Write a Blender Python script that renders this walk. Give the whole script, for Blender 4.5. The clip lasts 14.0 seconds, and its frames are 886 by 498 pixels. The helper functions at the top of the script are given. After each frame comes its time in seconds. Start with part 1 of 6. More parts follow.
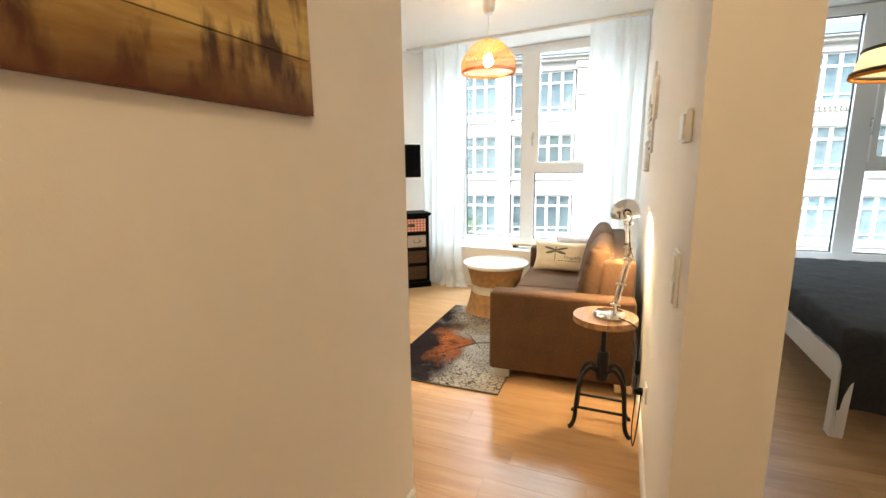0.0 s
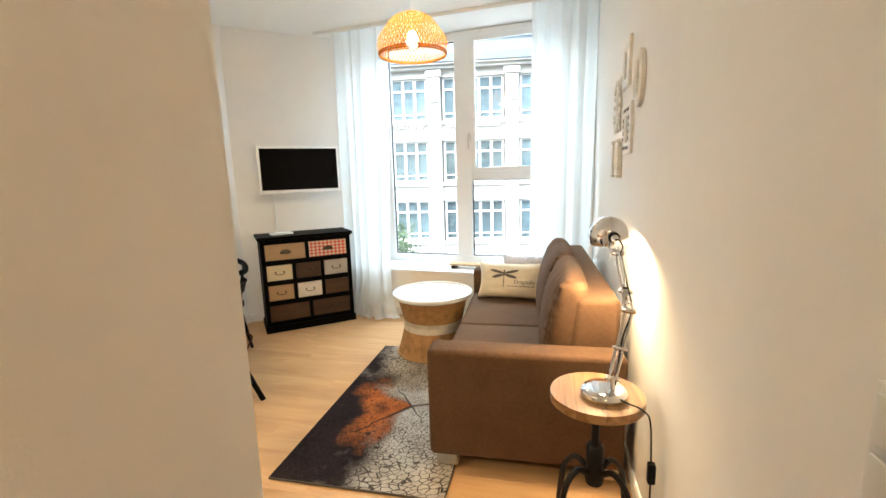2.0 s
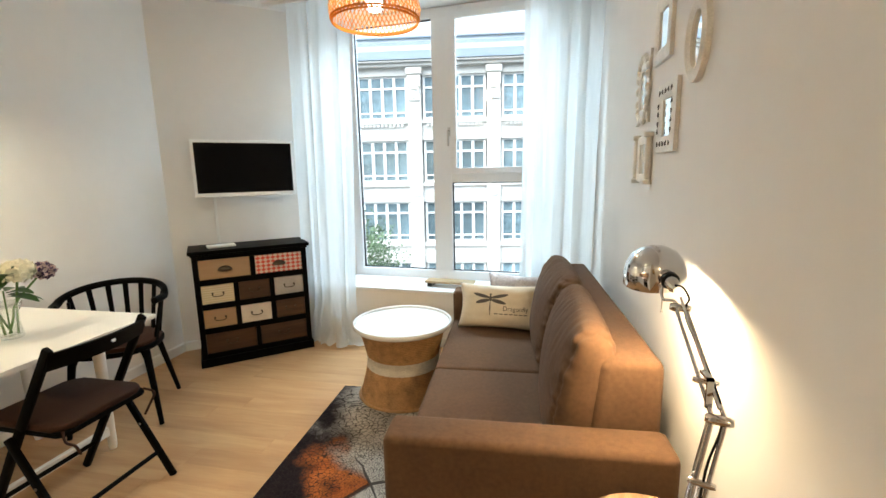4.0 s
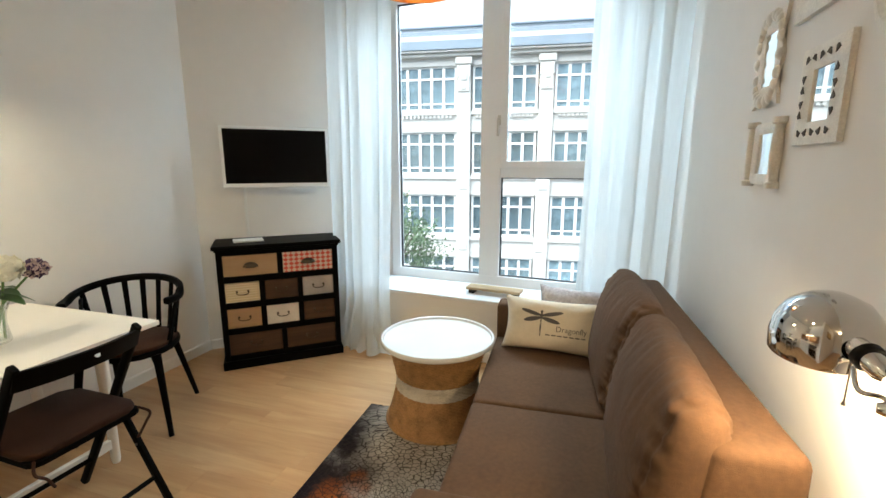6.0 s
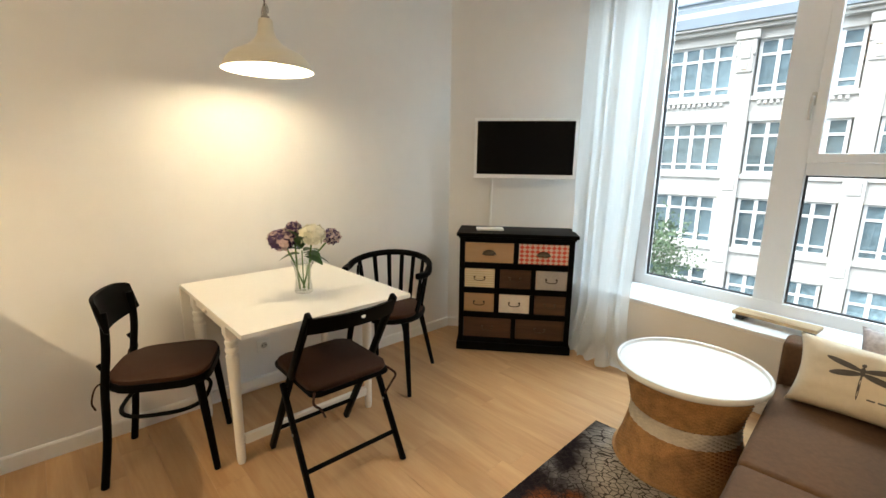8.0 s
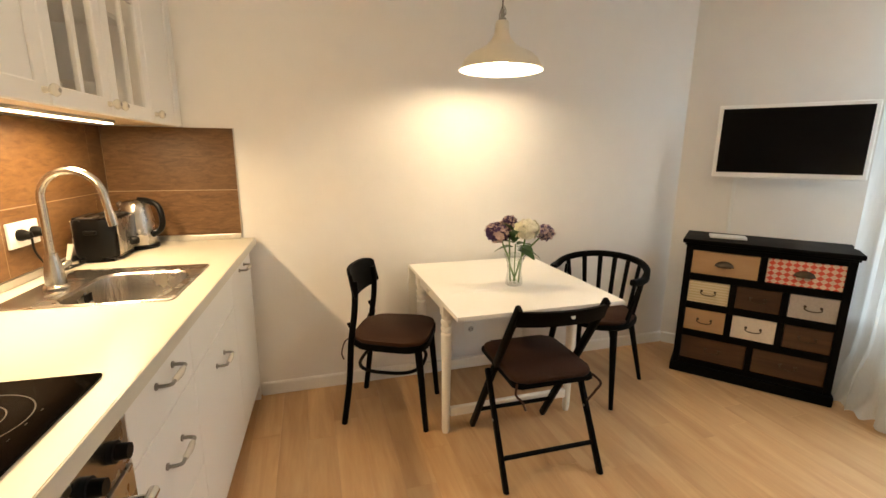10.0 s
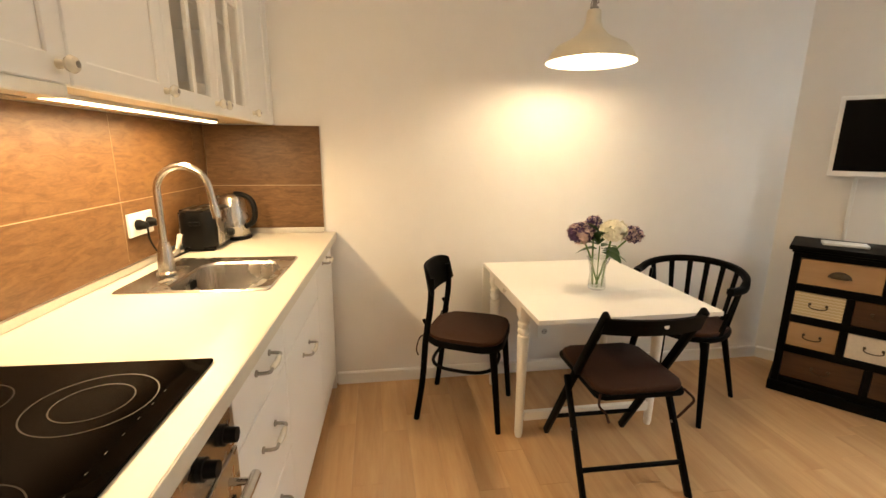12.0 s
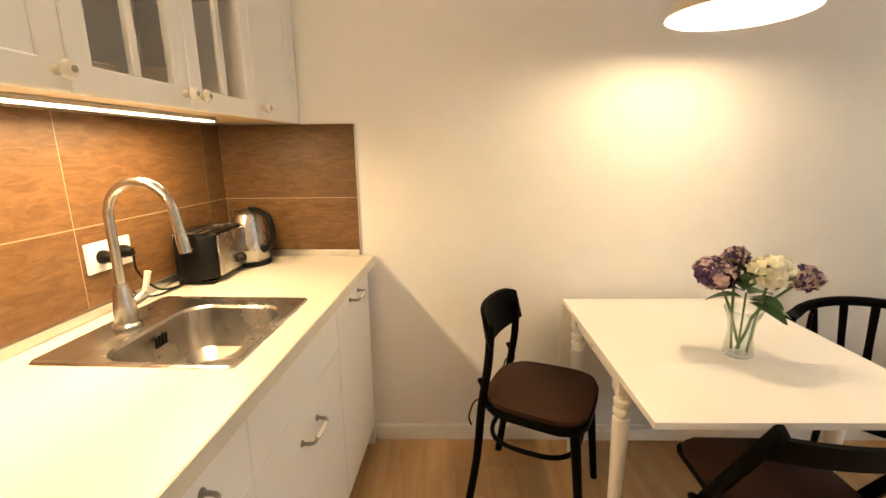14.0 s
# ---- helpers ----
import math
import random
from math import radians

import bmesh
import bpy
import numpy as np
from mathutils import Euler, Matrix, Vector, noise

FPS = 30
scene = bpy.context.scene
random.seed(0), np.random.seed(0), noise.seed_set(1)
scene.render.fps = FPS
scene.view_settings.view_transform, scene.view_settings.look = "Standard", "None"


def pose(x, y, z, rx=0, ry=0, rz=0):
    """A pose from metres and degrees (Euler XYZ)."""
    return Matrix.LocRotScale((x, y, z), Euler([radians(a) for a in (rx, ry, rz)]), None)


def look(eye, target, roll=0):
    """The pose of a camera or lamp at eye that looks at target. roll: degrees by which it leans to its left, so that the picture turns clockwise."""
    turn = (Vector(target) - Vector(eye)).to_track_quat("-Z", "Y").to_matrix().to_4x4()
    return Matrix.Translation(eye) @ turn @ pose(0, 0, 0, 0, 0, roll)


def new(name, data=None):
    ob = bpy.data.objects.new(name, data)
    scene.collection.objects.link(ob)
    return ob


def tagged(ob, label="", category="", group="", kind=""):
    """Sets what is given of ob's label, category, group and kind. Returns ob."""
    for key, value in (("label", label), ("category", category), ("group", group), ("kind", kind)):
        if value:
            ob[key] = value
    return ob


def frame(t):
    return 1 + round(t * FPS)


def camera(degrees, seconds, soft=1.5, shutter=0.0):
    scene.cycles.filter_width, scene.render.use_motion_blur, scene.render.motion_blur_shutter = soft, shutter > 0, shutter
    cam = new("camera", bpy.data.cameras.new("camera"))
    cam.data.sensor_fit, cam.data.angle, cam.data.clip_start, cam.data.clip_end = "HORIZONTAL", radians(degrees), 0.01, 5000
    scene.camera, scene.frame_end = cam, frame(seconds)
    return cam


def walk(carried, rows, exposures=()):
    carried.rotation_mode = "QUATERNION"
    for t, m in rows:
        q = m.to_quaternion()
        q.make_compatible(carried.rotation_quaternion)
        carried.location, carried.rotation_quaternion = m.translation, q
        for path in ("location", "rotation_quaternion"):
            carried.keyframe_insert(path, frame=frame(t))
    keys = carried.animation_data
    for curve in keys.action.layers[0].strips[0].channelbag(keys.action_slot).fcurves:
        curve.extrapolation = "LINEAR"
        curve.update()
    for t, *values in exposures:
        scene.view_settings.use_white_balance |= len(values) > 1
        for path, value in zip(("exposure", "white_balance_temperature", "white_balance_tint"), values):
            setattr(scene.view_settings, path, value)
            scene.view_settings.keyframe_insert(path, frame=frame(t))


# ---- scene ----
cam = camera(90.4, 14.0)
PATH = [
    (0, (0.722, 0.508, 1.34), (-0.025, 2.329, 0.982), -0.7),
    (0.5, (0.634, 0.726, 1.344), (-0.014, 2.586, 0.998), -1.1),
    (1, (0.598, 0.944, 1.337), (-0.021, 2.816, 1.003), -1.2),
    (1.5, (0.579, 1.143, 1.35), (-0.012, 3.026, 1.021), -2.0),
    (2, (0.508, 1.304, 1.355), (0.036, 3.218, 1.017), -1.7),
    (2.5, (0.444, 1.451, 1.365), (0.064, 3.385, 1.024), -1.7),
    (3, (0.443, 1.62, 1.361), (0.061, 3.554, 1.025), -1.4),
    (5.5, (0.34, 2.254, 1.372), (-0.08, 4.176, 1.01), -0.1),
    (6, (0.331, 2.311, 1.37), (-0.250, 4.188, 0.999), 0.0),
    (6.5, (0.306, 2.361, 1.369), (-0.473, 4.162, 0.980), 0.2),
    (7, (0.274, 2.396, 1.352), (-0.750, 4.067, 0.953), 0.4),
    (7.5, (0.244, 2.403, 1.343), (-0.990, 3.929, 0.949), 0.4),
    (8, (0.212, 2.406, 1.348), (-1.222, 3.744, 0.949), 0.7),
    (8.5, (0.177, 2.397, 1.35), (-1.404, 3.552, 0.942), 0.9),
    (9, (0.184, 2.401, 1.347), (-1.537, 3.334, 0.934), 0.6),
    (11.5, (0.136, 2.292, 1.346), (-1.788, 2.61, 0.903), 0.7),
    (12, (0.119, 2.297, 1.347), (-1.809, 2.591, 0.904), 0.5),
    (12.5, (0.025, 2.306, 1.34), (-1.903, 2.59, 0.891), 0.5),
    (13, (-0.137, 2.314, 1.344), (-2.07, 2.553, 0.891), 0.5),
    (13.5, (-0.274, 2.358, 1.336), (-2.222, 2.459, 0.897), -0.2),
    (14, (-0.429, 2.414, 1.355), (-2.378, 2.373, 0.909), -0.6),
]
walk(cam, [(t, look(eye, target, roll)) for t, eye, target, roll in PATH], [(0, 1.65, 6550, 5), (3, 1.42, 6150, 3), (5.5, 0.94, 6050, 2), (7.5, 0.98, 6200, 3), (9, 1.04, 6650, 7), (11.5, 1.05, 7250, 11), (14, 1.08, 7400, 11)])

# ---- light ----
world = bpy.data.worlds.new("sky")
scene.world = world
world.use_nodes = True
wn, wl = world.node_tree.nodes, world.node_tree.links
sky = wn.new("ShaderNodeTexSky")
sky.sky_type, sky.sun_disc = "NISHITA", False
sky.sun_elevation, sky.sun_rotation = radians(50), radians(200)
wl.new(sky.outputs[0], wn["Background"].inputs[0])
wn["Background"].inputs[1].default_value = 0.15


def lamp(name, kind, m, power, color, **more):
    data = bpy.data.lights.new(name, kind)
    data.energy, data.color = power, color
    for key, value in more.items():
        if key == "size":
            data.size = value
        if key == "size_y":
            data.shape, data.size_y = "RECTANGLE", value
        if key == "radius":
            data.shadow_soft_size = value
        if key == "angle":
            data.angle = value
        if key == "cone":
            data.spot_size, data.spot_blend = value
    ob = new(name, data)
    ob.matrix_world = m
    return ob


WARM = (1.0, 0.76, 0.49)
lamp("sun", "SUN", look((0, 0, 30), (6, 22, 0)), 5.0, (1, 0.97, 0.93), angle=radians(75))
lamp("sky_over_window", "AREA", look((-0.27, 6.25, 3.27), (-0.33, 5.0, 1.6)), 88, (0.76, 0.90, 1.0), size=2.2, size_y=1.0)
lamp("sky_over_bedroom_window", "AREA", look((2.5, 6.2, 3.27), (2.4, 5.0, 1.6)), 14, (0.84, 0.92, 1.0), size=2.2, size_y=1.0)
lamp("table_bulb", "POINT", pose(-1.83, 3.242, 1.780), 22, WARM, radius=0.052)
lamp("rattan_bulb", "POINT", pose(-0.358, 4.166, 2.195), 8, WARM, radius=0.046)
lamp("desk_bulb", "POINT", pose(0.735, 3.157, 1.092), 16, (1.0, 0.70, 0.40), radius=0.028)
lamp("hall_bulb", "POINT", pose(0.85, 0.15, 2.45), 8.3, (1.0, 0.69, 0.39), radius=0.12)
lamp("cabinet_led", "AREA", pose(-1.365, 1.618, 1.435, 0, 0, -2.4), 8.0, (1.0, 0.74, 0.44), size=1.04, size_y=0.02)
# added, unseen: brightens the kitchen from where the cabinet-edge shadows point
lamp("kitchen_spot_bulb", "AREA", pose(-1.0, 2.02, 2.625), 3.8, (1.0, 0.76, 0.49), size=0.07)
lamp("bedroom_bulb", "POINT", pose(2.05, 3.6, 1.925), 4, WARM, radius=0.046)

# ---- materials ----
def mat(name, color, rough=0.5, metal=0.0, var=0.0, scale=8.0, bump=0.0, bump_scale=60.0, stretch=(1, 1, 1), spec=0.5, rand=0.0):
    """A surface with two scales of variation, a fine relief and, for pieces, a shift from object to object."""
    m = bpy.data.materials.new(name)
    m.use_nodes = True
    n, l = m.node_tree.nodes, m.node_tree.links
    b = n["Principled BSDF"]
    b.inputs["Roughness"].default_value, b.inputs["Metallic"].default_value = rough, metal
    b.inputs["Specular IOR Level"].default_value = spec
    b.inputs["Base Color"].default_value = (*color, 1)
    tc, mp = n.new("ShaderNodeTexCoord"), n.new("ShaderNodeMapping")
    l.new(tc.outputs["Object"], mp.inputs[0])
    mp.inputs["Scale"].default_value = stretch
    last = None
    if var > 0:
        big, fine = n.new("ShaderNodeTexNoise"), n.new("ShaderNodeTexNoise")
        big.inputs["Scale"].default_value, fine.inputs["Scale"].default_value = scale, scale * 9
        big.inputs["Detail"].default_value = fine.inputs["Detail"].default_value = 4
        add, rng, hsv = n.new("ShaderNodeMath"), n.new("ShaderNodeMapRange"), n.new("ShaderNodeHueSaturation")
        l.new(mp.outputs[0], big.inputs["Vector"]), l.new(mp.outputs[0], fine.inputs["Vector"])
        l.new(big.outputs[0], add.inputs[0]), l.new(fine.outputs[0], add.inputs[1])
        l.new(add.outputs[0], rng.inputs[0])
        rng.inputs[1].default_value, rng.inputs[2].default_value = 0.7, 1.3
        rng.inputs[3].default_value, rng.inputs[4].default_value = 1 - var, 1 + var
        hsv.inputs["Color"].default_value = (*color, 1)
        l.new(rng.outputs[0], hsv.inputs["Value"])
        if rand > 0:
            info, r2, mul = n.new("ShaderNodeObjectInfo"), n.new("ShaderNodeMapRange"), n.new("ShaderNodeMath")
            mul.operation = "MULTIPLY"
            r2.inputs[3].default_value, r2.inputs[4].default_value = 1 - rand, 1 + rand
            l.new(info.outputs["Random"], r2.inputs[0]), l.new(r2.outputs[0], mul.inputs[0])
            l.new(rng.outputs[0], mul.inputs[1]), l.new(mul.outputs[0], hsv.inputs["Value"])
        l.new(hsv.outputs[0], b.inputs["Base Color"])
        rr = n.new("ShaderNodeMapRange")
        rr.inputs[3].default_value, rr.inputs[4].default_value = max(0.02, rough - 0.06), min(1, rough + 0.06)
        l.new(big.outputs[0], rr.inputs[0]), l.new(rr.outputs[0], b.inputs["Roughness"])
    if bump > 0:
        bn, bp = n.new("ShaderNodeTexNoise"), n.new("ShaderNodeBump")
        bn.inputs["Scale"].default_value, bn.inputs["Detail"].default_value = bump_scale, 5
        bp.inputs["Strength"].default_value, bp.inputs["Distance"].default_value = bump, 0.002
        l.new(mp.outputs[0], bn.inputs["Vector"]), l.new(bn.outputs[0], bp.inputs["Height"]), l.new(bp.outputs[0], b.inputs["Normal"])
    return m


def wood(name, dark, light, rough=0.4, along="x", ring=14.0, rand=0.12, spec=0.4, contrast=1.0):
    """Grain that runs along one axis, shifted from piece to piece."""
    m = bpy.data.materials.new(name)
    m.use_nodes = True
    n, l = m.node_tree.nodes, m.node_tree.links
    b = n["Principled BSDF"]
    b.inputs["Roughness"].default_value, b.inputs["Specular IOR Level"].default_value = rough, spec
    tc, mp, info, off = (n.new("ShaderNode" + k) for k in ("TexCoord", "Mapping", "ObjectInfo", "VectorMath"))
    off.operation = "MULTIPLY_ADD"
    comb = n.new("ShaderNodeCombineXYZ")
    for k in range(3):
        l.new(info.outputs["Random"], comb.inputs[k])
    l.new(comb.outputs[0], off.inputs[0])
    off.inputs[1].default_value = (37, 23, 11)
    l.new(tc.outputs["Object"], off.inputs[2]), l.new(off.outputs[0], mp.inputs[0])
    mp.inputs["Scale"].default_value = {"x": (1.2, ring, ring), "y": (ring, 1.2, ring), "z": (ring, ring, 1.2)}[along]
    a, f = n.new("ShaderNodeTexNoise"), n.new("ShaderNodeTexNoise")
    a.inputs["Scale"].default_value, a.inputs["Detail"].default_value, a.inputs["Distortion"].default_value = 1.0, 6, 1.2
    f.inputs["Scale"].default_value, f.inputs["Detail"].default_value = 7.0, 4
    l.new(mp.outputs[0], a.inputs["Vector"]), l.new(mp.outputs[0], f.inputs["Vector"])
    mx = n.new("ShaderNodeMath")
    mx.operation = "MULTIPLY_ADD"
    mx.inputs[1].default_value = 0.35
    l.new(f.outputs[0], mx.inputs[0]), l.new(a.outputs[0], mx.inputs[2])
    ramp = n.new("ShaderNodeValToRGB")
    ramp.color_ramp.elements[0].position, ramp.color_ramp.elements[1].position = 0.68 - 0.25 / contrast, 0.68 + 0.25 / contrast
    ramp.color_ramp.elements[0].color, ramp.color_ramp.elements[1].color = (*dark, 1), (*light, 1)
    l.new(mx.outputs[0], ramp.inputs[0])
    hsv, rng = n.new("ShaderNodeHueSaturation"), n.new("ShaderNodeMapRange")
    rng.inputs[3].default_value, rng.inputs[4].default_value = 1 - rand, 1 + rand
    l.new(info.outputs["Random"], rng.inputs[0]), l.new(rng.outputs[0], hsv.inputs["Value"])
    l.new(ramp.outputs[0], hsv.inputs["Color"]), l.new(hsv.outputs[0], b.inputs["Base Color"])
    bp = n.new("ShaderNodeBump")
    bp.inputs["Strength"].default_value, bp.inputs["Distance"].default_value = 0.12, 0.001
    l.new(f.outputs[0], bp.inputs["Height"]), l.new(bp.outputs[0], b.inputs["Normal"])
    return m


def glowing(name, color, strength):
    m = mat(name, color, 0.5)
    b = m.node_tree.nodes["Principled BSDF"]
    b.inputs["Emission Color"].default_value, b.inputs["Emission Strength"].default_value = (*color, 1), strength
    return m


def glass_mat(name, rough=0.0, color=(1, 1, 1), ior=1.45):
    m = mat(name, color, rough)
    b = m.node_tree.nodes["Principled BSDF"]
    b.inputs["Transmission Weight"].default_value, b.inputs["IOR"].default_value = 1.0, ior
    return m


def sheer(name, color, see, thin):
    """Thin cloth: part of the light goes straight through, part glows through it."""
    m = bpy.data.materials.new(name)
    m.use_nodes = True
    n, l = m.node_tree.nodes, m.node_tree.links
    out = n["Material Output"]
    n.remove(n["Principled BSDF"])
    d, tl, tp, m1, m2 = (n.new("ShaderNode" + k) for k in ("BsdfDiffuse", "BsdfTranslucent", "BsdfTransparent", "MixShader", "MixShader"))
    tc, mp, wv = n.new("ShaderNodeTexCoord"), n.new("ShaderNodeMapping"), n.new("ShaderNodeTexNoise")
    mp.inputs["Scale"].default_value = (30, 30, 3)
    wv.inputs["Scale"].default_value, wv.inputs["Detail"].default_value = 4, 6
    l.new(tc.outputs["Object"], mp.inputs[0]), l.new(mp.outputs[0], wv.inputs["Vector"])
    hs, rg = n.new("ShaderNodeHueSaturation"), n.new("ShaderNodeMapRange")
    hs.inputs["Color"].default_value = (*color, 1)
    rg.inputs[3].default_value, rg.inputs[4].default_value = 0.93, 1.05
    l.new(wv.outputs[0], rg.inputs[0]), l.new(rg.outputs[0], hs.inputs["Value"])
    l.new(hs.outputs[0], d.inputs[0]), l.new(hs.outputs[0], tl.inputs[0])
    m1.inputs[0].default_value, m2.inputs[0].default_value = thin, see
    l.new(d.outputs[0], m1.inputs[1]), l.new(tl.outputs[0], m1.inputs[2])
    l.new(m1.outputs[0], m2.inputs[1]), l.new(tp.outputs[0], m2.inputs[2]), l.new(m2.outputs[0], out.inputs[0])
    return m


WALL = mat("wall_paint", (0.80, 0.78, 0.75), 0.75, var=0.015, scale=1.2, bump=0.12, bump_scale=220)
CEIL = mat("ceiling_paint", (0.84, 0.83, 0.81), 0.85, var=0.012, scale=1.5, bump=0.08, bump_scale=180)
TRIM = mat("trim_paint", (0.82, 0.81, 0.79), 0.35, var=0.02, scale=6, bump=0.03, bump_scale=40)
PVC = mat("window_plastic", (0.84, 0.85, 0.86), 0.3, var=0.015, scale=5)
SEAL = mat("rubber_seal", (0.02, 0.02, 0.022), 0.6)
PANE = glass_mat("window_glass")
PLANK = wood("oak_laminate", (0.43, 0.240, 0.108), (0.58, 0.368, 0.188), 0.32, "x", 12, 0.07, contrast=0.9)
GAP = mat("floor_joint", (0.26, 0.16, 0.085), 0.8, var=0.1)
LACQUER = mat("white_lacquer", (0.80, 0.79, 0.76), 0.36)
CARCASS = mat("cabinet_carcass", (0.74, 0.72, 0.68), 0.5, var=0.02)
BIRCH = wood("birch_underside", (0.52, 0.38, 0.22), (0.66, 0.52, 0.34), 0.5, "x", 10, 0.03)
COUNTER = mat("counter_laminate", (0.64, 0.595, 0.50), 0.33, var=0.02, scale=5, bump=0.03, bump_scale=120)
TILE = wood("wood_look_tile", (0.100, 0.046, 0.017), (0.185, 0.098, 0.041), 0.42, "x", 40, 0.08, contrast=1.1)
TILE.node_tree.nodes["Mapping"].inputs["Scale"].default_value = (11, 46, 46)
GROUT = mat("grout", (0.48, 0.37, 0.25), 0.8, var=0.06)
STEEL = mat("brushed_steel", (0.50, 0.475, 0.44), 0.27, 1.0, var=0.03, scale=6)
CHROME = mat("chrome", (0.66, 0.65, 0.64), 0.07, 1.0, var=0.02, scale=9)
ALU = mat("aluminium_strip", (0.62, 0.61, 0.59), 0.35, 1.0, var=0.04, scale=9)
HOB = mat("hob_glass", (0.003, 0.0024, 0.002), 0.06, var=0.05, scale=5, spec=0.06)
HOB.node_tree.nodes["Principled BSDF"].inputs["IOR"].default_value = 1.25
HOBLINE = mat("hob_print", (0.008, 0.006, 0.005), 0.35, var=0.03)
BLACKP = mat("black_plastic", (0.005, 0.005, 0.005), 0.35, var=0.06, scale=12, spec=0.15)
IVORY = mat("ivory_ceramic", (0.78, 0.73, 0.62), 0.18, var=0.03, scale=12)
PEWTER = mat("pewter", (0.33, 0.31, 0.28), 0.35, 1.0, var=0.10, scale=30)
BLACKWOOD = mat("black_painted_wood", (0.0028, 0.0027, 0.0027), 0.5, var=0.25, scale=7, bump=0.05, bump_scale=30, stretch=(1, 1, 6), spec=0.05)
TVBLACK = mat("screen_black", (0.003, 0.003, 0.0035), 0.16, var=0.02, spec=0.10)
WHITEP = mat("white_plastic", (0.79, 0.79, 0.77), 0.35, var=0.012, scale=7)
DARKGLASS = mat("oven_glass", (0.010, 0.009, 0.009), 0.06)
CABGLASS = glass_mat("cabinet_glass")


# ---- shapes ----
def part(name, bm, material, parent=None, label="", smooth=False, angle=38):
    """One mesh object under a thing or a part."""
    bmesh.ops.recalc_face_normals(bm, faces=bm.faces)
    me = bpy.data.meshes.new(name)
    bm.to_mesh(me)
    bm.free()
    if material:
        me.materials.append(material)
    if smooth:
        me.shade_smooth()
        me.set_sharp_from_angle(angle=radians(angle))
    ob = new(name, me)
    ob.parent = parent
    if label:
        tagged(ob, label)
    return ob


def thing(name, m, label, category, group=""):
    ob = new(name)
    ob.empty_display_size = 0.1
    ob.matrix_world = m
    return tagged(ob, label, category, group)


def setting(ob, label, category):
    return tagged(ob, label, category, kind="structure")


def add_box(bm, x0, x1, y0, y1, z0, z1, bev=0.0, seg=2):
    vs = [bm.verts.new((x, y, z)) for x in (x0, x1) for y in (y0, y1) for z in (z0, z1)]
    fs = [bm.faces.new([vs[i] for i in q]) for q in ((0, 1, 3, 2), (4, 6, 7, 5), (0, 4, 5, 1), (2, 3, 7, 6), (0, 2, 6, 4), (1, 5, 7, 3))]
    if bev > 0:
        es = list({e for f in fs for e in f.edges})
        bmesh.ops.bevel(bm, geom=es, offset=bev, segments=seg, affect="EDGES", profile=0.5)
    return vs


def box(x0, x1, y0, y1, z0, z1, bev=0.0, seg=2):
    bm = bmesh.new()
    add_box(bm, x0, x1, y0, y1, z0, z1, bev, seg)
    return bm


def boxes(rows, bev=0.0):
    bm = bmesh.new()
    for r in rows:
        add_box(bm, *r, bev)
    return bm


def prism(outline, z0, z1, bev=0.0):
    """A flat outline (x, y) raised from z0 to z1."""
    bm = bmesh.new()
    lo, hi = [bm.verts.new((x, y, z0)) for x, y in outline], [bm.verts.new((x, y, z1)) for x, y in outline]
    k = len(lo)
    bm.faces.new(lo[::-1]), bm.faces.new(hi)
    for i in range(k):
        bm.faces.new((lo[i], lo[(i + 1) % k], hi[(i + 1) % k], hi[i]))
    if bev > 0:
        es = [e for e in bm.edges if abs(e.verts[0].co.z - e.verts[1].co.z) < 1e-6]
        bmesh.ops.bevel(bm, geom=es, offset=bev, segments=2, affect="EDGES", profile=0.5)
    return bm


def add_lathe(bm, profile, n=32, x=0.0, y=0.0, z=0.0):
    """Turns (radius, height) pairs round the upright axis."""
    rings = []
    for r, h in profile:
        if r < 1e-5:
            rings.append([bm.verts.new((x, y, z + h))])
        else:
            rings.append([bm.verts.new((x + r * math.cos(2 * math.pi * i / n), y + r * math.sin(2 * math.pi * i / n), z + h)) for i in range(n)])
    for a, b in zip(rings, rings[1:]):
        for i in range(n):
            q = [a[i % len(a)], a[(i + 1) % len(a)], b[(i + 1) % len(b)], b[i % len(b)]]
            q = list(dict.fromkeys(q))
            if len(q) > 2:
                bm.faces.new(q)


def lathe(profile, n=32, x=0.0, y=0.0, z=0.0):
    bm = bmesh.new()
    add_lathe(bm, profile, n, x, y, z)
    return bm


def add_tube(bm, pts, r, n=10, close=False):
    """A round bar along points; r is a radius or one for each point."""
    pts = [Vector(p) for p in pts]
    rs = r if isinstance(r, (list, tuple)) else [r] * len(pts)
    k, rings, side = len(pts), [], None
    for i, p in enumerate(pts):
        a = pts[(i - 1) % k] if close or i > 0 else p
        b = pts[(i + 1) % k] if close or i < k - 1 else p
        d = (b - a).normalized()
        if side is None:
            side = d.orthogonal().normalized()
        side = (side - d * side.dot(d)).normalized()
        up = d.cross(side)
        rings.append([bm.verts.new(p + rs[i] * (math.cos(2 * math.pi * j / n) * side + math.sin(2 * math.pi * j / n) * up)) for j in range(n)])
    for i in range(k if close else k - 1):
        a, b = rings[i], rings[(i + 1) % k]
        for j in range(n):
            bm.faces.new((a[j], a[(j + 1) % n], b[(j + 1) % n], b[j]))
    if not close:
        bm.faces.new(rings[0][::-1]), bm.faces.new(rings[-1])


def tube(pts, r, n=10, close=False):
    bm = bmesh.new()
    add_tube(bm, pts, r, n, close)
    return bm


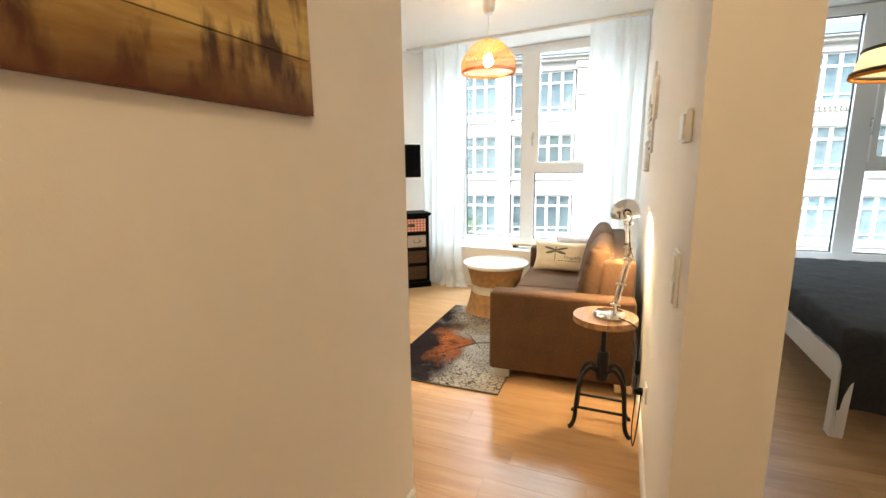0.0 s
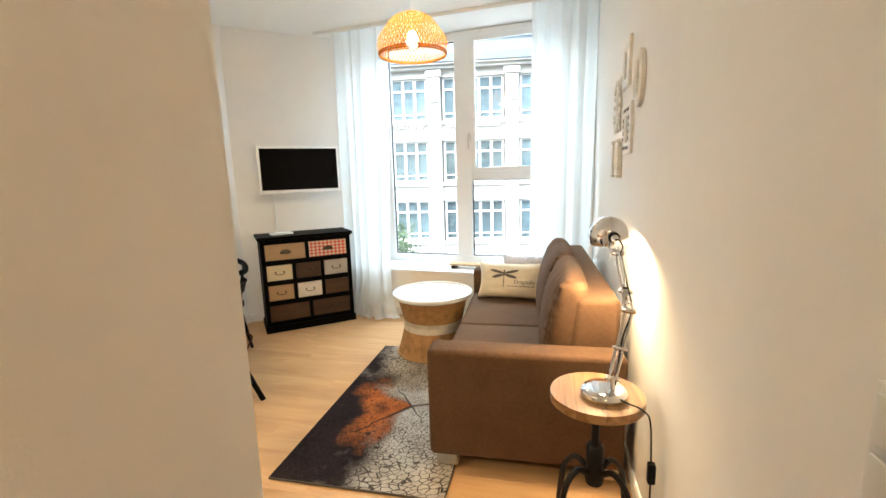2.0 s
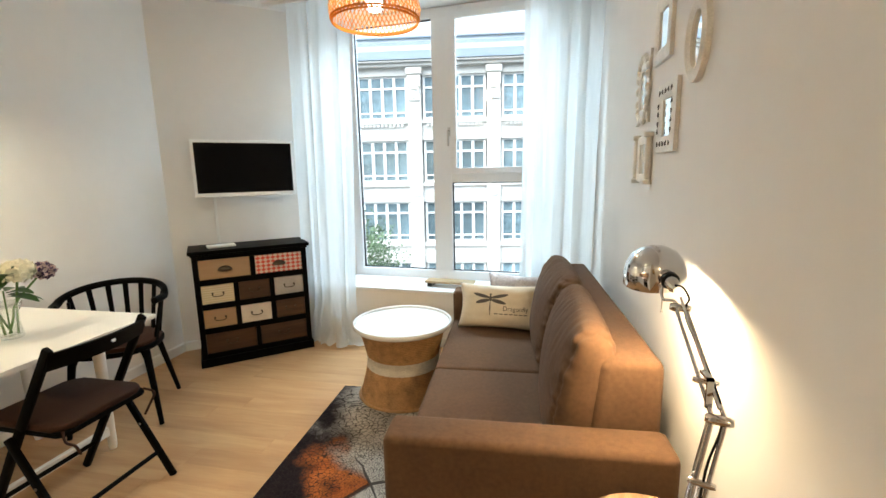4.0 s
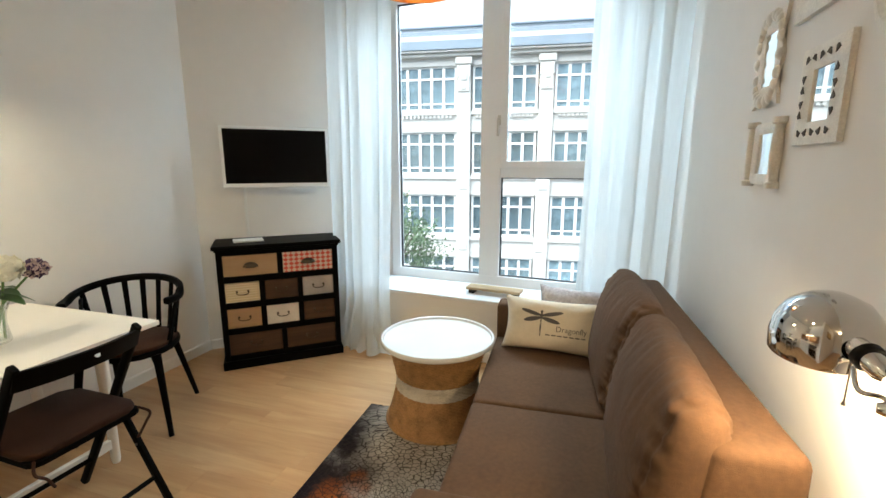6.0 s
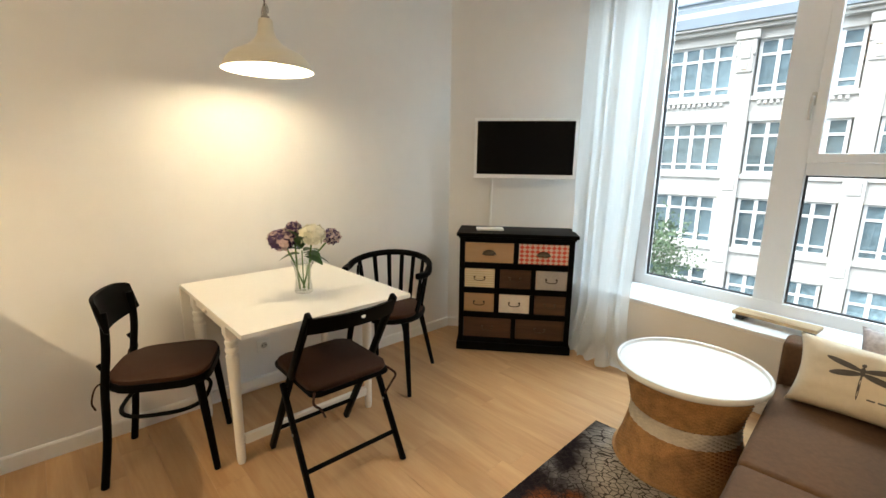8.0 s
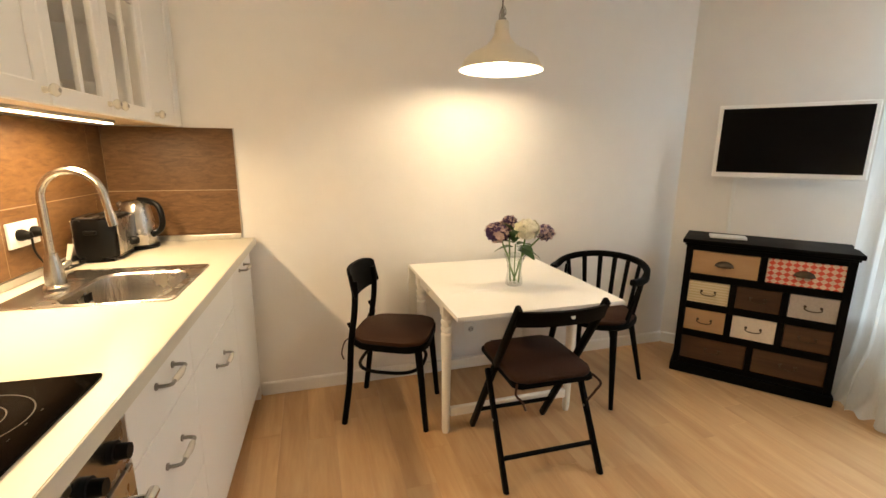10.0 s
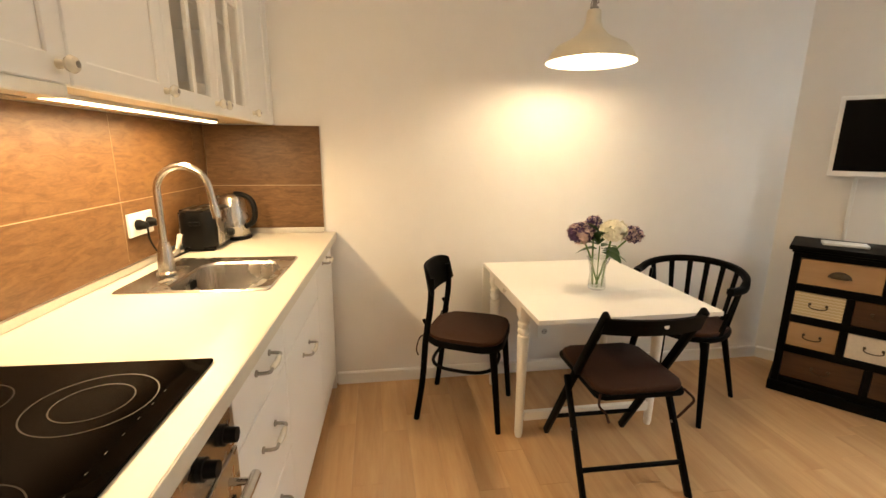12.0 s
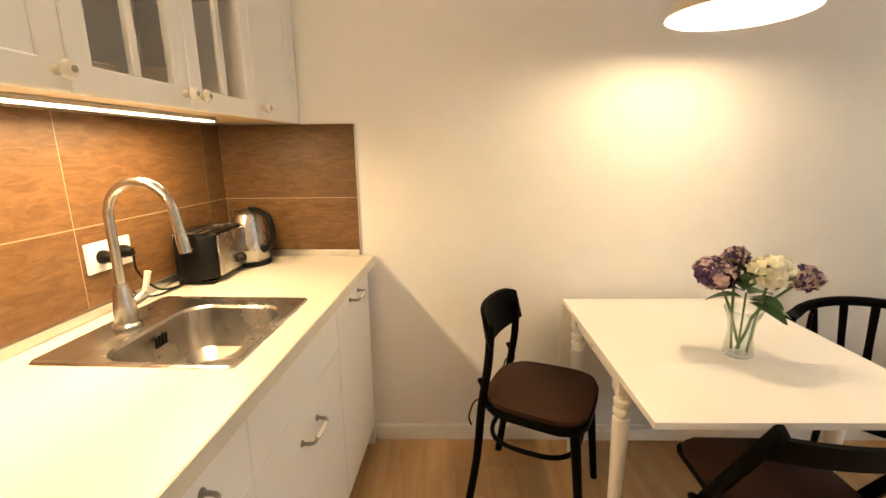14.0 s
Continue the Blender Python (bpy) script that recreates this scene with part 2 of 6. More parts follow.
def arc(c, r, a0, a1, n, plane="xz"):
    """Points on a circle, by degrees."""
    out = []
    for i in range(n + 1):
        a = radians(a0 + (a1 - a0) * i / n)
        u, v = r * math.cos(a), r * math.sin(a)
        out.append({"xz": (c[0] + u, c[1], c[2] + v), "yz": (c[0], c[1] + u, c[2] + v), "xy": (c[0] + u, c[1] + v, c[2])}[plane])
    return out


def smooth_path(pts, steps=6):
    """A rounded line through points (Catmull-Rom)."""
    p = [Vector(q) for q in pts]
    p = [2 * p[0] - p[1], *p, 2 * p[-1] - p[-2]]
    out = []
    for i in range(1, len(p) - 2):
        for s in range(steps):
            t = s / steps
            out.append(0.5 * ((2 * p[i]) + (p[i + 1] - p[i - 1]) * t + (2 * p[i - 1] - 5 * p[i] + 4 * p[i + 1] - p[i + 2]) * t * t + (3 * p[i] - p[i - 1] - 3 * p[i + 1] + p[i + 2]) * t ** 3))
    return out + [p[-2]]


# ---- the shell ----
H = 2.66            # ceiling
XL, XR = -2.29, 0.87    # table wall, sofa wall
SLOPE = -0.095      # the street wall runs a little askew


def street(x, y0):
    return y0 + SLOPE * (x + 0.25)


def wall(name, outline, z0, z1, label):
    return setting(part(name, prism(outline, z0, z1), WALL), label, "wall")


TVD = Vector((0.768, 0.640, 0)).normalized()
TVN = Vector((-TVD.y, TVD.x, 0))
TV0 = Vector((XL, 4.80, 0))
TV1 = TV0 + TVD * 1.47
KM = pose(XL, 1.445, 0, 0, 0, -2.4)


def kit(u, v):
    p = KM @ Vector((u, v, 0))
    return p.x, p.y


wall("wall_table", [(XL - 0.12, 1.2), (XL, 1.2), (XL, 4.80), (XL - 0.12, 4.85)], 0, H, "white painted wall behind the dining table")
wall("wall_tv", [tuple(TV0.xy), tuple(TV1.xy), tuple((TV1 + TVN * 0.12).xy), (XL - 0.12, 4.85)], 0, H, "white painted slanting wall behind the television")
wall("wall_kitchen", [kit(0, 0), kit(2.17, 0), kit(2.17, -0.12), kit(0, -0.12)], 0, H, "white painted wall behind the kitchen units")
wall("wall_partition", [(-0.12, -1.6), (0, -1.6), (0, 1.925), (-0.12, 1.925)], 0, H, "white painted partition between hall and kitchen")
wall("wall_sofa", [(XR, 1.63), (1.003, 1.63), (1.003, 5.75), (XR, 5.75)], 0, H, "white painted wall behind the sofa")
wall("wall_jamb", [(1.003, 1.65), (1.07, 1.65), (1.07, 1.78), (1.003, 1.78)], 0, H, "white painted door jamb of the bedroom")
wall("wall_lintel", [(1.07, 1.65), (1.95, 1.65), (1.95, 1.78), (1.07, 1.78)], 2.1, H, "white painted wall over the bedroom doorway")
wall("wall_hall", [(1.95, -1.6), (2.07, -1.6), (2.07, 1.78), (1.95, 1.78)], 0, H, "white painted hall wall")
wall("wall_back", [(-0.12, -1.72), (2.07, -1.72), (2.07, -1.6), (-0.12, -1.6)], 0, H, "white painted wall at the end of the hall")
wall("wall_bedroom_south", [(2.07, 1.66), (4.2, 1.66), (4.2, 1.78), (2.07, 1.78)], 0, H, "white painted bedroom wall")
wall("wall_bedroom_east", [(4.2, 1.66), (4.32, 1.66), (4.32, 5.8), (4.2, 5.8)], 0, H, "white painted bedroom wall")
XA, XB = -1.16, 0.62      # the window's opening
wall("wall_parapet", [(-1.75, street(-1.75, 5.195)), (0.868, street(0.868, 5.195)), (0.868, street(0.868, 5.85)), (-1.30, street(-1.30, 5.85))], 0, 0.428, "white painted parapet under the window")
wall("wall_window_right", [(XB, street(XB, 5.40)), (0.868, street(0.868, 5.40)), (0.868, street(0.868, 5.85)), (XB, street(XB, 5.85))], 0.428, H, "white painted window reveal")
wall("wall_bedroom_parapet", [(1.005, 5.20), (4.2, 5.20), (4.2, 5.75), (1.005, 5.75)], 0, 0.44, "white painted parapet under the bedroom window")
wall("wall_bedroom_pier", [(3.95, 5.40), (4.2, 5.40), (4.2, 5.75), (3.95, 5.75)], 0.44, H, "white painted bedroom wall beside the window")

ceiling = setting(part("ceiling", prism([(-2.6, -1.75), (4.35, -1.75), (4.35, 5.66), (2.0, 5.62), (0.87, 5.60), (-1.35, 5.78), (-2.6, 5.78)], H, H + 0.06), CEIL), "smooth white painted ceiling", "ceiling")
floor = setting(part("floor", prism([(-2.5, -1.75), (4.35, -1.75), (4.35, 5.9), (-2.5, 5.9)], -0.15, -0.004), GAP), "light oak laminate floor", "floor")


def skirting(a, b, name="baseboard"):
    a, b = Vector((*a, 0)), Vector((*b, 0))
    d = (b - a).normalized()
    n = Vector((-d.y, d.x, 0))
    bm = bmesh.new()
    prof = [(0, 0), (0.014, 0), (0.014, 0.066), (0.009, 0.074), (0, 0.074)]
    lo, hi = [bm.verts.new(a + n * w + Vector((0, 0, h))) for w, h in prof], [bm.verts.new(b + n * w + Vector((0, 0, h))) for w, h in prof]
    bm.faces.new(lo), bm.faces.new(hi[::-1])
    for i in range(5):
        bm.faces.new((lo[i], lo[(i + 1) % 5], hi[(i + 1) % 5], hi[i]))
    return setting(part(name, bm, TRIM), "white painted baseboard", "baseboard")


skirting((XL, 4.795), (XL, 2.052))
skirting(tuple((TV1 - TVD * 0.02).xy), tuple((TV0 + TVD * 0.012).xy))
skirting((XR, 1.65), (XR, 5.12))
skirting((0, 1.91), (0, -1.55))
skirting((-0.12, 1.925), (0.0, 1.925))
skirting((0.86, 5.09), (-1.62, 5.325))

def rim(x0, x1, z0, z1, f, y0, y1):
    """A rectangular frame in the x-z plane, in one skin."""
    bm = bmesh.new()
    def loop(e, y):
        return [bm.verts.new(p) for p in ((x0 + e, y, z0 + e), (x1 - e, y, z0 + e), (x1 - e, y, z1 - e), (x0 + e, y, z1 - e))]
    c = min(0.003, f * 0.2)
    rings = [loop(0, y1), loop(0, y0 + c), loop(c, y0), loop(f - c, y0), loop(f, y0 + c), loop(f, y1)]
    for p, q in zip(rings, rings[1:] + rings[:1]):
        for i in range(4):
            bm.faces.new((p[i], p[(i + 1) % 4], q[(i + 1) % 4], q[i]))
    return bm


# ---- windows ----
def window(name, m, xa, xb, z0, z1, post, transom_side):
    """A tall plastic window: a fixed light beside a post, and a sash over a fixed light."""
    w = thing(name, m, "tall white plastic window with a centre post, city light behind", "window")
    w["kind"] = "structure"
    f = 0.075
    part("window_frame", rim(xa, xb, z0, z1, f, -0.035, 0.035), PVC, w)
    pl, pr = post
    part("post", box(pl, pr, -0.045, 0.034, z0 + f, z1 - f, 0.005), PVC, w)
    zt0, zt1 = 1.285, 1.385
    part("transom", box(pr, xb - f, -0.04, 0.034, zt0, zt1, 0.005), PVC, w)
    sash = part("sash", rim(pr, xb - f + 0.02, zt1 - 0.03, z1 - f + 0.02, 0.05, -0.062, -0.0405), PVC, w)
    hx = pr - 0.012
    bm = box(hx - 0.014, hx + 0.014, -0.056, -0.0455, 1.66, 1.73, 0.004)
    add_tube(bm, smooth_path([(hx, -0.056, 1.70), (hx, -0.085, 1.70), (hx, -0.092, 1.685), (hx, -0.092, 1.58)]), 0.009, 8)
    part("handle", bm, ALU, sash, "grey metal window handle", True)
    for a, b, c, d in ((xa + f, pl, z0 + f, z1 - f), (pr, xb - f, zt1, z1 - f), (pr, xb - f, z0 + f, zt0)):
        part("seal", rim(a, b, c, d, 0.008, -0.012, 0.012), SEAL, w)
        p = part("pane", box(a + 0.004, b - 0.004, -0.004, 0.004, c + 0.004, d - 0.004), PANE, w)
        p.visible_shadow = False
    return w


WA = math.degrees(math.atan(SLOPE))
win1 = window("window_1", pose(-0.25, 5.63, 0, 0, 0, WA), XA + 0.25, XB + 0.25, 0.455, H - 0.005, (-0.14, 0.015), 1)
part("window_sill", box(-1.35, 1.10, -0.44, -0.036, 0.429, 0.455, 0.006), PVC, win1, "white window sill")
win2 = window("window_2", pose(2.2, 5.55, 0), -1.19, 1.75, 0.468, H - 0.005, (0.31, 0.46), 1)
part("window_sill", box(-1.19, 2.0, -0.37, -0.036, 0.441, 0.468, 0.006), PVC, win2, "white window sill")

# ---- kitchen ----
FV = 0.605      # cabinet fronts


def handle(parent, u, z, v=FV, length=0.115):
    """A drawer pull: ivory grip between two metal feet."""
    h = part("handle", tube([(u - length / 2 + 0.022, v + 0.034, z), (u - length / 2 + 0.03, v + 0.034, z), (u, v + 0.036, z), (u + length / 2 - 0.03, v + 0.034, z), (u + length / 2 - 0.022, v + 0.034, z)], [0.0055, 0.0075, 0.0085, 0.0075, 0.0055], 12), IVORY, parent, "ivory ceramic pull with metal feet", True)
    for s in (-1, 1):
        bm = bmesh.new()
        add_tube(bm, smooth_path([(u + s * (length / 2 - 0.022), v + 0.034, z), (u + s * (length / 2 - 0.006), v + 0.033, z), (u + s * length / 2, v + 0.02, z), (u + s * length / 2, v, z)]), 0.0048, 8)
        add_tube(bm, [(u + s * length / 2, v + 0.004, z), (u + s * length / 2, v, z)], 0.009, 10)
        part("foot", bm, PEWTER, h, "pewter foot", True)


def base_unit(u0, u1, fronts, label, pulls, top=0.868):
    c = thing("base_cabinet", KM @ pose(0, 0, 0), label, "cabinet", "kitchen base cabinets")
    part("carcass", box(u0, u1, 0.02, FV - 0.022, 0.10, top), CARCASS, c)
    part("plinth", box(u0, u1, 0.44, 0.458, 0.0, 0.098), LACQUER, c)
    for (z0, z1), pz in zip(fronts, pulls):
        d = part("front", box(u0 + 0.0015, u1 - 0.0015, FV - 0.02, FV, z0, z1, 0.0025), LACQUER, c)
        if pz:
            handle(d, (u0 + u1) / 2, pz)
    return c


base_unit(0.03, 0.47, [(0.10, 0.866)], "white lacquered dishwasher front with ivory pull", [0.815])
base_unit(0.47, 1.07, [(0.70, 0.866), (0.10, 0.697)], "white lacquered sink cabinet with ivory pull", [0, 0.60], 0.70)
base_unit(1.07, 1.50, [(0.70, 0.866), (0.405, 0.697), (0.10, 0.402)], "white lacquered three-drawer kitchen cabinet", [0.805, 0.59, 0.345])
filler = tagged(part("filler_strip", box(0.002, 0.0285, 0.02, FV - 0.004, 0.0, 0.868), LACQUER), "white filler strip beside the base cabinet", "panel")
filler.matrix_world = KM

oven = thing("built_in_oven", KM @ pose(0, 0, 0), "stainless steel built-in oven with black glass door", "oven")
part("body", box(1.505, 2.095, 0.02, FV - 0.03, 0.12, 0.865), CARCASS, oven)
part("control_panel", box(1.505, 2.095, FV - 0.028, FV + 0.002, 0.735, 0.862, 0.003), STEEL, oven)
door = part("oven_door", box(1.505, 2.095, FV - 0.028, FV + 0.004, 0.15, 0.728, 0.003), STEEL, oven)
part("door_glass", box(1.545, 2.055, FV + 0.0045, FV + 0.008, 0.20, 0.64, 0.002), DARKGLASS, door, "black glass")
bm = tube([(1.545, FV + 0.05, 0.685), (2.055, FV + 0.05, 0.685)], 0.011, 14)
add_tube(bm, [(1.565, FV + 0.05, 0.685), (1.565, FV + 0.002, 0.685)], 0.008, 10)
add_tube(bm, [(2.035, FV + 0.05, 0.685), (2.035, FV + 0.002, 0.685)], 0.008, 10)
part("door_handle", bm, CHROME, door, "chrome bar handle", True)
for u in (1.575, 1.67, 1.93, 2.025):
    bm = tube([(u, FV + 0.002, 0.80), (u, FV + 0.012, 0.80), (u, FV + 0.013, 0.80), (u, FV + 0.034, 0.80)], [0.021, 0.021, 0.016, 0.0145], 20)
    part("knob", bm, BLACKP, oven, "dark control knob", True)
part("plinth", box(1.50, 2.165, 0.44, 0.458, 0.0, 0.098), LACQUER, oven)
part("end_panel", box(2.10, 2.168, 0.02, FV, 0.10, 0.868, 0.002), LACQUER, oven)

# worktop with the sink cut out of it
SU0, SU1, SV0, SV1 = 0.570, 1.010, 0.093, 0.556
CF = 0.633
worktop = thing("worktop", KM @ pose(0, 0, 0), "pale cream laminate kitchen worktop", "worktop")
bm = bmesh.new()
cut = [(0.001, SU0 + 0.02, 0.012, CF), (SU1 - 0.02, 2.168, 0.012, CF), (SU0 + 0.02, SU1 - 0.02, 0.012, SV0 + 0.02), (SU0 + 0.02, SU1 - 0.02, SV1 - 0.02, CF)]
for a, b, c, d in cut:
    add_box(bm, a, b, c, d, 0.872, 0.91)
bmesh.ops.remove_doubles(bm, verts=bm.verts, dist=0.0005)
part("slab", bm, COUNTER, worktop)
part("edge_strip", box(0.001, 2.168, CF, CF + 0.004, 0.8725, 0.9095, 0.0015), COUNTER, worktop)
part("wall_strip", prism([(0.012, 0.012), (2.165, 0.012), (2.165, 0.026), (0.026, 0.026), (0.026, 0.575), (0.012, 0.575)], 0.911, 0.938, 0.003), ALU, worktop, "aluminium wall strip")


def rounded(x0, x1, y0, y1, r, n=6):
    out = []
    for cx, cy, a in ((x1 - r, y1 - r, 0), (x0 + r, y1 - r, 90), (x0 + r, y0 + r, 180), (x1 - r, y0 + r, 270)):
        out += [(cx + r * math.cos(radians(a + 90 * i / n)), cy + r * math.sin(radians(a + 90 * i / n))) for i in range(n + 1)]
    return out


def loft(loops, cap_end=True):
    """Joins closed outlines [(x, y, z), ...] of equal count into one skin."""
    bm = bmesh.new()
    rings = [[bm.verts.new(p) for p in lp] for lp in loops]
    k = len(rings[0])
    for a, b in zip(rings, rings[1:]):
        for i in range(k):
            bm.faces.new((a[i], a[(i + 1) % k], b[(i + 1) % k], b[i]))
    if cap_end:
        bm.faces.new(rings[-1])
    return bm


sink = thing("kitchen_sink", KM @ pose(0, 0, 0), "stainless steel inset sink with one square bowl", "sink")
BU0, BU1, BV0, BV1 = 0.633, 0.990, 0.222, 0.520
bowl = [(rounded(SU0, SU1, SV0, SV1, 0.012), 0.9115), (rounded(SU0 + 0.004, SU1 - 0.004, SV0 + 0.004, SV1 - 0.004, 0.012), 0.9165), (rounded(SU0 + 0.018, SU1 - 0.018, SV0 + 0.018, SV1 - 0.018, 0.012), 0.9135),
        (rounded(BU0, BU1, BV0, BV1, 0.07), 0.912), (rounded(BU0 + 0.006, BU1 - 0.006, BV0 + 0.006, BV1 - 0.006, 0.066), 0.905), (rounded(BU0 + 0.02, BU1 - 0.02, BV0 + 0.02, BV1 - 0.02, 0.06), 0.79), (rounded(BU0 + 0.05, BU1 - 0.05, BV0 + 0.05, BV1 - 0.05, 0.05), 0.765)]
part("basin", loft([[(x, y, z) for x, y in o] for o, z in bowl]), STEEL, sink, "", True, 30)
part("drain", lathe([(0.0, 0.768), (0.03, 0.769), (0.042, 0.7695), (0.044, 0.767)], 24, 0.725, 0.38), CHROME, sink, "round steel drain", True)
part("overflow", boxes([(0.77 + 0.012 * i, 0.776 + 0.012 * i, BV0 + 0.012, BV0 + 0.016, 0.855, 0.885) for i in range(4)]), BLACKP, sink, "dark overflow slots")

tap = thing("kitchen_tap", KM @ pose(0.800, 0.160, 0.9145), "brushed steel swan-neck kitchen tap with white lever", "tap")
part("body", lathe([(0.0, 0.0), (0.034, 0.0), (0.034, 0.006), (0.028, 0.011), (0.026, 0.05), (0.019, 0.10), (0.0165, 0.105), (0.0165, 0.113), (0.0, 0.113)], 28), STEEL, tap, "", True)
neck = [(0, 0, 0.10), (0, 0, 0.25)] + [(0, 0.085 - 0.085 * math.cos(radians(a)), 0.285 + 0.085 * math.sin(radians(a))) for a in range(0, 171, 12)]
neck.append((0, 0.178, 0.235))
part("spout", tube(neck, 0.0115, 16), STEEL, tap, "", True)
part("spray_head", tube([(0, 0.1765, 0.243), (0, 0.179, 0.228), (0, 0.184, 0.195)], [0.0125, 0.0145, 0.0145], 16), STEEL, tap, "", True)
lev = part("lever", tube([(-0.02, 0.006, 0.055), (-0.052, 0.012, 0.066), (-0.06, 0.014, 0.07)], [0.012, 0.014, 0.011], 14), STEEL, tap, "", True)
part("grip", tube([(-0.055, 0.014, 0.07), (-0.062, 0.02, 0.10), (-0.066, 0.025, 0.128)], [0.006, 0.008, 0.0085], 12), IVORY, lev, "white ceramic grip", True)

hob = thing("ceramic_hob", KM @ pose(0, 0, 0.911), "black glass ceramic hob set in the worktop", "hob")
part("glass_plate", prism(rounded(1.477, 2.057, 0.068, 0.571, 0.008, 3), 0, 0.006, 0.0015), HOB, hob)
for cx, cy, r in ((1.63, 0.43, 0.095), (1.63, 0.21, 0.075), (1.90, 0.43, 0.075), (1.90, 0.21, 0.105)):
    for rr in (r, r * 0.62):
        bm = bmesh.new()
        add_lathe(bm, [(rr, 0.0062), (rr + 0.0022, 0.0064), (rr + 0.0022, 0.0062)], 56, cx, cy)
        part("ring", bm, HOBLINE, hob, "printed cooking ring")
for i in range(8):
    part("marking", box(1.60 + 0.042 * i, 1.607 + 0.042 * i, 0.533, 0.5345, 0.0062, 0.0066), HOBLINE, hob)

# wall tiles
tiles = setting(part("backsplash", boxes([(0.001, 2.168, 0.001, 0.0098, 0.91, 1.457)]), GROUT), "wood-look ceramic tile backsplash with pale joints", "backsplash")
tiles.matrix_world = KM
joints = [0.006, 0.13, 0.745, 1.36, 1.975, 2.168]
for za, zb in ((0.912, 1.1560), (1.1582, 1.456)):
    for a, b in zip(joints, joints[1:]):
        part("tile", box(a + 0.0011, b - 0.0011, 0.004, 0.0105, za, zb, 0.0004, 1), TILE, tiles)
tiles2 = setting(part("backsplash_end", boxes([(XL + 0.0005, XL + 0.0108, 1.458, 2.016, 0.91, 1.457)]), GROUT), "wood-look ceramic tile backsplash return", "backsplash")
TILE_Y = wood("wood_look_tile_end", (0.100, 0.046, 0.017), (0.185, 0.098, 0.041), 0.42, "y", 40, 0.08, contrast=1.1)
TILE_Y.node_tree.nodes["Mapping"].inputs["Scale"].default_value = (46, 11, 46)
for za, zb in ((0.912, 1.1560), (1.1582, 1.456)):
    part("tile", box(XL + 0.004, XL + 0.0115, 1.458, 2.016, za, zb, 0.0004, 1), TILE_Y, tiles2)
tagged(part("tile_edge_trim", box(XL + 0.0005, XL + 0.0125, 2.0165, 2.021, 0.91, 1.458), ALU), "thin metal trim at the tile edge", "trim", kind="structure")

# wall cabinets
UV, ZB = 0.355, 1.460
def knob(parent, u, z, v):
    bm = bmesh.new()
    add_tube(bm, [(u, v, z), (u, v + 0.006, z), (u, v + 0.012, z), (u, v + 0.016, z), (u, v + 0.024, z), (u, v + 0.031, z), (u, v + 0.034, z)], [0.009, 0.008, 0.006, 0.012, 0.0165, 0.013, 0.006], 16)
    k = part("knob", bm, IVORY, parent, "ivory ceramic knob", True)
    part("screw", tube([(u, v + 0.034, z), (u, v + 0.0355, z)], 0.006, 12), PEWTER, k, "pewter screw cap", True)


def rim_front(x0, x1, z0, z1, f, y0, y1):
    """The same frame, its eased face towards +y."""
    bm = rim(x0, x1, z0, z1, f, -y1, -y0)
    for v in bm.verts:
        v.co.y = -v.co.y
    return bm


def wall_unit(u0, u1, label, doors, z1=2.25):
    c = thing("wall_cabinet", KM @ pose(0, 0, 0), label, "cabinet", "kitchen wall cabinets")
    t = 0.016
    rows = [(u0, u0 + t, 0.002, UV - 0.022, ZB + t, z1), (u1 - t, u1, 0.002, UV - 0.022, ZB + t, z1), (u0, u1, 0.002, UV - 0.022, z1, z1 + t), (u0 + t, u1 - t, 0.002, 0.008, ZB + t, z1)]
    rows += [(u0 + t, u1 - t, 0.008, UV - 0.05, 1.80, 1.816), (u0 + t, u1 - t, 0.008, UV - 0.05, 2.05, 2.066)]
    part("carcass", boxes(rows), CARCASS, c)
    part("bottom", box(u0, u1, 0.002, UV - 0.022, ZB, ZB + t - 0.001), BIRCH, c, "pale birch underside")
    for a, b, glazed, ku in doors:
        a, b, z0 = a + 0.0015, b - 0.0015, ZB - 0.004
        fw = 0.052
        if glazed:
            gz0, gz1 = z0 + fw, z1 - fw
            mid = (a + b) / 2
            d = part("door", rim_front(a, b, z0, z1, fw, UV - 0.02, UV), LACQUER, c, "white glazed door")
            part("glazing_bar", box(mid - 0.011, mid + 0.011, UV - 0.018, UV - 0.003, gz0, gz1, 0.002), LACQUER, d)
            part("glazing_bar", box(a + fw, b - fw, UV - 0.017, UV - 0.004, gz0 + 0.36, gz0 + 0.382, 0.002), LACQUER, d)
            p = part("pane", box(a + fw - 0.004, b - fw + 0.004, UV - 0.0135, UV - 0.0105, gz0 - 0.004, gz1 + 0.004), CABGLASS, d)
            p.visible_shadow = False
        else:
            d = part("door", box(a, b, UV - 0.02, UV - 0.0065, z0, z1, 0.001), LACQUER, c, "white panelled door")
            part("door_moulding", rim_front(a, b, z0, z1, fw, UV - 0.006, UV), LACQUER, d)
        knob(d, ku, ZB + 0.030, UV)
    return c


wall_unit(0.03, 0.37, "white wall cabinet with panelled door and ivory knob", [(0.03, 0.37, False, 0.335)])
wall_unit(0.37, 1.05, "white wall cabinet with two glazed doors", [(0.37, 0.71, True, 0.683), (0.71, 1.05, True, 0.737)])
wall_unit(1.05, 1.43, "white wall cabinet with panelled door and ivory knob", [(1.05, 1.43, False, 1.078)])
wall_unit(1.43, 2.165, "white wall cabinet above the extractor hood", [(1.43, 2.165, False, 1.46)])
f = tagged(part("filler_strip", box(0.002, 0.0285, 0.002, UV - 0.002, ZB, 2.25), LACQUER), "white filler strip beside the wall cabinet", "panel")
f.matrix_world = KM
crock = thing("plate_stack", KM @ pose(0.90, 0.185, ZB + 0.016), "stack of white plates inside the glazed wall cabinet", "plates")
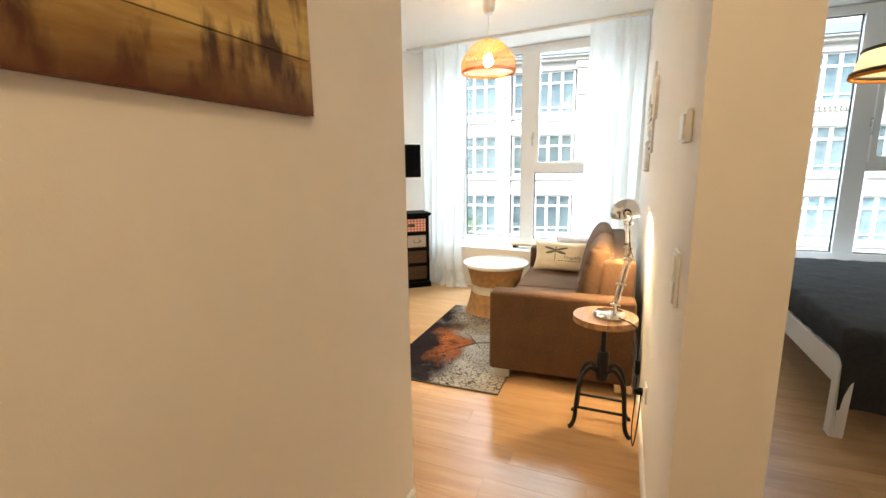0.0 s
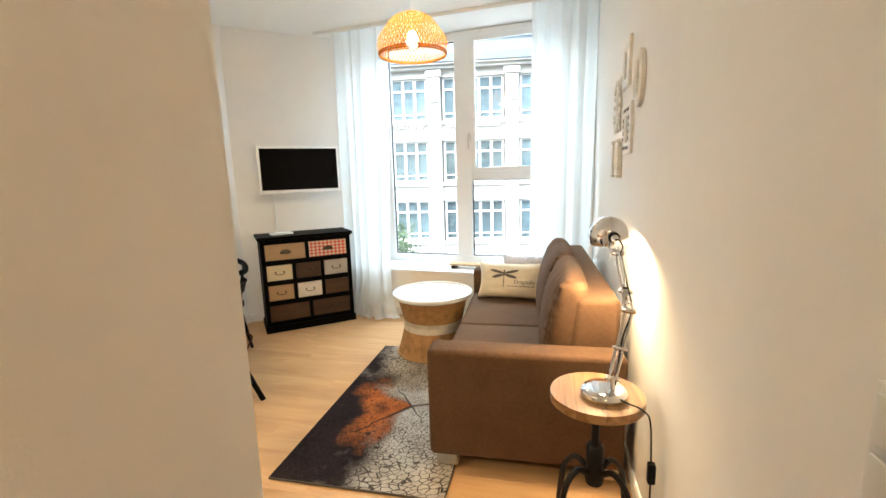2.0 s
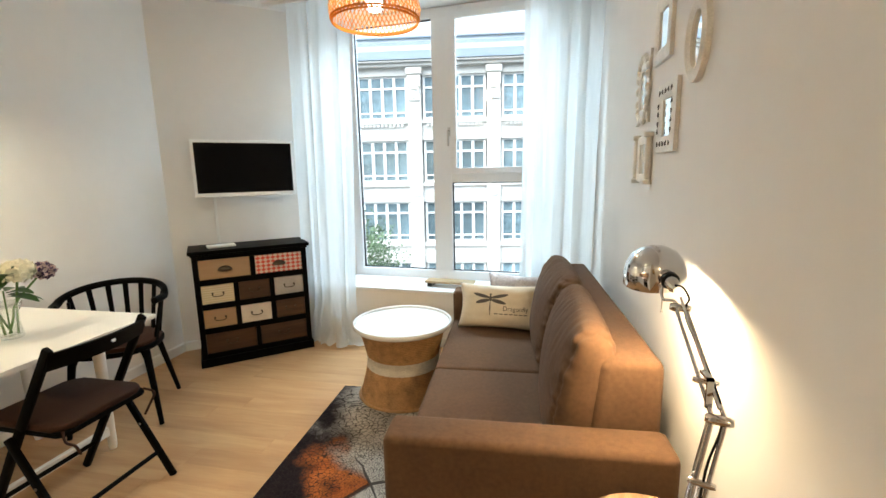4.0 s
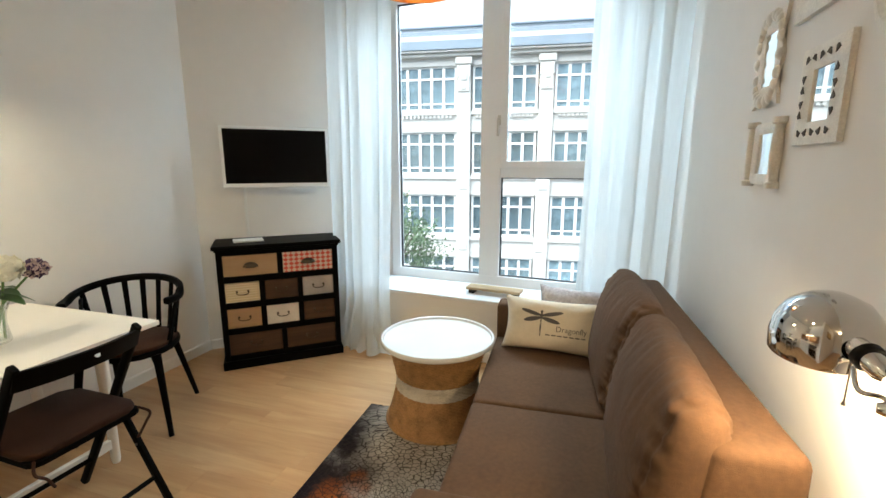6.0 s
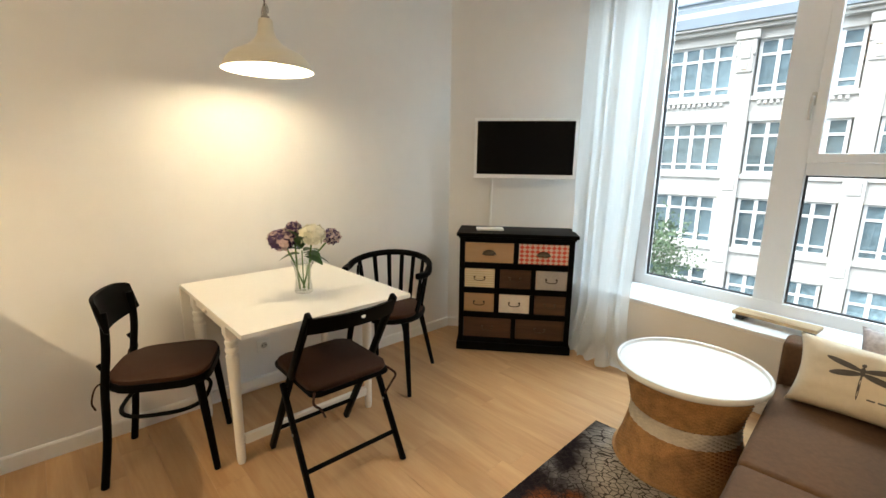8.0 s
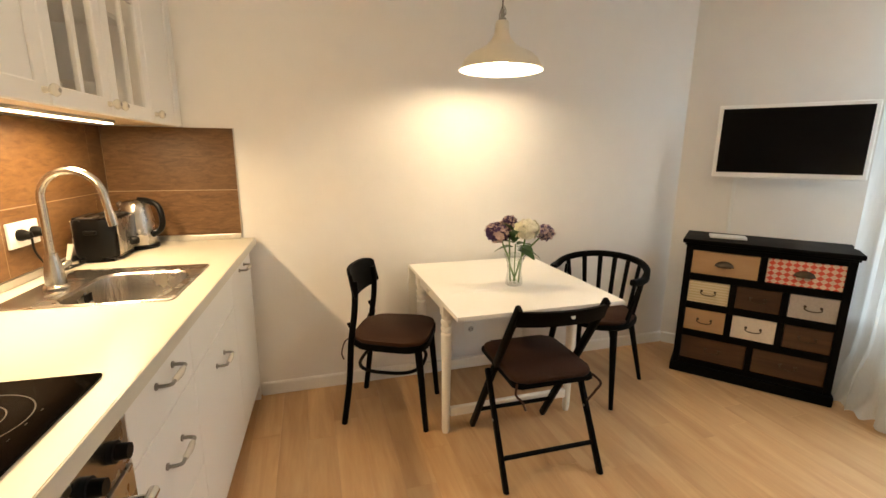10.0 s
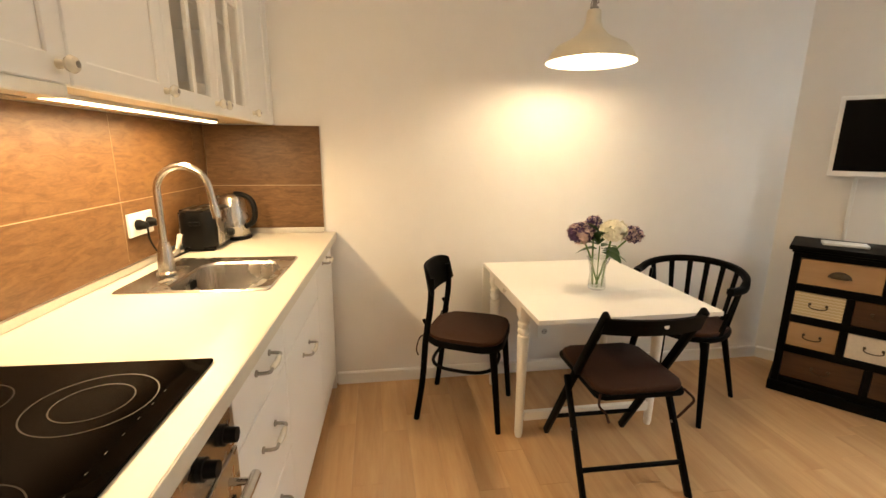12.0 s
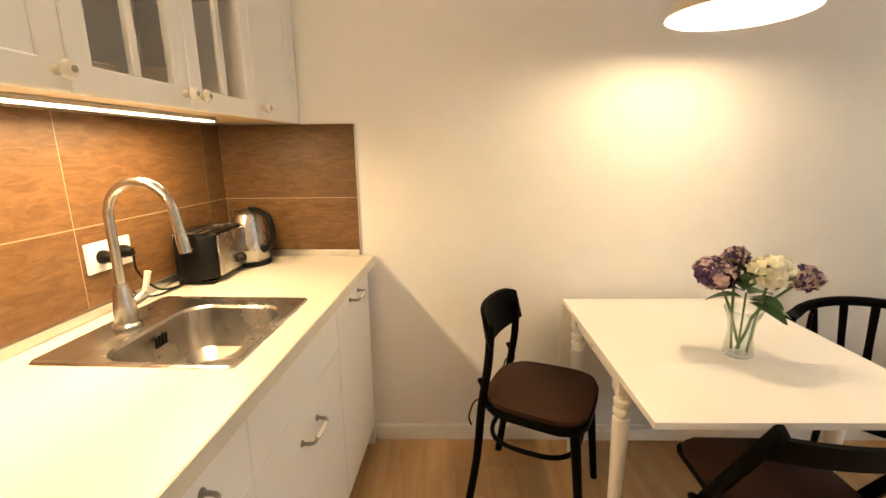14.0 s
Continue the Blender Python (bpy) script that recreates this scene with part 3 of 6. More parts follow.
for i in range(6):
    part("plate", lathe([(0.0, 0.003), (0.06, 0.003), (0.07, 0.0), (0.078, 0.002), (0.115, 0.013), (0.116, 0.016), (0.076, 0.007), (0.0, 0.006)], 36), IVORY, crock, "", True).matrix_local = pose(0, 0, 0.008 * i)
bowls = thing("bowl_stack", KM @ pose(0.56, 0.19, ZB + 0.016), "stack of white bowls inside the glazed wall cabinet", "bowls")
for i in range(4):
    part("bowl", lathe([(0.0, 0.003), (0.03, 0.0), (0.036, 0.003), (0.062, 0.03), (0.068, 0.055), (0.065, 0.055), (0.058, 0.031), (0.03, 0.008), (0.0, 0.008)], 32), IVORY, bowls, "", True).matrix_local = pose(0, 0, 0.014 * i)
hood = thing("extractor_hood", KM @ pose(0, 0, 0), "grey slide-out extractor hood under the cabinet", "extractor")
part("tray", box(1.46, 2.06, 0.03, UV + 0.01, ZB - 0.030, ZB - 0.005, 0.003), ALU, hood)
part("filter", box(1.49, 2.03, 0.05, UV - 0.04, ZB - 0.0325, ZB - 0.0302), PEWTER, hood, "dark metal grease filter")
led = thing("led_strip_light", KM @ pose(0, 0, 0), "slim lit strip light under the wall cabinets", "lamp")
part("housing", box(0.395, 1.452, 0.175, 0.232, ZB - 0.012, ZB - 0.0005, 0.002), ALU, led)
part("diffuser", box(0.400, 1.447, 0.200, 0.228, ZB - 0.0155, ZB - 0.0125, 0.001), glowing("led_glow", (1.0, 0.80, 0.52), 9.0), led, "glowing warm diffuser")

# fixture added out of view to hold the inferred kitchen light
spot = thing("ceiling_spotlight", pose(-1.0, 2.02, H), "small white ceiling spotlight added unseen over the worktop, switched on", "lamp")
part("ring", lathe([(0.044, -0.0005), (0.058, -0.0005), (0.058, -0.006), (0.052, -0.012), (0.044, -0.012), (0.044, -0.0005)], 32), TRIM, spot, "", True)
part("lens", lathe([(0.0, -0.004), (0.0435, -0.004), (0.0435, -0.001), (0.0, -0.001)], 28), glowing("unseen_spot_glow", (1.0, 0.86, 0.62), 8.0), spot, "lit frosted lens", True)

# ---- more materials ----
def fabric(name, color, rough=0.9, weave=900.0, var=0.10, bump=0.35):
    m = mat(name, color, rough, var=var, scale=7, spec=0.2)
    n, l = m.node_tree.nodes, m.node_tree.links
    b = n["Principled BSDF"]
    tc, wa, wb, mul, bp = (n.new("ShaderNode" + k) for k in ("TexCoord", "TexNoise", "TexNoise", "Math", "Bump"))
    mp, mq = n.new("ShaderNodeMapping"), n.new("ShaderNodeMapping")
    mp.inputs["Scale"].default_value, mq.inputs["Scale"].default_value = (1, 0.12, 0.12), (0.12, 1, 1)
    for a, c in ((mp, wa), (mq, wb)):
        l.new(tc.outputs["Object"], a.inputs[0]), l.new(a.outputs[0], c.inputs["Vector"])
        c.inputs["Scale"].default_value, c.inputs["Detail"].default_value = weave, 2
    mul.operation = "ADD"
    l.new(wa.outputs[0], mul.inputs[0]), l.new(wb.outputs[0], mul.inputs[1])
    bp.inputs["Strength"].default_value, bp.inputs["Distance"].default_value = bump, 0.0015
    l.new(mul.outputs[0], bp.inputs["Height"]), l.new(bp.outputs[0], b.inputs["Normal"])
    b.inputs["Sheen Weight"].default_value = 0.03
    return m


SOFA = fabric("taupe_upholstery", (0.106, 0.057, 0.029), 0.9, 700, 0.17, 0.5)
LINEN = fabric("cream_linen", (0.66, 0.58, 0.45), 0.9, 1200, 0.04)
MAUVE = fabric("faded_print_cotton", (0.50, 0.46, 0.47), 0.9, 1200, 0.30)
SEATPAD = fabric("brown_seat_pad", (0.036, 0.0135, 0.0062), 0.8, 800, 0.10)
QUILT = fabric("charcoal_bedspread", (0.035, 0.036, 0.038), 0.95, 500, 0.25)
INK = mat("printed_ink", (0.10, 0.09, 0.085), 0.9, var=0.15, scale=60)
WICKER = mat("wicker", (0.43, 0.235, 0.095), 0.55, var=0.38, scale=22, bump=0.25, bump_scale=160)
WHITEWICKER = mat("white_wicker", (0.66, 0.60, 0.50), 0.6, var=0.16, scale=30, bump=0.25, bump_scale=160)
TRAYW = mat("white_tray_lacquer", (0.80, 0.80, 0.78), 0.22, var=0.012, scale=6)
IRON = mat("cast_iron", (0.016, 0.015, 0.015), 0.5, 0.6, var=0.2, scale=20, bump=0.3, bump_scale=60)
STOOLWOOD = wood("reclaimed_wood", (0.17, 0.075, 0.026), (0.42, 0.24, 0.10), 0.35, "y", 18, 0.22)
TABLEW = mat("table_lacquer", (0.80, 0.775, 0.72), 0.32, var=0.012, scale=4)
CREAM = mat("cream_enamel", (0.74, 0.68, 0.55), 0.3, var=0.02, scale=6)
SHADEIN = mat("shade_inner_white", (0.85, 0.84, 0.80), 0.5, var=0.01)
BULB = glowing("lit_bulb", (1.0, 0.86, 0.62), 30.0)
RATTAN = sheer("bamboo_shade", (0.66, 0.27, 0.055), 0.0, 0.42)
CURTAIN = sheer("sheer_curtain", (0.85, 0.89, 0.91), 0.16, 0.60)
CLEAR = bpy.data.materials.new("clear_vase_glass")
CLEAR.use_nodes = True
cn, cl = CLEAR.node_tree.nodes, CLEAR.node_tree.links
cn.remove(cn["Principled BSDF"])
ct_, cg, cf, cm = (cn.new("ShaderNode" + k) for k in ("BsdfTransparent", "BsdfGlossy", "LayerWeight", "MixShader"))
ct_.inputs[0].default_value, cg.inputs["Roughness"].default_value, cf.inputs[0].default_value = (0.97, 0.985, 0.975, 1), 0.02, 0.22
cl.new(cf.outputs["Facing"], cm.inputs[0]), cl.new(ct_.outputs[0], cm.inputs[1]), cl.new(cg.outputs[0], cm.inputs[2]), cl.new(cm.outputs[0], cn["Material Output"].inputs[0])
STEM = mat("stem_green", (0.11, 0.20, 0.05), 0.5, var=0.2, scale=30)
LEAF = mat("leaf_green", (0.050, 0.115, 0.028), 0.5, var=0.25, scale=25)
PURPLE = mat("purple_petal", (0.085, 0.038, 0.12), 0.7, var=0.45, scale=45, rand=0.3)
PINKP = mat("dusky_petal", (0.50, 0.36, 0.34), 0.7, var=0.35, scale=45)
WHITEPETAL = mat("white_petal", (0.78, 0.74, 0.58), 0.7, var=0.08, scale=45)
KRAFT = wood("kraft_drawer", (0.36, 0.22, 0.11), (0.44, 0.29, 0.16), 0.6, "x", 8, 0.05)
BROWNDR = wood("dark_brown_drawer", (0.038, 0.018, 0.008), (0.085, 0.040, 0.018), 0.5, "x", 14, 0.12)
WHITEDR = mat("off_white_drawer", (0.66, 0.60, 0.52), 0.6, var=0.07, scale=10)
SILVERDR = mat("silver_drawer", (0.45, 0.42, 0.39), 0.45, 0.35, var=0.10, scale=10)
ANTIQUE = mat("antique_brass", (0.085, 0.065, 0.045), 0.42, 0.9, var=0.2, scale=60)
OLDWHITE = mat("distressed_white_paint", (0.80, 0.77, 0.71), 0.6, var=0.12, scale=22, bump=0.25, bump_scale=60)
# own colour of cords and edges; also the shade in the mirror's holes
DARKBROWN = mat("dark_brown_and_hole_shade", (0.075, 0.060, 0.045), 0.7, var=0.2)
MIRROR = mat("mirror_glass", (0.86, 0.88, 0.88), 0.02, 1.0)


def checked(name, a, b, sx, sz, pattern="diamond"):
    m = bpy.data.materials.new(name)
    m.use_nodes = True
    n, l = m.node_tree.nodes, m.node_tree.links
    bs = n["Principled BSDF"]
    bs.inputs["Roughness"].default_value = 0.6
    tc, sep = n.new("ShaderNodeTexCoord"), n.new("ShaderNodeSeparateXYZ")
    l.new(tc.outputs["Object"], sep.inputs[0])

    def op(kind, p, q):
        k = n.new("ShaderNodeMath")
        k.operation = kind
        for i, v in enumerate((p, q)):
            if isinstance(v, (int, float)):
                k.inputs[i].default_value = v
            else:
                l.new(v, k.inputs[i])
        return k.outputs[0]

    if pattern == "diamond":
        px = op("PINGPONG", op("MULTIPLY", sep.outputs[0], sx), 0.5)
        pz = op("PINGPONG", op("MULTIPLY", sep.outputs[2], sz), 0.5)
        f = op("GREATER_THAN", op("ADD", px, pz), 0.5)
    else:
        f = op("GREATER_THAN", op("PINGPONG", op("ADD", op("MULTIPLY", sep.outputs[2], sz), op("PINGPONG", op("MULTIPLY", sep.outputs[0], sx), 0.25)), 0.5), 0.30)
    mix = n.new("ShaderNodeMix")
    mix.data_type = "RGBA"
    mix.inputs[6].default_value, mix.inputs[7].default_value = (*a, 1), (*b, 1)
    l.new(f, mix.inputs[0]), l.new(mix.outputs[2], bs.inputs["Base Color"])
    return m


REDCHECK = checked("red_diamond_print", (0.60, 0.075, 0.045), (0.66, 0.52, 0.42), 28, 34)
STRIPE = checked("cream_zigzag_print", (0.56, 0.46, 0.28), (0.68, 0.60, 0.44), 26, 60, "zigzag")


def rug_mat():
    """A printed pile: a cracked tree slice, pale on one side, ember and black on the other."""
    m = bpy.data.materials.new("tree_slice_print")
    m.use_nodes = True
    n, l = m.node_tree.nodes, m.node_tree.links
    bs = n["Principled BSDF"]
    bs.inputs["Roughness"].default_value, bs.inputs["Specular IOR Level"].default_value = 0.95, 0.1
    tc, sep = n.new("ShaderNodeTexCoord"), n.new("ShaderNodeSeparateXYZ")
    l.new(tc.outputs["Object"], sep.inputs[0])

    def op(kind, p, q=0.0, r=0.0):
        k = n.new("ShaderNodeMath")
        k.operation = kind
        for i, v in enumerate((p, q, r)):
            if isinstance(v, (int, float)):
                k.inputs[i].default_value = v
            else:
                l.new(v, k.inputs[i])
        return k.outputs[0]

    def tex(scale, detail, vec=None):
        t = n.new("ShaderNodeTexNoise")
        t.inputs["Scale"].default_value, t.inputs["Detail"].default_value = scale, detail
        l.new(vec or tc.outputs["Object"], t.inputs["Vector"])
        return t.outputs[0]

    x, y = op("SUBTRACT", sep.outputs[0], 0.0), op("SUBTRACT", sep.outputs[1], 0.0)
    d = op("SQRT", op("ADD", op("MULTIPLY", x, x), op("MULTIPLY", y, y)))
    ang = op("ARCTAN2", y, x)
    wob = tex(9, 4)
    comb = n.new("ShaderNodeCombineXYZ")
    l.new(op("ADD", op("MULTIPLY", ang, 15.0), op("MULTIPLY", wob, 0.7)), comb.inputs[0])
    l.new(op("ADD", op("MULTIPLY", op("POWER", d, 0.8), 44.0), op("MULTIPLY", wob, 1.2)), comb.inputs[1])
    vor = n.new("ShaderNodeTexVoronoi")
    vor.feature = "DISTANCE_TO_EDGE"
    vor.inputs["Scale"].default_value = 1.0
    l.new(comb.outputs[0], vor.inputs["Vector"])
    crack = op("LESS_THAN", vor.outputs[0], op("MULTIPLY", tex(14, 2), 0.105))
    for way, reach in ((4.05, 0.5), (0.35, 0.4), (5.35, 0.22), (2.2, 0.3)):
        off_ = op("SUBTRACT", op("ADD", ang, op("MULTIPLY", op("SUBTRACT", wob, 0.5), 0.35)), way)
        line = op("LESS_THAN", op("MULTIPLY", op("ABSOLUTE", op("SINE", off_)), d), op("MULTIPLY", op("SUBTRACT", reach, d), 0.026))
        crack = op("MAXIMUM", crack, op("MULTIPLY", line, op("GREATER_THAN", op("COSINE", off_), 0.0)))
    turn = op("COSINE", op("SUBTRACT", ang, 3.355))
    rough_ = op("MULTIPLY", op("SUBTRACT", tex(4.5, 6), 0.5), 1.1)
    side = op("ADD", op("SUBTRACT", 0.556, turn), op("ADD", rough_, op("MULTIPLY", op("SUBTRACT", d, 0.42), -0.55)))
    pale, ember = n.new("ShaderNodeMapRange"), n.new("ShaderNodeMapRange")
    pale.inputs[1].default_value, pale.inputs[2].default_value = -0.10, 0.30
    l.new(side, pale.inputs[0])
    near = op("ADD", op("ABSOLUTE", op("ADD", side, 0.16)), op("MAXIMUM", op("MULTIPLY", op("SUBTRACT", d, 0.26), 1.6), 0.0))
    ember.inputs[1].default_value, ember.inputs[2].default_value = 0.40, 0.10
    l.new(op("ADD", near, op("MULTIPLY", op("SUBTRACT", tex(6, 4), 0.5), 0.35)), ember.inputs[0])

    def mix(f, a, b):
        k = n.new("ShaderNodeMix")
        k.data_type = "RGBA"
        for i, v in ((0, f), (6, a), (7, b)):
            if isinstance(v, tuple):
                k.inputs[i].default_value = (*v, 1)
            elif isinstance(v, float):
                k.inputs[i].default_value = v
            else:
                l.new(v, k.inputs[i])
        return k.outputs[2]

    grain = tex(130, 3)
    palec = mix(op("MULTIPLY", tex(5, 4), 1.0), (0.20, 0.165, 0.135), (0.60, 0.55, 0.48))
    darkc = mix(tex(8, 5), (0.0025, 0.0025, 0.0035), (0.026, 0.015, 0.017))
    emberc = mix(tex(10, 4), (0.20, 0.030, 0.012), (0.52, 0.17, 0.032))
    base = mix(pale.outputs[0], darkc, palec)
    base = mix(ember.outputs[0], base, emberc)
    base = mix(op("MULTIPLY", crack, 0.88), base, (0.022, 0.016, 0.014))
    hsv, gr = n.new("ShaderNodeHueSaturation"), n.new("ShaderNodeMapRange")
    gr.inputs[3].default_value, gr.inputs[4].default_value = 0.55, 1.4
    l.new(grain, gr.inputs[0]), l.new(gr.outputs[0], hsv.inputs["Value"]), l.new(base, hsv.inputs["Color"])
    l.new(hsv.outputs[0], bs.inputs["Base Color"])
    bp = n.new("ShaderNodeBump")
    bp.inputs["Strength"].default_value, bp.inputs["Distance"].default_value = 0.7, 0.006
    l.new(tex(220, 3), bp.inputs["Height"]), l.new(bp.outputs[0], bs.inputs["Normal"])
    return m


def burnt_wood():
    """Old boards: honey yellow with dark knots, scorched red towards the lower edge of the print."""
    m = wood("burnt_board_print", (0.30, 0.17, 0.045), (0.64, 0.48, 0.18), 0.5, "y", 9, 0.03, contrast=1.1)
    n, l = m.node_tree.nodes, m.node_tree.links
    bs = n["Principled BSDF"]
    src = bs.inputs["Base Color"].links[0].from_socket
    tc, sep, no, kn = (n.new("ShaderNode" + k) for k in ("TexCoord", "SeparateXYZ", "TexNoise", "TexNoise"))
    l.new(tc.outputs["Object"], sep.inputs[0]), l.new(tc.outputs["Object"], no.inputs["Vector"])
    no.inputs["Scale"].default_value, no.inputs["Detail"].default_value = 11, 5
    mp = n.new("ShaderNodeMapping")
    mp.inputs["Scale"].default_value = (1, 1.3, 0.5)
    l.new(tc.outputs["Object"], mp.inputs[0]), l.new(mp.outputs[0], kn.inputs["Vector"])
    kn.inputs["Scale"].default_value, kn.inputs["Detail"].default_value = 10, 10
    ad, rg, k2 = n.new("ShaderNodeMath"), n.new("ShaderNodeMapRange"), n.new("ShaderNodeMapRange")
    ad.operation = "MULTIPLY_ADD"
    ad.inputs[1].default_value = -0.07
    l.new(no.outputs[0], ad.inputs[0]), l.new(sep.outputs[2], ad.inputs[2])
    rg.inputs[1].default_value, rg.inputs[2].default_value, rg.inputs[3].default_value, rg.inputs[4].default_value = -0.035, 0.085, 1.0, 0.0
    l.new(ad.outputs[0], rg.inputs[0])
    k2.inputs[1].default_value, k2.inputs[2].default_value = 0.52, 0.63
    l.new(kn.outputs[0], k2.inputs[0])

    def mix(f, a, b):
        k = n.new("ShaderNodeMix")
        k.data_type = "RGBA"
        l.new(f, k.inputs[0]), l.new(a, k.inputs[6])
        k.inputs[7].default_value = (*b, 1)
        return k.outputs[2]

    c = mix(k2.outputs[0], src, (0.060, 0.026, 0.012))
    c = mix(rg.outputs[0], c, (0.095, 0.024, 0.008))
    l.new(c, bs.inputs["Base Color"])
    return m


# ---- soft shapes ----
def soft_block(w, d, h, power=6.0, bulge=0.12, wrinkle=0.0, n=14, seed=0.0):
    """A stuffed block centred on the origin."""
    bm = bmesh.new()
    bmesh.ops.create_cube(bm, size=2)
    bmesh.ops.subdivide_edges(bm, edges=bm.edges, cuts=n, use_grid_fill=True)
    for v in bm.verts:
        c = v.co
        k = (abs(c.x) ** power + abs(c.y) ** power + abs(c.z) ** power) ** (1 / power)
        c = c / k
        c = Vector((c.x * w / 2 * (1 + bulge * (1 - c.y ** 2) * (1 - c.z ** 2)), c.y * d / 2 * (1 + 0.25 * bulge * (1 - c.x ** 2)), c.z * h / 2 * (1 + 0.3 * bulge * (1 - c.x ** 2))))
        if wrinkle > 0.5:
            ey, top = abs(c.y) / (d / 2), max(0.0, c.z / (h / 2))
            c.x *= 1 - 0.26 * top ** 2.2
            seam = math.exp(-((ey - 0.90) / 0.10) ** 2)
            fold = noise.noise(Vector((c.x * 5 + seed, c.y * 5, c.z * 30))) + 0.6 * noise.noise(Vector((c.x * 9, c.y * 9 + seed, c.z * 55)))
            c += Vector((0.014 if c.x > 0 else -0.014, 0.010 if c.y > 0 else -0.010, 0.002)) * seam * fold
            c.x -= math.copysign(0.007, c.x) * math.exp(-((ey - 0.93) / 0.025) ** 2)
            c += Vector((1 if c.x > 0 else -1, 0, 0)) * 0.006 * top * noise.noise(Vector((seed, c.y * 34, c.z * 9)))
            c += c.normalized() * 0.007 * noise.noise(c * 6 + Vector((seed, 0, 0)))
        elif wrinkle:
            e = max(abs(c.y) / (d / 2), abs(c.z) / (h / 2))
            c += c.normalized() * wrinkle * (0.35 + max(0, e - 0.55) * 1.8) * (noise.noise(Vector((c.x * 16 + seed, c.y * 9, c.z * 24))) + 0.5 * noise.noise(c * 45))
        v.co = c
    return bm


def pillow_depth(u, v, d):
    return d * max(0.0, (1 - u ** 4) * (1 - v ** 4)) ** 0.55


def pillow_point(u, v, w, h, d, side, seed=0.0):
    """A point of a throw pillow standing in the x-z plane; u and v run from -1 to 1."""
    pull = 1 - 0.10 * (1 - abs(u) ** 2) * abs(v) ** 3
    pull2 = 1 - 0.09 * (1 - abs(v) ** 2) * abs(u) ** 3
    dep = pillow_depth(u, v, d)
    dep += (0.009 * noise.noise(Vector((u * 3 + seed, v * 3, side))) + 0.007 * max(abs(u), abs(v)) ** 2 * noise.noise(Vector((u * 9, v * 9 + seed, side)))) * (1 - u ** 4) * (1 - v ** 4)
    return Vector((u * w / 2 * pull2, side * dep, v * h / 2 * pull))


def pillow(w, h, d, seed=0.0, n=28):
    bm = bmesh.new()
    for side in (-1, 1):
        g = [[bm.verts.new(pillow_point(-1 + 2 * i / n, -1 + 2 * j / n, w, h, d, side, seed)) for j in range(n + 1)] for i in range(n + 1)]
        for i in range(n):
            for j in range(n):
                bm.faces.new((g[i][j], g[i + 1][j], g[i + 1][j + 1], g[i][j + 1]))
    bmesh.ops.remove_doubles(bm, verts=bm.verts, dist=0.001)
    return bm


# ---- sofa corner ----
SM = pose(-0.025, 3.085, 0, 0, 0, 2.4)
sofa = thing("sofa", SM, "taupe fabric sofa bed with two loose back cushions", "sofa")
part("base", box(0.012, 0.82, 0.15, 1.66, 0.07, 0.285, 0.012), SOFA, sofa)
for y in (0.0, 1.665):
    part("arm", box(0.0, 0.855, y, y + 0.148, 0.068, 0.582, 0.024, 4), SOFA, sofa, "", True)
bm = bmesh.new()
add_box(bm, 0.655, 0.85, 0.155, 1.655, 0.29, 0.79, 0.03, 4)
for v in bm.verts:
    v.co.x += 0.10 * (0.75 - v.co.z) * (1 if v.co.x < 0.75 else 0) * -1
part("backrest", bm, SOFA, sofa, "", True)
for k in range(2):
    y0 = 0.152 + 0.757 * k
    b = box(0.002, 0.70, y0, y0 + 0.753, 0.288, 0.392, 0.022, 4)
    part("seat_cushion", b, SOFA, sofa, "", True)
for k, (yy, tilt) in enumerate(((0.545, 10), (1.26, 12))):
    c = part("back_cushion", soft_block(0.172, 0.70, 0.47, 6, 0.34, 1.0, 58, 5.0 * k), SOFA, sofa, "plump back cushion", True, 60)
    c.matrix_local = pose(0.628, yy, 0.614, 0, tilt, -2 + 3 * k)
for x in (0.03, 0.76):
    for y in (0.015, 1.70):
        part("foot", box(x, x + 0.10, y, y + 0.10, 0.016, 0.072, 0.004), ALU, sofa, "flat grey metal foot")

p1 = thing("throw_pillow", pose(0.235, 4.565, 0.393, -20, 0, -4), "cream linen throw pillow printed with a dragonfly", "pillow")
PW, PH, PD = 0.55, 0.285, 0.065
body = part("cover", pillow(PW, PH, PD, 3.0), LINEN, p1, "", True, 80)
body.matrix_local = pose(0, 0, PH / 2 + 0.004)


def on_pillow(x, z):
    p = pillow_point(2 * x / PW, 2 * z / PH, PW, PH, PD, -1, 3.0)
    return p + Vector((0, -0.0016, 0))


def print_shape(name, loops):
    bm = bmesh.new()
    for loop in loops:
        c = bm.verts.new(on_pillow(sum(p[0] for p in loop) / len(loop), sum(p[1] for p in loop) / len(loop)))
        ring = [bm.verts.new(on_pillow(*p)) for p in loop]
        for i in range(len(ring)):
            bm.faces.new((c, ring[i], ring[(i + 1) % len(ring)]))
    return part(name, bm, INK, body, "dark printed motif")


def oval(cx, cz, rx, rz, turn, n=22):
    a = radians(turn)
    return [(cx + rx * math.cos(t) * math.cos(a) - rz * math.sin(t) * math.sin(a), cz + rx * math.cos(t) * math.sin(a) + rz * math.sin(t) * math.cos(a)) for t in (2 * math.pi * i / n for i in range(n))]


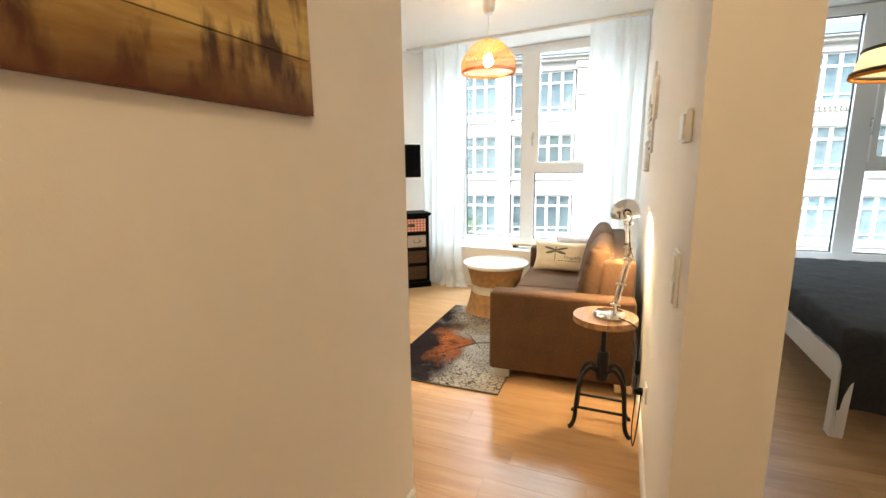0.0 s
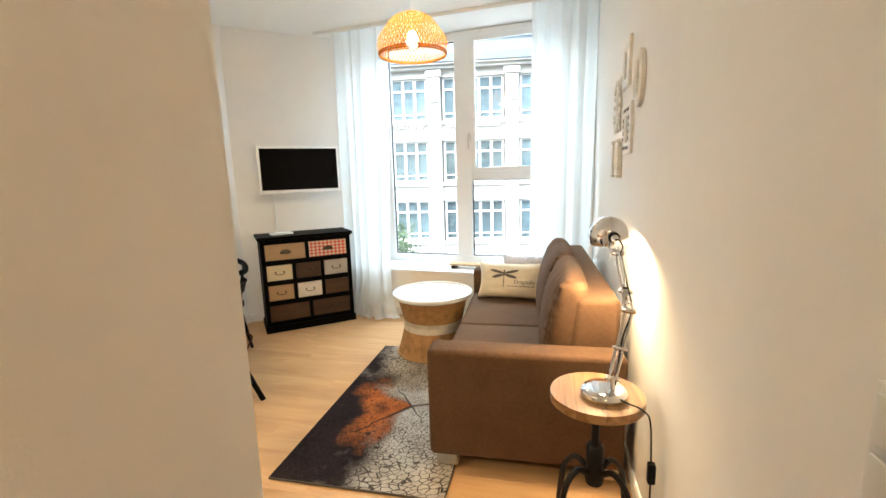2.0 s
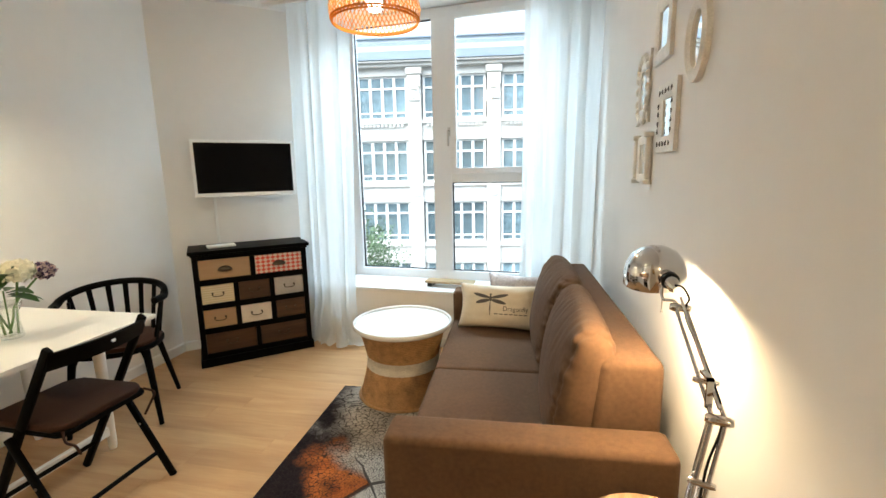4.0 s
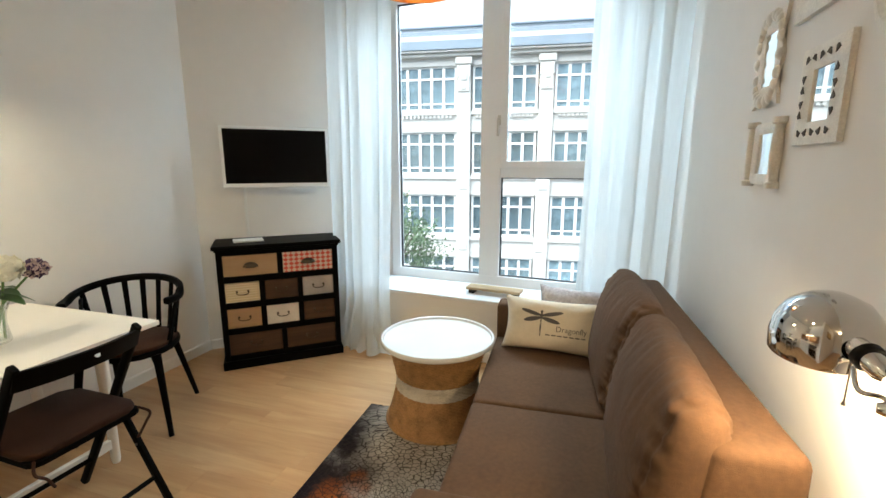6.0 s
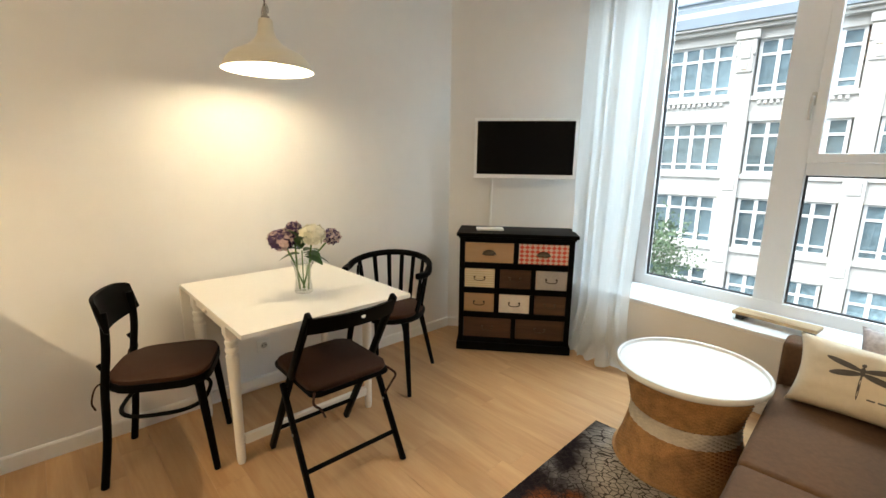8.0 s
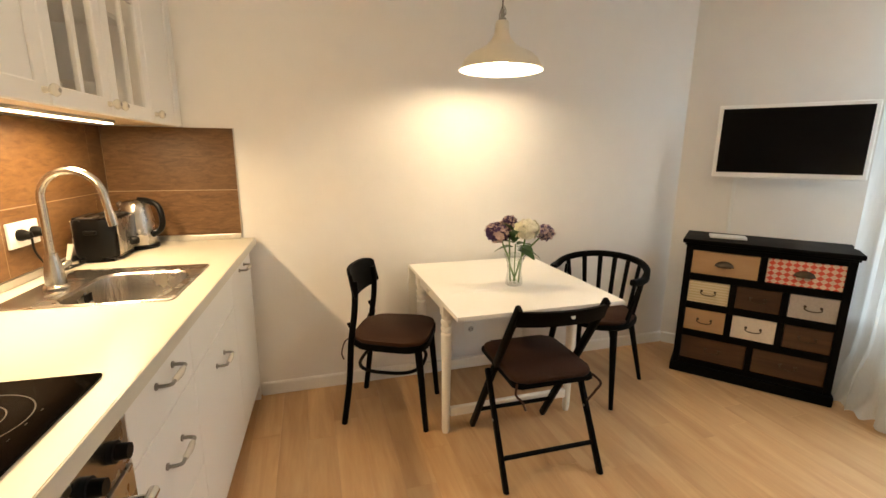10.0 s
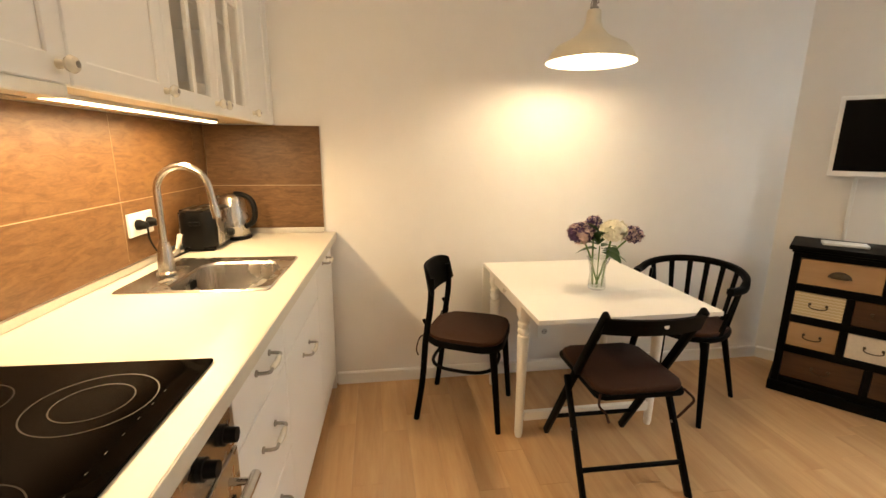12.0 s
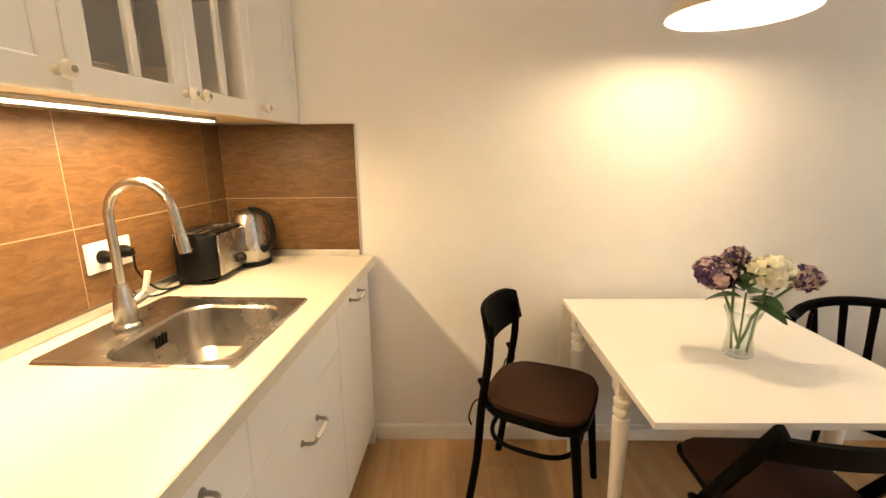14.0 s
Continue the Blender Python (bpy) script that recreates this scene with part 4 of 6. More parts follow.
print_shape("dragonfly_print", [oval(-0.118, 0.060, 0.056, 0.0105, -13), oval(-0.110, 0.026, 0.048, 0.0115, 13), oval(-0.006, 0.060, 0.056, 0.0105, 13), oval(-0.013, 0.026, 0.048, 0.0115, -13), oval(-0.062, 0.045, 0.008, 0.018, 0), oval(-0.062, 0.069, 0.007, 0.007, 0), oval(-0.063, -0.012, 0.004, 0.05, 0)])
cu = bpy.data.curves.new("word", "FONT")
cu.body, cu.size = "Dragonfly", 0.040
word = new("word", cu)
me = bpy.data.meshes.new_from_object(word)
bpy.data.objects.remove(word)
for v in me.vertices:
    v.co = on_pillow(0.015 + v.co.x, -0.028 + v.co.y)
me.materials.append(INK)
wo = new("printed_word", me)
wo.parent = body
print_shape("small_print", [[(-0.035 + i * 0.03, -0.052), (-0.012 + i * 0.03, -0.052), (-0.012 + i * 0.03, -0.046), (-0.035 + i * 0.03, -0.046)] for i in range(7)])

p2 = thing("throw_pillow", pose(0.36, 4.69, 0.393, -24, 0, -7), "faded grey-mauve printed throw pillow behind another", "pillow")
part("cover", pillow(0.48, 0.33, 0.06, 9.0), MAUVE, p2, "", True, 80).matrix_local = pose(0, 0, 0.165)

# rug
RC = pose(-0.270, 3.578, 0, 0, 0, 1.2)
bm = bmesh.new()
nx, ny = 42, 80
x0, x1, y0, y1 = -0.472, 0.345, -0.705, 0.862
g = [[bm.verts.new((x0 + (x1 - x0) * i / nx, y0 + (y1 - y0) * j / ny, 0.013 + 0.003 * noise.noise(Vector((i * 0.9, j * 0.9, 0))))) for j in range(ny + 1)] for i in range(nx + 1)]
for i in range(nx):
    for j in range(ny):
        bm.faces.new((g[i][j], g[i + 1][j], g[i + 1][j + 1], g[i][j + 1]))
rug = thing("rug", RC, "dark pile rug printed with a cracked tree slice", "rug")
part("woven_face", bm, rug_mat(), rug, "", True, 80)
part("backing", box(x0 - 0.003, x1 + 0.003, y0 - 0.003, y1 + 0.003, 0.001, 0.011, 0.003), DARKBROWN, rug, "dark bound edge")

# wicker coffee table
ct = thing("coffee_table", pose(-0.358, 4.440, 0.008), "hourglass wicker coffee table with white tray top", "table")


def weave(z0, z1, radius, stakes=40, amp=0.0055, rowh=0.0075):
    bm = bmesh.new()
    rows = max(2, int((z1 - z0) / rowh)) * 2
    n = stakes * 2
    rings = []
    for j in range(rows + 1):
        z = z0 + (z1 - z0) * j / rows
        ring = []
        for i in range(n):
            s = 1 if (i // 1 + j // 2) % 2 else -1
            rr = radius(z) + amp * s * (1 if j % 2 else 0.45)
            a = 2 * math.pi * i / n
            ring.append(bm.verts.new((rr * math.cos(a), rr * math.sin(a), z)))
        rings.append(ring)
    for p, q in zip(rings, rings[1:]):
        for i in range(n):
            bm.faces.new((p[i], p[(i + 1) % n], q[(i + 1) % n], q[i]))
    return bm


def waist(z):
    t = (z - 0.235) / 0.235
    return 0.218 + 0.058 * abs(t) ** 1.3 - 0.012 * (abs(t) > 0.97)


part("lower_basket", weave(0.012, 0.195, waist), WICKER, ct, "", True, 12)
part("waist_band", weave(0.195, 0.268, lambda z: waist(z) + 0.002), WHITEWICKER, ct, "whitewashed wicker band", True, 12)
part("upper_basket", weave(0.268, 0.432, waist), WICKER, ct, "", True, 12)
part("base_ring", tube([(0.278 * math.cos(2 * math.pi * i / 48), 0.278 * math.sin(2 * math.pi * i / 48), 0.011) for i in range(48)], 0.0085, 8, True), WICKER, ct, "", True)
part("tray", lathe([(0.0, 0.433), (0.268, 0.433), (0.294, 0.438), (0.303, 0.447), (0.304, 0.466), (0.300, 0.470), (0.292, 0.468), (0.288, 0.455), (0.268, 0.449), (0.0, 0.448)], 72), TRAYW, ct, "white lacquered tray", True, 50)

# side stool and desk lamp
st = thing("side_stool", pose(0.670, 2.785, 0), "round wooden stool table on black cast iron legs", "stool")
slats = [-0.155, -0.075, 0.012, 0.085, 0.155]
for a, b in zip(slats, slats[1:]):
    pts = []
    m_ = 16
    for i in range(m_ + 1):
        x = a + 0.0002 + (b - a - 0.0004) * i / m_
        pts.append((x, -math.sqrt(max(1e-6, 0.155 ** 2 - x * x))))
    up = [(x, -y) for x, y in reversed(pts)]
    part("top_board", prism([p for p in pts + up], 0.572, 0.602, 0.0008), STOOLWOOD, st)
part("plate", lathe([(0.0, 0.562), (0.085, 0.562), (0.09, 0.566), (0.09, 0.5715), (0.0, 0.5715)], 28), IRON, st, "", True)
part("screw_post", lathe([(0.0, 0.27), (0.016, 0.27)] + [(0.0125 + 0.002 * (i % 2), 0.28 + 0.006 * i) for i in range(47)] + [(0.0, 0.562)], 16), IRON, st, "", True)
part("hub", lathe([(0.0, 0.255), (0.03, 0.26), (0.034, 0.29), (0.027, 0.33), (0.032, 0.345), (0.03, 0.40), (0.022, 0.41), (0.0, 0.41)], 20), IRON, st, "", True)
for sx, sy in ((-1, -1), (1, -1), (-1, 1), (1, 1)):
    pts = smooth_path([(0.022 * sx, 0.014 * sy, 0.30), (0.06 * sx, 0.04 * sy, 0.325), (0.10 * sx, 0.062 * sy, 0.27), (0.115 * sx, 0.07 * sy, 0.15), (0.122 * sx, 0.075 * sy, 0.05), (0.138 * sx, 0.085 * sy, 0.012), (0.150 * sx, 0.092 * sy, 0.009)])
    part("leg", tube(pts, [0.011] * (len(pts) - 4) + [0.012, 0.013, 0.010, 0.008], 8), IRON, st, "", True)
for s in (-1, 1):
    part("stretcher", tube([(-0.117, 0.071 * s, 0.115), (0.117, 0.071 * s, 0.115)], 0.0075, 8), IRON, st, "", True)
    part("stretcher", tube([(0.117 * s, -0.071, 0.10), (0.117 * s, 0.071, 0.10)], 0.0075, 8), IRON, st, "", True)

dl = thing("desk_lamp", pose(0.69, 2.765, 0.6025), "chrome jointed desk lamp, switched on", "lamp")
part("base", lathe([(0.0, 0.0), (0.074, 0.0), (0.077, 0.006), (0.076, 0.020), (0.068, 0.029), (0.055, 0.0315), (0.0, 0.0325)], 40), CHROME, dl, "", True)
J0, J1, J2 = Vector((0.024, -0.014, 0.070)), Vector((0.070, 0.007, 0.298)), Vector((0.063, 0.234, 0.445))
part("post", tube([(0.024, -0.022, 0.028), (0.024, -0.018, 0.075)], 0.008, 14), CHROME, dl, "", True)
off = Vector((0.010, -0.004, 0.0))
side = Vector((-0.006, 0.026, 0.004))
for s in (-1, 1):
    part("lower_arm", tube([J0 + off * s, J1 + off * s], 0.0042, 10), CHROME, dl, "", True)
    part("upper_arm", tube([J1 + off * s, J2 + off * s], 0.0042, 10), CHROME, dl, "", True)
part("lower_rod", tube([J0 + side, J1 + side], 0.0034, 8), CHROME, dl, "", True)
part("upper_rod", tube([J1 + Vector((-0.004, -0.006, 0.026)), J2 + Vector((-0.004, -0.006, 0.026))], 0.0034, 8), CHROME, dl, "", True)
for p, r in ((J0, 0.009), (J1, 0.010), (J1 + (J2 - J1) * 0.3, 0.007), (J0 + (J1 - J0) * 0.45, 0.007), (J2, 0.010)):
    part("joint", tube([p - off * 2.2, p - off * 1.5, p + off * 1.5, p + off * 2.2], [r * 0.7, r, r, r * 0.7], 14), CHROME, dl, "", True)
for q in (0.02, 0.10):
    spring = [J0 + (J1 - J0) * (0.05 + 0.34 * i / 150) + Vector((0.0055 * math.cos(i * 0.9) - 0.012 + q * 0.2, 0.0055 * math.sin(i * 0.9) + 0.012, 0.004)) for i in range(150)]
    part("spring", tube(spring, 0.0011, 5), CHROME, dl, "coiled steel spring", True)
part("bracket", boxes([(-0.006 + J1.x - 0.012, J1.x - 0.006, J1.y + 0.02, J1.y + 0.026, J1.z + 0.012, J1.z + 0.072), (J1.x - 0.018, J1.x - 0.006, J1.y + 0.02, J1.y + 0.062, J1.z + 0.066, J1.z + 0.072)]), CHROME, dl, "", True)
SHM = pose(0.043, 0.395, 0.507, 7, -6, 0)
prof = [(0.078, -0.043), (0.0785, -0.041), (0.0775, -0.012), (0.070, 0.016), (0.055, 0.038), (0.034, 0.051), (0.014, 0.057), (0.0, 0.058)]
inner = [(0.0, 0.055), (0.014, 0.054), (0.033, 0.048), (0.053, 0.036), (0.067, 0.015), (0.0745, -0.012), (0.0765, -0.043), (0.078, -0.043)]
sh = part("shade", lathe(prof + inner, 48), CHROME, dl, "polished chrome dome shade", True, 60)
sh.matrix_local = SHM
part("neck", tube([(0.008, -0.066, 0.0), (0.010, -0.088, -0.002)], [0.017, 0.016], 16), CHROME, sh, "", True)
part("collar", tube([(0.010, -0.0885, -0.002), (0.011, -0.100, -0.004)], [0.0215, 0.0215], 20), BLACKP, sh, "black collar", True)
part("socket", tube([(0.011, -0.1005, -0.004), (0.013, -0.125, -0.010), (0.015, -0.134, -0.013)], [0.0165, 0.015, 0.009], 16), CHROME, sh, "", True)
part("bulb", lathe([(0.0, -0.018), (0.012, -0.016), (0.022, -0.004), (0.022, 0.008), (0.012, 0.03), (0.0, 0.035)], 16), BULB, sh, "lit bulb", True)
part("pull_chain", tube([(0.0, -0.080, -0.014), (-0.006, -0.083, -0.085), (-0.006, -0.083, -0.092)], [0.0016, 0.0016, 0.004], 8), CHROME, sh, "pull chain", True)
part("yoke", tube(smooth_path([J2, J2 + Vector((-0.012, 0.016, 0.012)), (0.034, 0.272, 0.455), (0.038, 0.300, 0.478)]), 0.0035, 8), CHROME, dl, "", True)
part("wire", tube(smooth_path([(0.056, 0.262, 0.492), (0.066, 0.240, 0.492), (0.076, 0.226, 0.470), (0.070, 0.224, 0.452), (0.066, 0.20, 0.425), (0.074, 0.10, 0.366), (0.078, 0.015, 0.300), (0.050, -0.004, 0.20), (0.032, -0.020, 0.05)]), 0.0026, 6), BLACKP, dl, "black flex", True)
cord = thing("lamp_cord", pose(0, 0, 0), "thin black lamp cord running to the wall socket", "cable")
part("flex", tube(smooth_path([(0.705, 2.72, 0.632), (0.75, 2.70, 0.618), (0.80, 2.69, 0.60), (0.822, 2.68, 0.55), (0.83, 2.68, 0.30), (0.822, 2.66, 0.08), (0.83, 2.60, 0.03), (0.842, 2.56, 0.20), (0.845, 2.555, 0.325)], 8), 0.0028, 6), BLACKP, cord, "", True)
part("switch", box(0.818, 0.842, 2.665, 2.692, 0.36, 0.43, 0.006), BLACKP, cord, "black cord switch")
part("plug", tube([(0.852, 2.555, 0.335), (0.835, 2.555, 0.335), (0.815, 2.555, 0.335)], [0.018, 0.017, 0.009], 12), BLACKP, cord, "black plug", True)


def plate(name, m, w, h, label, category, rockers):
    """A wall plate in its own x-z plane, proud towards -y."""
    t = thing(name, m, label, category)
    part("frame", box(-w / 2, w / 2, -0.010, 0.0, -h / 2, h / 2, 0.003), WHITEP, t)
    for a, b, c, d in rockers:
        part("rocker", box(a, b, -0.0145, -0.0105, c, d, 0.002), WHITEP, t)
    return t


def on_sofa_wall(y, z):
    return pose(XR - 0.0005, y, z, 0, 0, -90)


def socket(m, label):
    t = thing("wall_socket", m, label, "socket")
    part("frame", box(-0.04, 0.04, -0.010, 0.0, -0.04, 0.04, 0.003), WHITEP, t)
    part("insert", lathe([(0.0195, 0.0), (0.0225, 0.0), (0.0225, 0.004), (0.0195, 0.004), (0.0195, 0.0)], 24), WHITEP, t, "", True).matrix_local = pose(0, -0.0102, 0, 90)
    part("well", lathe([(0.0, 0.0), (0.019, 0.0), (0.019, 0.001), (0.0, 0.001)], 24), mat("socket_well", (0.45, 0.45, 0.44), 0.5), t, "", True).matrix_local = pose(0, -0.0103, 0, 90)
    part("pin_hole", boxes([(-0.012, -0.007, -0.0125, -0.0116, -0.0025, 0.0025), (0.007, 0.012, -0.0125, -0.0116, -0.0025, 0.0025)]), BLACKP, t)
    return t


plate("light_switch", on_sofa_wall(1.815, 1.043), 0.082, 0.150, "white double rocker light switch", "switch", [(-0.03, 0.03, 0.006, 0.066), (-0.03, 0.03, -0.066, -0.006)])
plate("thermostat", on_sofa_wall(1.815, 1.437), 0.085, 0.078, "white square wall thermostat", "thermostat", [(-0.034, 0.034, -0.031, 0.031)])
bpy.data.objects["thermostat"].scale = (1, 1.5, 1)
socket(on_sofa_wall(2.555, 0.335), "white wall socket with a black plug")
socket(pose(XL + 0.0005, 3.295, 0.262, 0, 0, 90), "white wall socket under the dining table")

# ---- mirrors on the sofa wall ----
def ring_frame(outer, inner, d0, d1):
    """A frame between two outlines of equal count in the x-z plane, raised towards -y."""
    bm = bmesh.new()
    lay = [[(x, 0.0, z) for x, z in outer], [(x, -d0, z) for x, z in outer], [((x + 0.5 * (a - x)), -d1, (z + 0.5 * (b - z))) for (x, z), (a, b) in zip(outer, inner)], [(x, -d0 * 0.8, z) for x, z in inner], [(x, 0.0, z) for x, z in inner]]
    rings = [[bm.verts.new(p) for p in r] for r in lay]
    k = len(outer)
    for a, b in zip(rings, rings[1:]):
        for i in range(k):
            bm.faces.new((a[i], a[(i + 1) % k], b[(i + 1) % k], b[i]))
    return bm


def wall_mirror(y, z, outer, inner, label, depth=0.013, extra=None):
    t = thing("wall_mirror", on_sofa_wall(y, z), label, "mirror", "white framed mirrors")
    part("frame", ring_frame(outer, inner, depth, depth * 1.35), OLDWHITE, t, "", True, 40)
    bm = bmesh.new()
    vs = [bm.verts.new((x * 1.04, -0.006, z_ * 1.04)) for x, z_ in inner]
    vb = [bm.verts.new((x * 1.04, -0.003, z_ * 1.04)) for x, z_ in inner]
    bm.faces.new(vs), bm.faces.new(vb[::-1])
    for i in range(len(vs)):
        bm.faces.new((vs[i], vs[(i + 1) % len(vs)], vb[(i + 1) % len(vs)], vb[i]))
    part("mirror_glass", bm, MIRROR, t, "clear mirror glass")
    if extra:
        extra(t)
    return t


def rect_loop(w, h, n=10):
    pts = []
    for (ax, az), (bx, bz) in zip(((-1, -1), (1, -1), (1, 1), (-1, 1)), ((1, -1), (1, 1), (-1, 1), (-1, -1))):
        pts += [((ax + (bx - ax) * i / n) * w / 2, (az + (bz - az) * i / n) * h / 2) for i in range(n)]
    return pts


def wavy_loop(w, h, n=10, amp=0.012, waves=2):
    out = []
    for i, (x, z) in enumerate(rect_loop(w, h, n)):
        k = 1 + amp / (w / 2) * math.cos(2 * math.pi * (i % n) / n * waves)
        out.append((x * k, z * (1 + amp / (h / 2) * math.cos(2 * math.pi * (i % n) / n * waves))))
    return out


def oval_loop(w, h, n=40):
    return [(w / 2 * math.cos(2 * math.pi * i / n), h / 2 * math.sin(2 * math.pi * i / n)) for i in range(n)]


def studs(t):
    bm = bmesh.new()
    bmesh.ops.create_cube(bm, size=1)
    for v in bm.verts:
        v.co = (v.co.x * 0.021 * (0.35 if v.co.z > 0 else 1), v.co.y * 0.002, v.co.z * 0.013)
    # dark wedges laid on the frame carry the shade of its pierced holes
    o = part("carved_leaf", bm, DARKBROWN, t, "dark wedge painted as the shade in a pierced hole")
    spots = [(-0.068 + 0.034 * i, s * 0.089, 25 * s * (1 if i % 2 else -1) + (180 if s < 0 else 0)) for s in (-1, 1) for i in range(5)]
    spots += [(s * 0.077, -0.045 + 0.03 * i, 90 * s + (28 if i % 2 else -28)) for s in (-1, 1) for i in range(4)]
    o.matrix_local = pose(spots[0][0], -0.0178, spots[0][1], 0, spots[0][2], 0)
    for x, z, r in spots[1:]:
        q = new("carved_leaf", o.data)
        q.parent = t
        q.matrix_local = pose(x, -0.0178, z, 0, r, 0)


def pillars(t):
    for s in (-1, 1):
        part("column", lathe([(0.0, -0.10), (0.020, -0.10), (0.020, -0.085), (0.013, -0.08), (0.016, 0.0), (0.013, 0.08), (0.020, 0.085), (0.020, 0.10), (0.0, 0.10)], 14), OLDWHITE, t, "", True).matrix_local = pose(s * 0.098, -0.012, 0)


def shells(t):
    rnd = random.Random(4)
    for i in range(22):
        a = 2 * math.pi * i / 22
        x, z = 0.082 * math.copysign(abs(math.cos(a)) ** 0.7, math.cos(a)), 0.122 * math.copysign(abs(math.sin(a)) ** 0.7, math.sin(a))
        r = 0.017 + 0.006 * rnd.random()
        part("scroll", lathe([(0.0, 0.011), (r * 0.5, 0.010), (r * 0.85, 0.005), (r, 0.0), (0.0, 0.0)], 12), OLDWHITE, t, "", True).matrix_local = pose(x, -0.011, z, 90)


wall_mirror(3.712, 1.853, rect_loop(0.20, 0.225), rect_loop(0.105, 0.13), "white distressed rectangular mirror frame")
wall_mirror(3.362, 1.722, oval_loop(0.17, 0.235), oval_loop(0.095, 0.155), "white oval mirror frame", 0.016)
wall_mirror(3.968, 1.688, wavy_loop(0.17, 0.255), rect_loop(0.085, 0.155), "white ornate scrolled mirror frame", 0.010, shells)
wall_mirror(3.612, 1.538, rect_loop(0.215, 0.232), rect_loop(0.095, 0.125), "white carved mirror frame with leaf pattern", 0.013, studs)
wall_mirror(3.912, 1.406, rect_loop(0.19, 0.185), rect_loop(0.115, 0.12), "white mirror frame with side columns", 0.011, pillars)

# ---- curtains ----
ZTOP = H - 0.03


def curtain(name, xa, xb, folds, amp, seed, pool, lean):
    """Sheer cloth in soft uneven folds, gathered a little to one side lower down and lying in a heap on the floor."""
    bm = bmesh.new()
    n, rows = folds * 16, 60
    g = []
    for j in range(rows + 1):
        t = j / rows
        row = []
        for i in range(n + 1):
            s, z = i / n, ZTOP - (ZTOP - 0.012) * t
            ph = 2 * math.pi * (folds * s + 0.9 * noise.noise(Vector((s * 2.6 + seed, 0.3, 0))))
            wob = noise.noise(Vector((s * 5 + seed, t * 1.6, 0)))
            x = xa + (xb - xa) * s + lean * t * (0.35 + 0.65 * s) + 0.022 * wob * t + 0.006 * math.sin(ph * 2 + 1)
            depth = amp * (0.55 + 0.6 * noise.noise(Vector((s * 3.3, t * 0.9, seed + 3))) + 0.3 * t)
            y = street(x, 5.085) + depth * math.sin(ph + 1.2 * wob * t) + 0.008 * noise.noise(Vector((s * 14, t * 4, seed)))
            if t > 0.84:
                k = (t - 0.84) / 0.16
                x += pool * k * k * (0.16 * (s - 0.25) + 0.07 * noise.noise(Vector((s * 8, k * 3, seed + 2))))
                y -= pool * k * k * (0.08 + 0.20 * abs(noise.noise(Vector((s * 7, k * 2, seed + 7)))))
                z += pool * 0.09 * k * (1 - k * 0.55) * max(0, 0.25 + noise.noise(Vector((s * 11, k * 4, seed + 4))))
            row.append(bm.verts.new((x, y, max(0.006, z))))
        g.append(row)
    for j in range(rows):
        for i in range(n):
            bm.faces.new((g[j][i], g[j][i + 1], g[j + 1][i + 1], g[j + 1][i]))
    return part("cloth", bm, CURTAIN, thing(name, pose(0, 0, 0), "sheer white floor-length curtain, drawn aside", "curtain", "sheer curtains"), "", True, 120)


curtain("curtain", -1.40, -0.90, 4, 0.017, 1.0, 1.0, -0.07)
curtain("curtain", 0.36, 0.845, 4, 0.017, 5.0, 0.3, -0.05)
rail = thing("curtain_rail", pose(0, 0, 0), "white ceiling curtain rail above the window", "rail")
part("track", prism([(-1.62, street(-1.62, 5.073)), (0.86, street(0.86, 5.073)), (0.86, street(0.86, 5.097)), (-1.62, street(-1.62, 5.097))], H - 0.028, H - 0.0005), TRIM, rail)

# tray on the sill
tr = thing("wooden_tray", pose(-0.225, 5.36, 0.4555, 0, 0, -7), "worn flat wooden tray lying on the window sill", "tray")
part("board", box(-0.20, 0.20, -0.055, 0.055, 0.028, 0.048, 0.004), wood("weathered_tray_wood", (0.30, 0.19, 0.09), (0.58, 0.46, 0.28), 0.6, "x", 20, 0.1), tr)
for s in (-1, 1):
    part("bearer", box(s * 0.16 - 0.02, s * 0.16 + 0.02, -0.05, 0.05, 0.0, 0.0275, 0.003), IRON, tr, "dark bearer")

# ---- rattan pendant ----
rp = thing("pendant_lamp", pose(-0.358, 4.166, 2.105), "lit woven bamboo dome pendant lamp", "lamp")


def dome(z):
    t = min(1.0, max(0.0, z / 0.255))
    return 0.20 * math.sqrt(max(0.0, 1 - t ** 2.2)) * (0.965 + 0.09 * math.sin(math.pi * min(1, t * 1.6))) + 0.018


strips = 58
for hand in (-1, 1):
    bm = bmesh.new()
    prev = None
    for j in range(19):
        z = 0.250 * j / 18
        a = hand * 0.62 * j / 18
        r = dome(z) + 0.0022 * hand * (1 if j % 2 else -1)
        w = 0.0052 * (0.35 + 0.65 * dome(z) / 0.218)
        p, q = (bm.verts.new((r * math.cos(a + e * w / r), r * math.sin(a + e * w / r), z)) for e in (-0.62, 0.62))
        if prev:
            bm.faces.new((prev[0], prev[1], q, p))
        prev = (p, q)
    first = part("bamboo_strip", bm, RATTAN, rp)
    for k in range(1, strips):
        q = new("bamboo_strip", first.data)
        q.parent = rp
        q.matrix_local = pose(0, 0, 0, 0, 0, 360 * k / strips)
for rr, zz in ((dome(0.0), 0.0), (dome(0.012) + 0.001, 0.012), (0.03, 0.253)):
    part("rim_ring", tube([(rr * math.cos(2 * math.pi * i / 60), rr * math.sin(2 * math.pi * i / 60), zz) for i in range(60)], 0.005, 8, True), RATTAN, rp, "", True)
part("bulb", lathe([(0.0, 0.045), (0.028, 0.055), (0.04, 0.085), (0.03, 0.12), (0.014, 0.145), (0.0, 0.147)], 20), BULB, rp, "lit bulb", True).visible_shadow = True
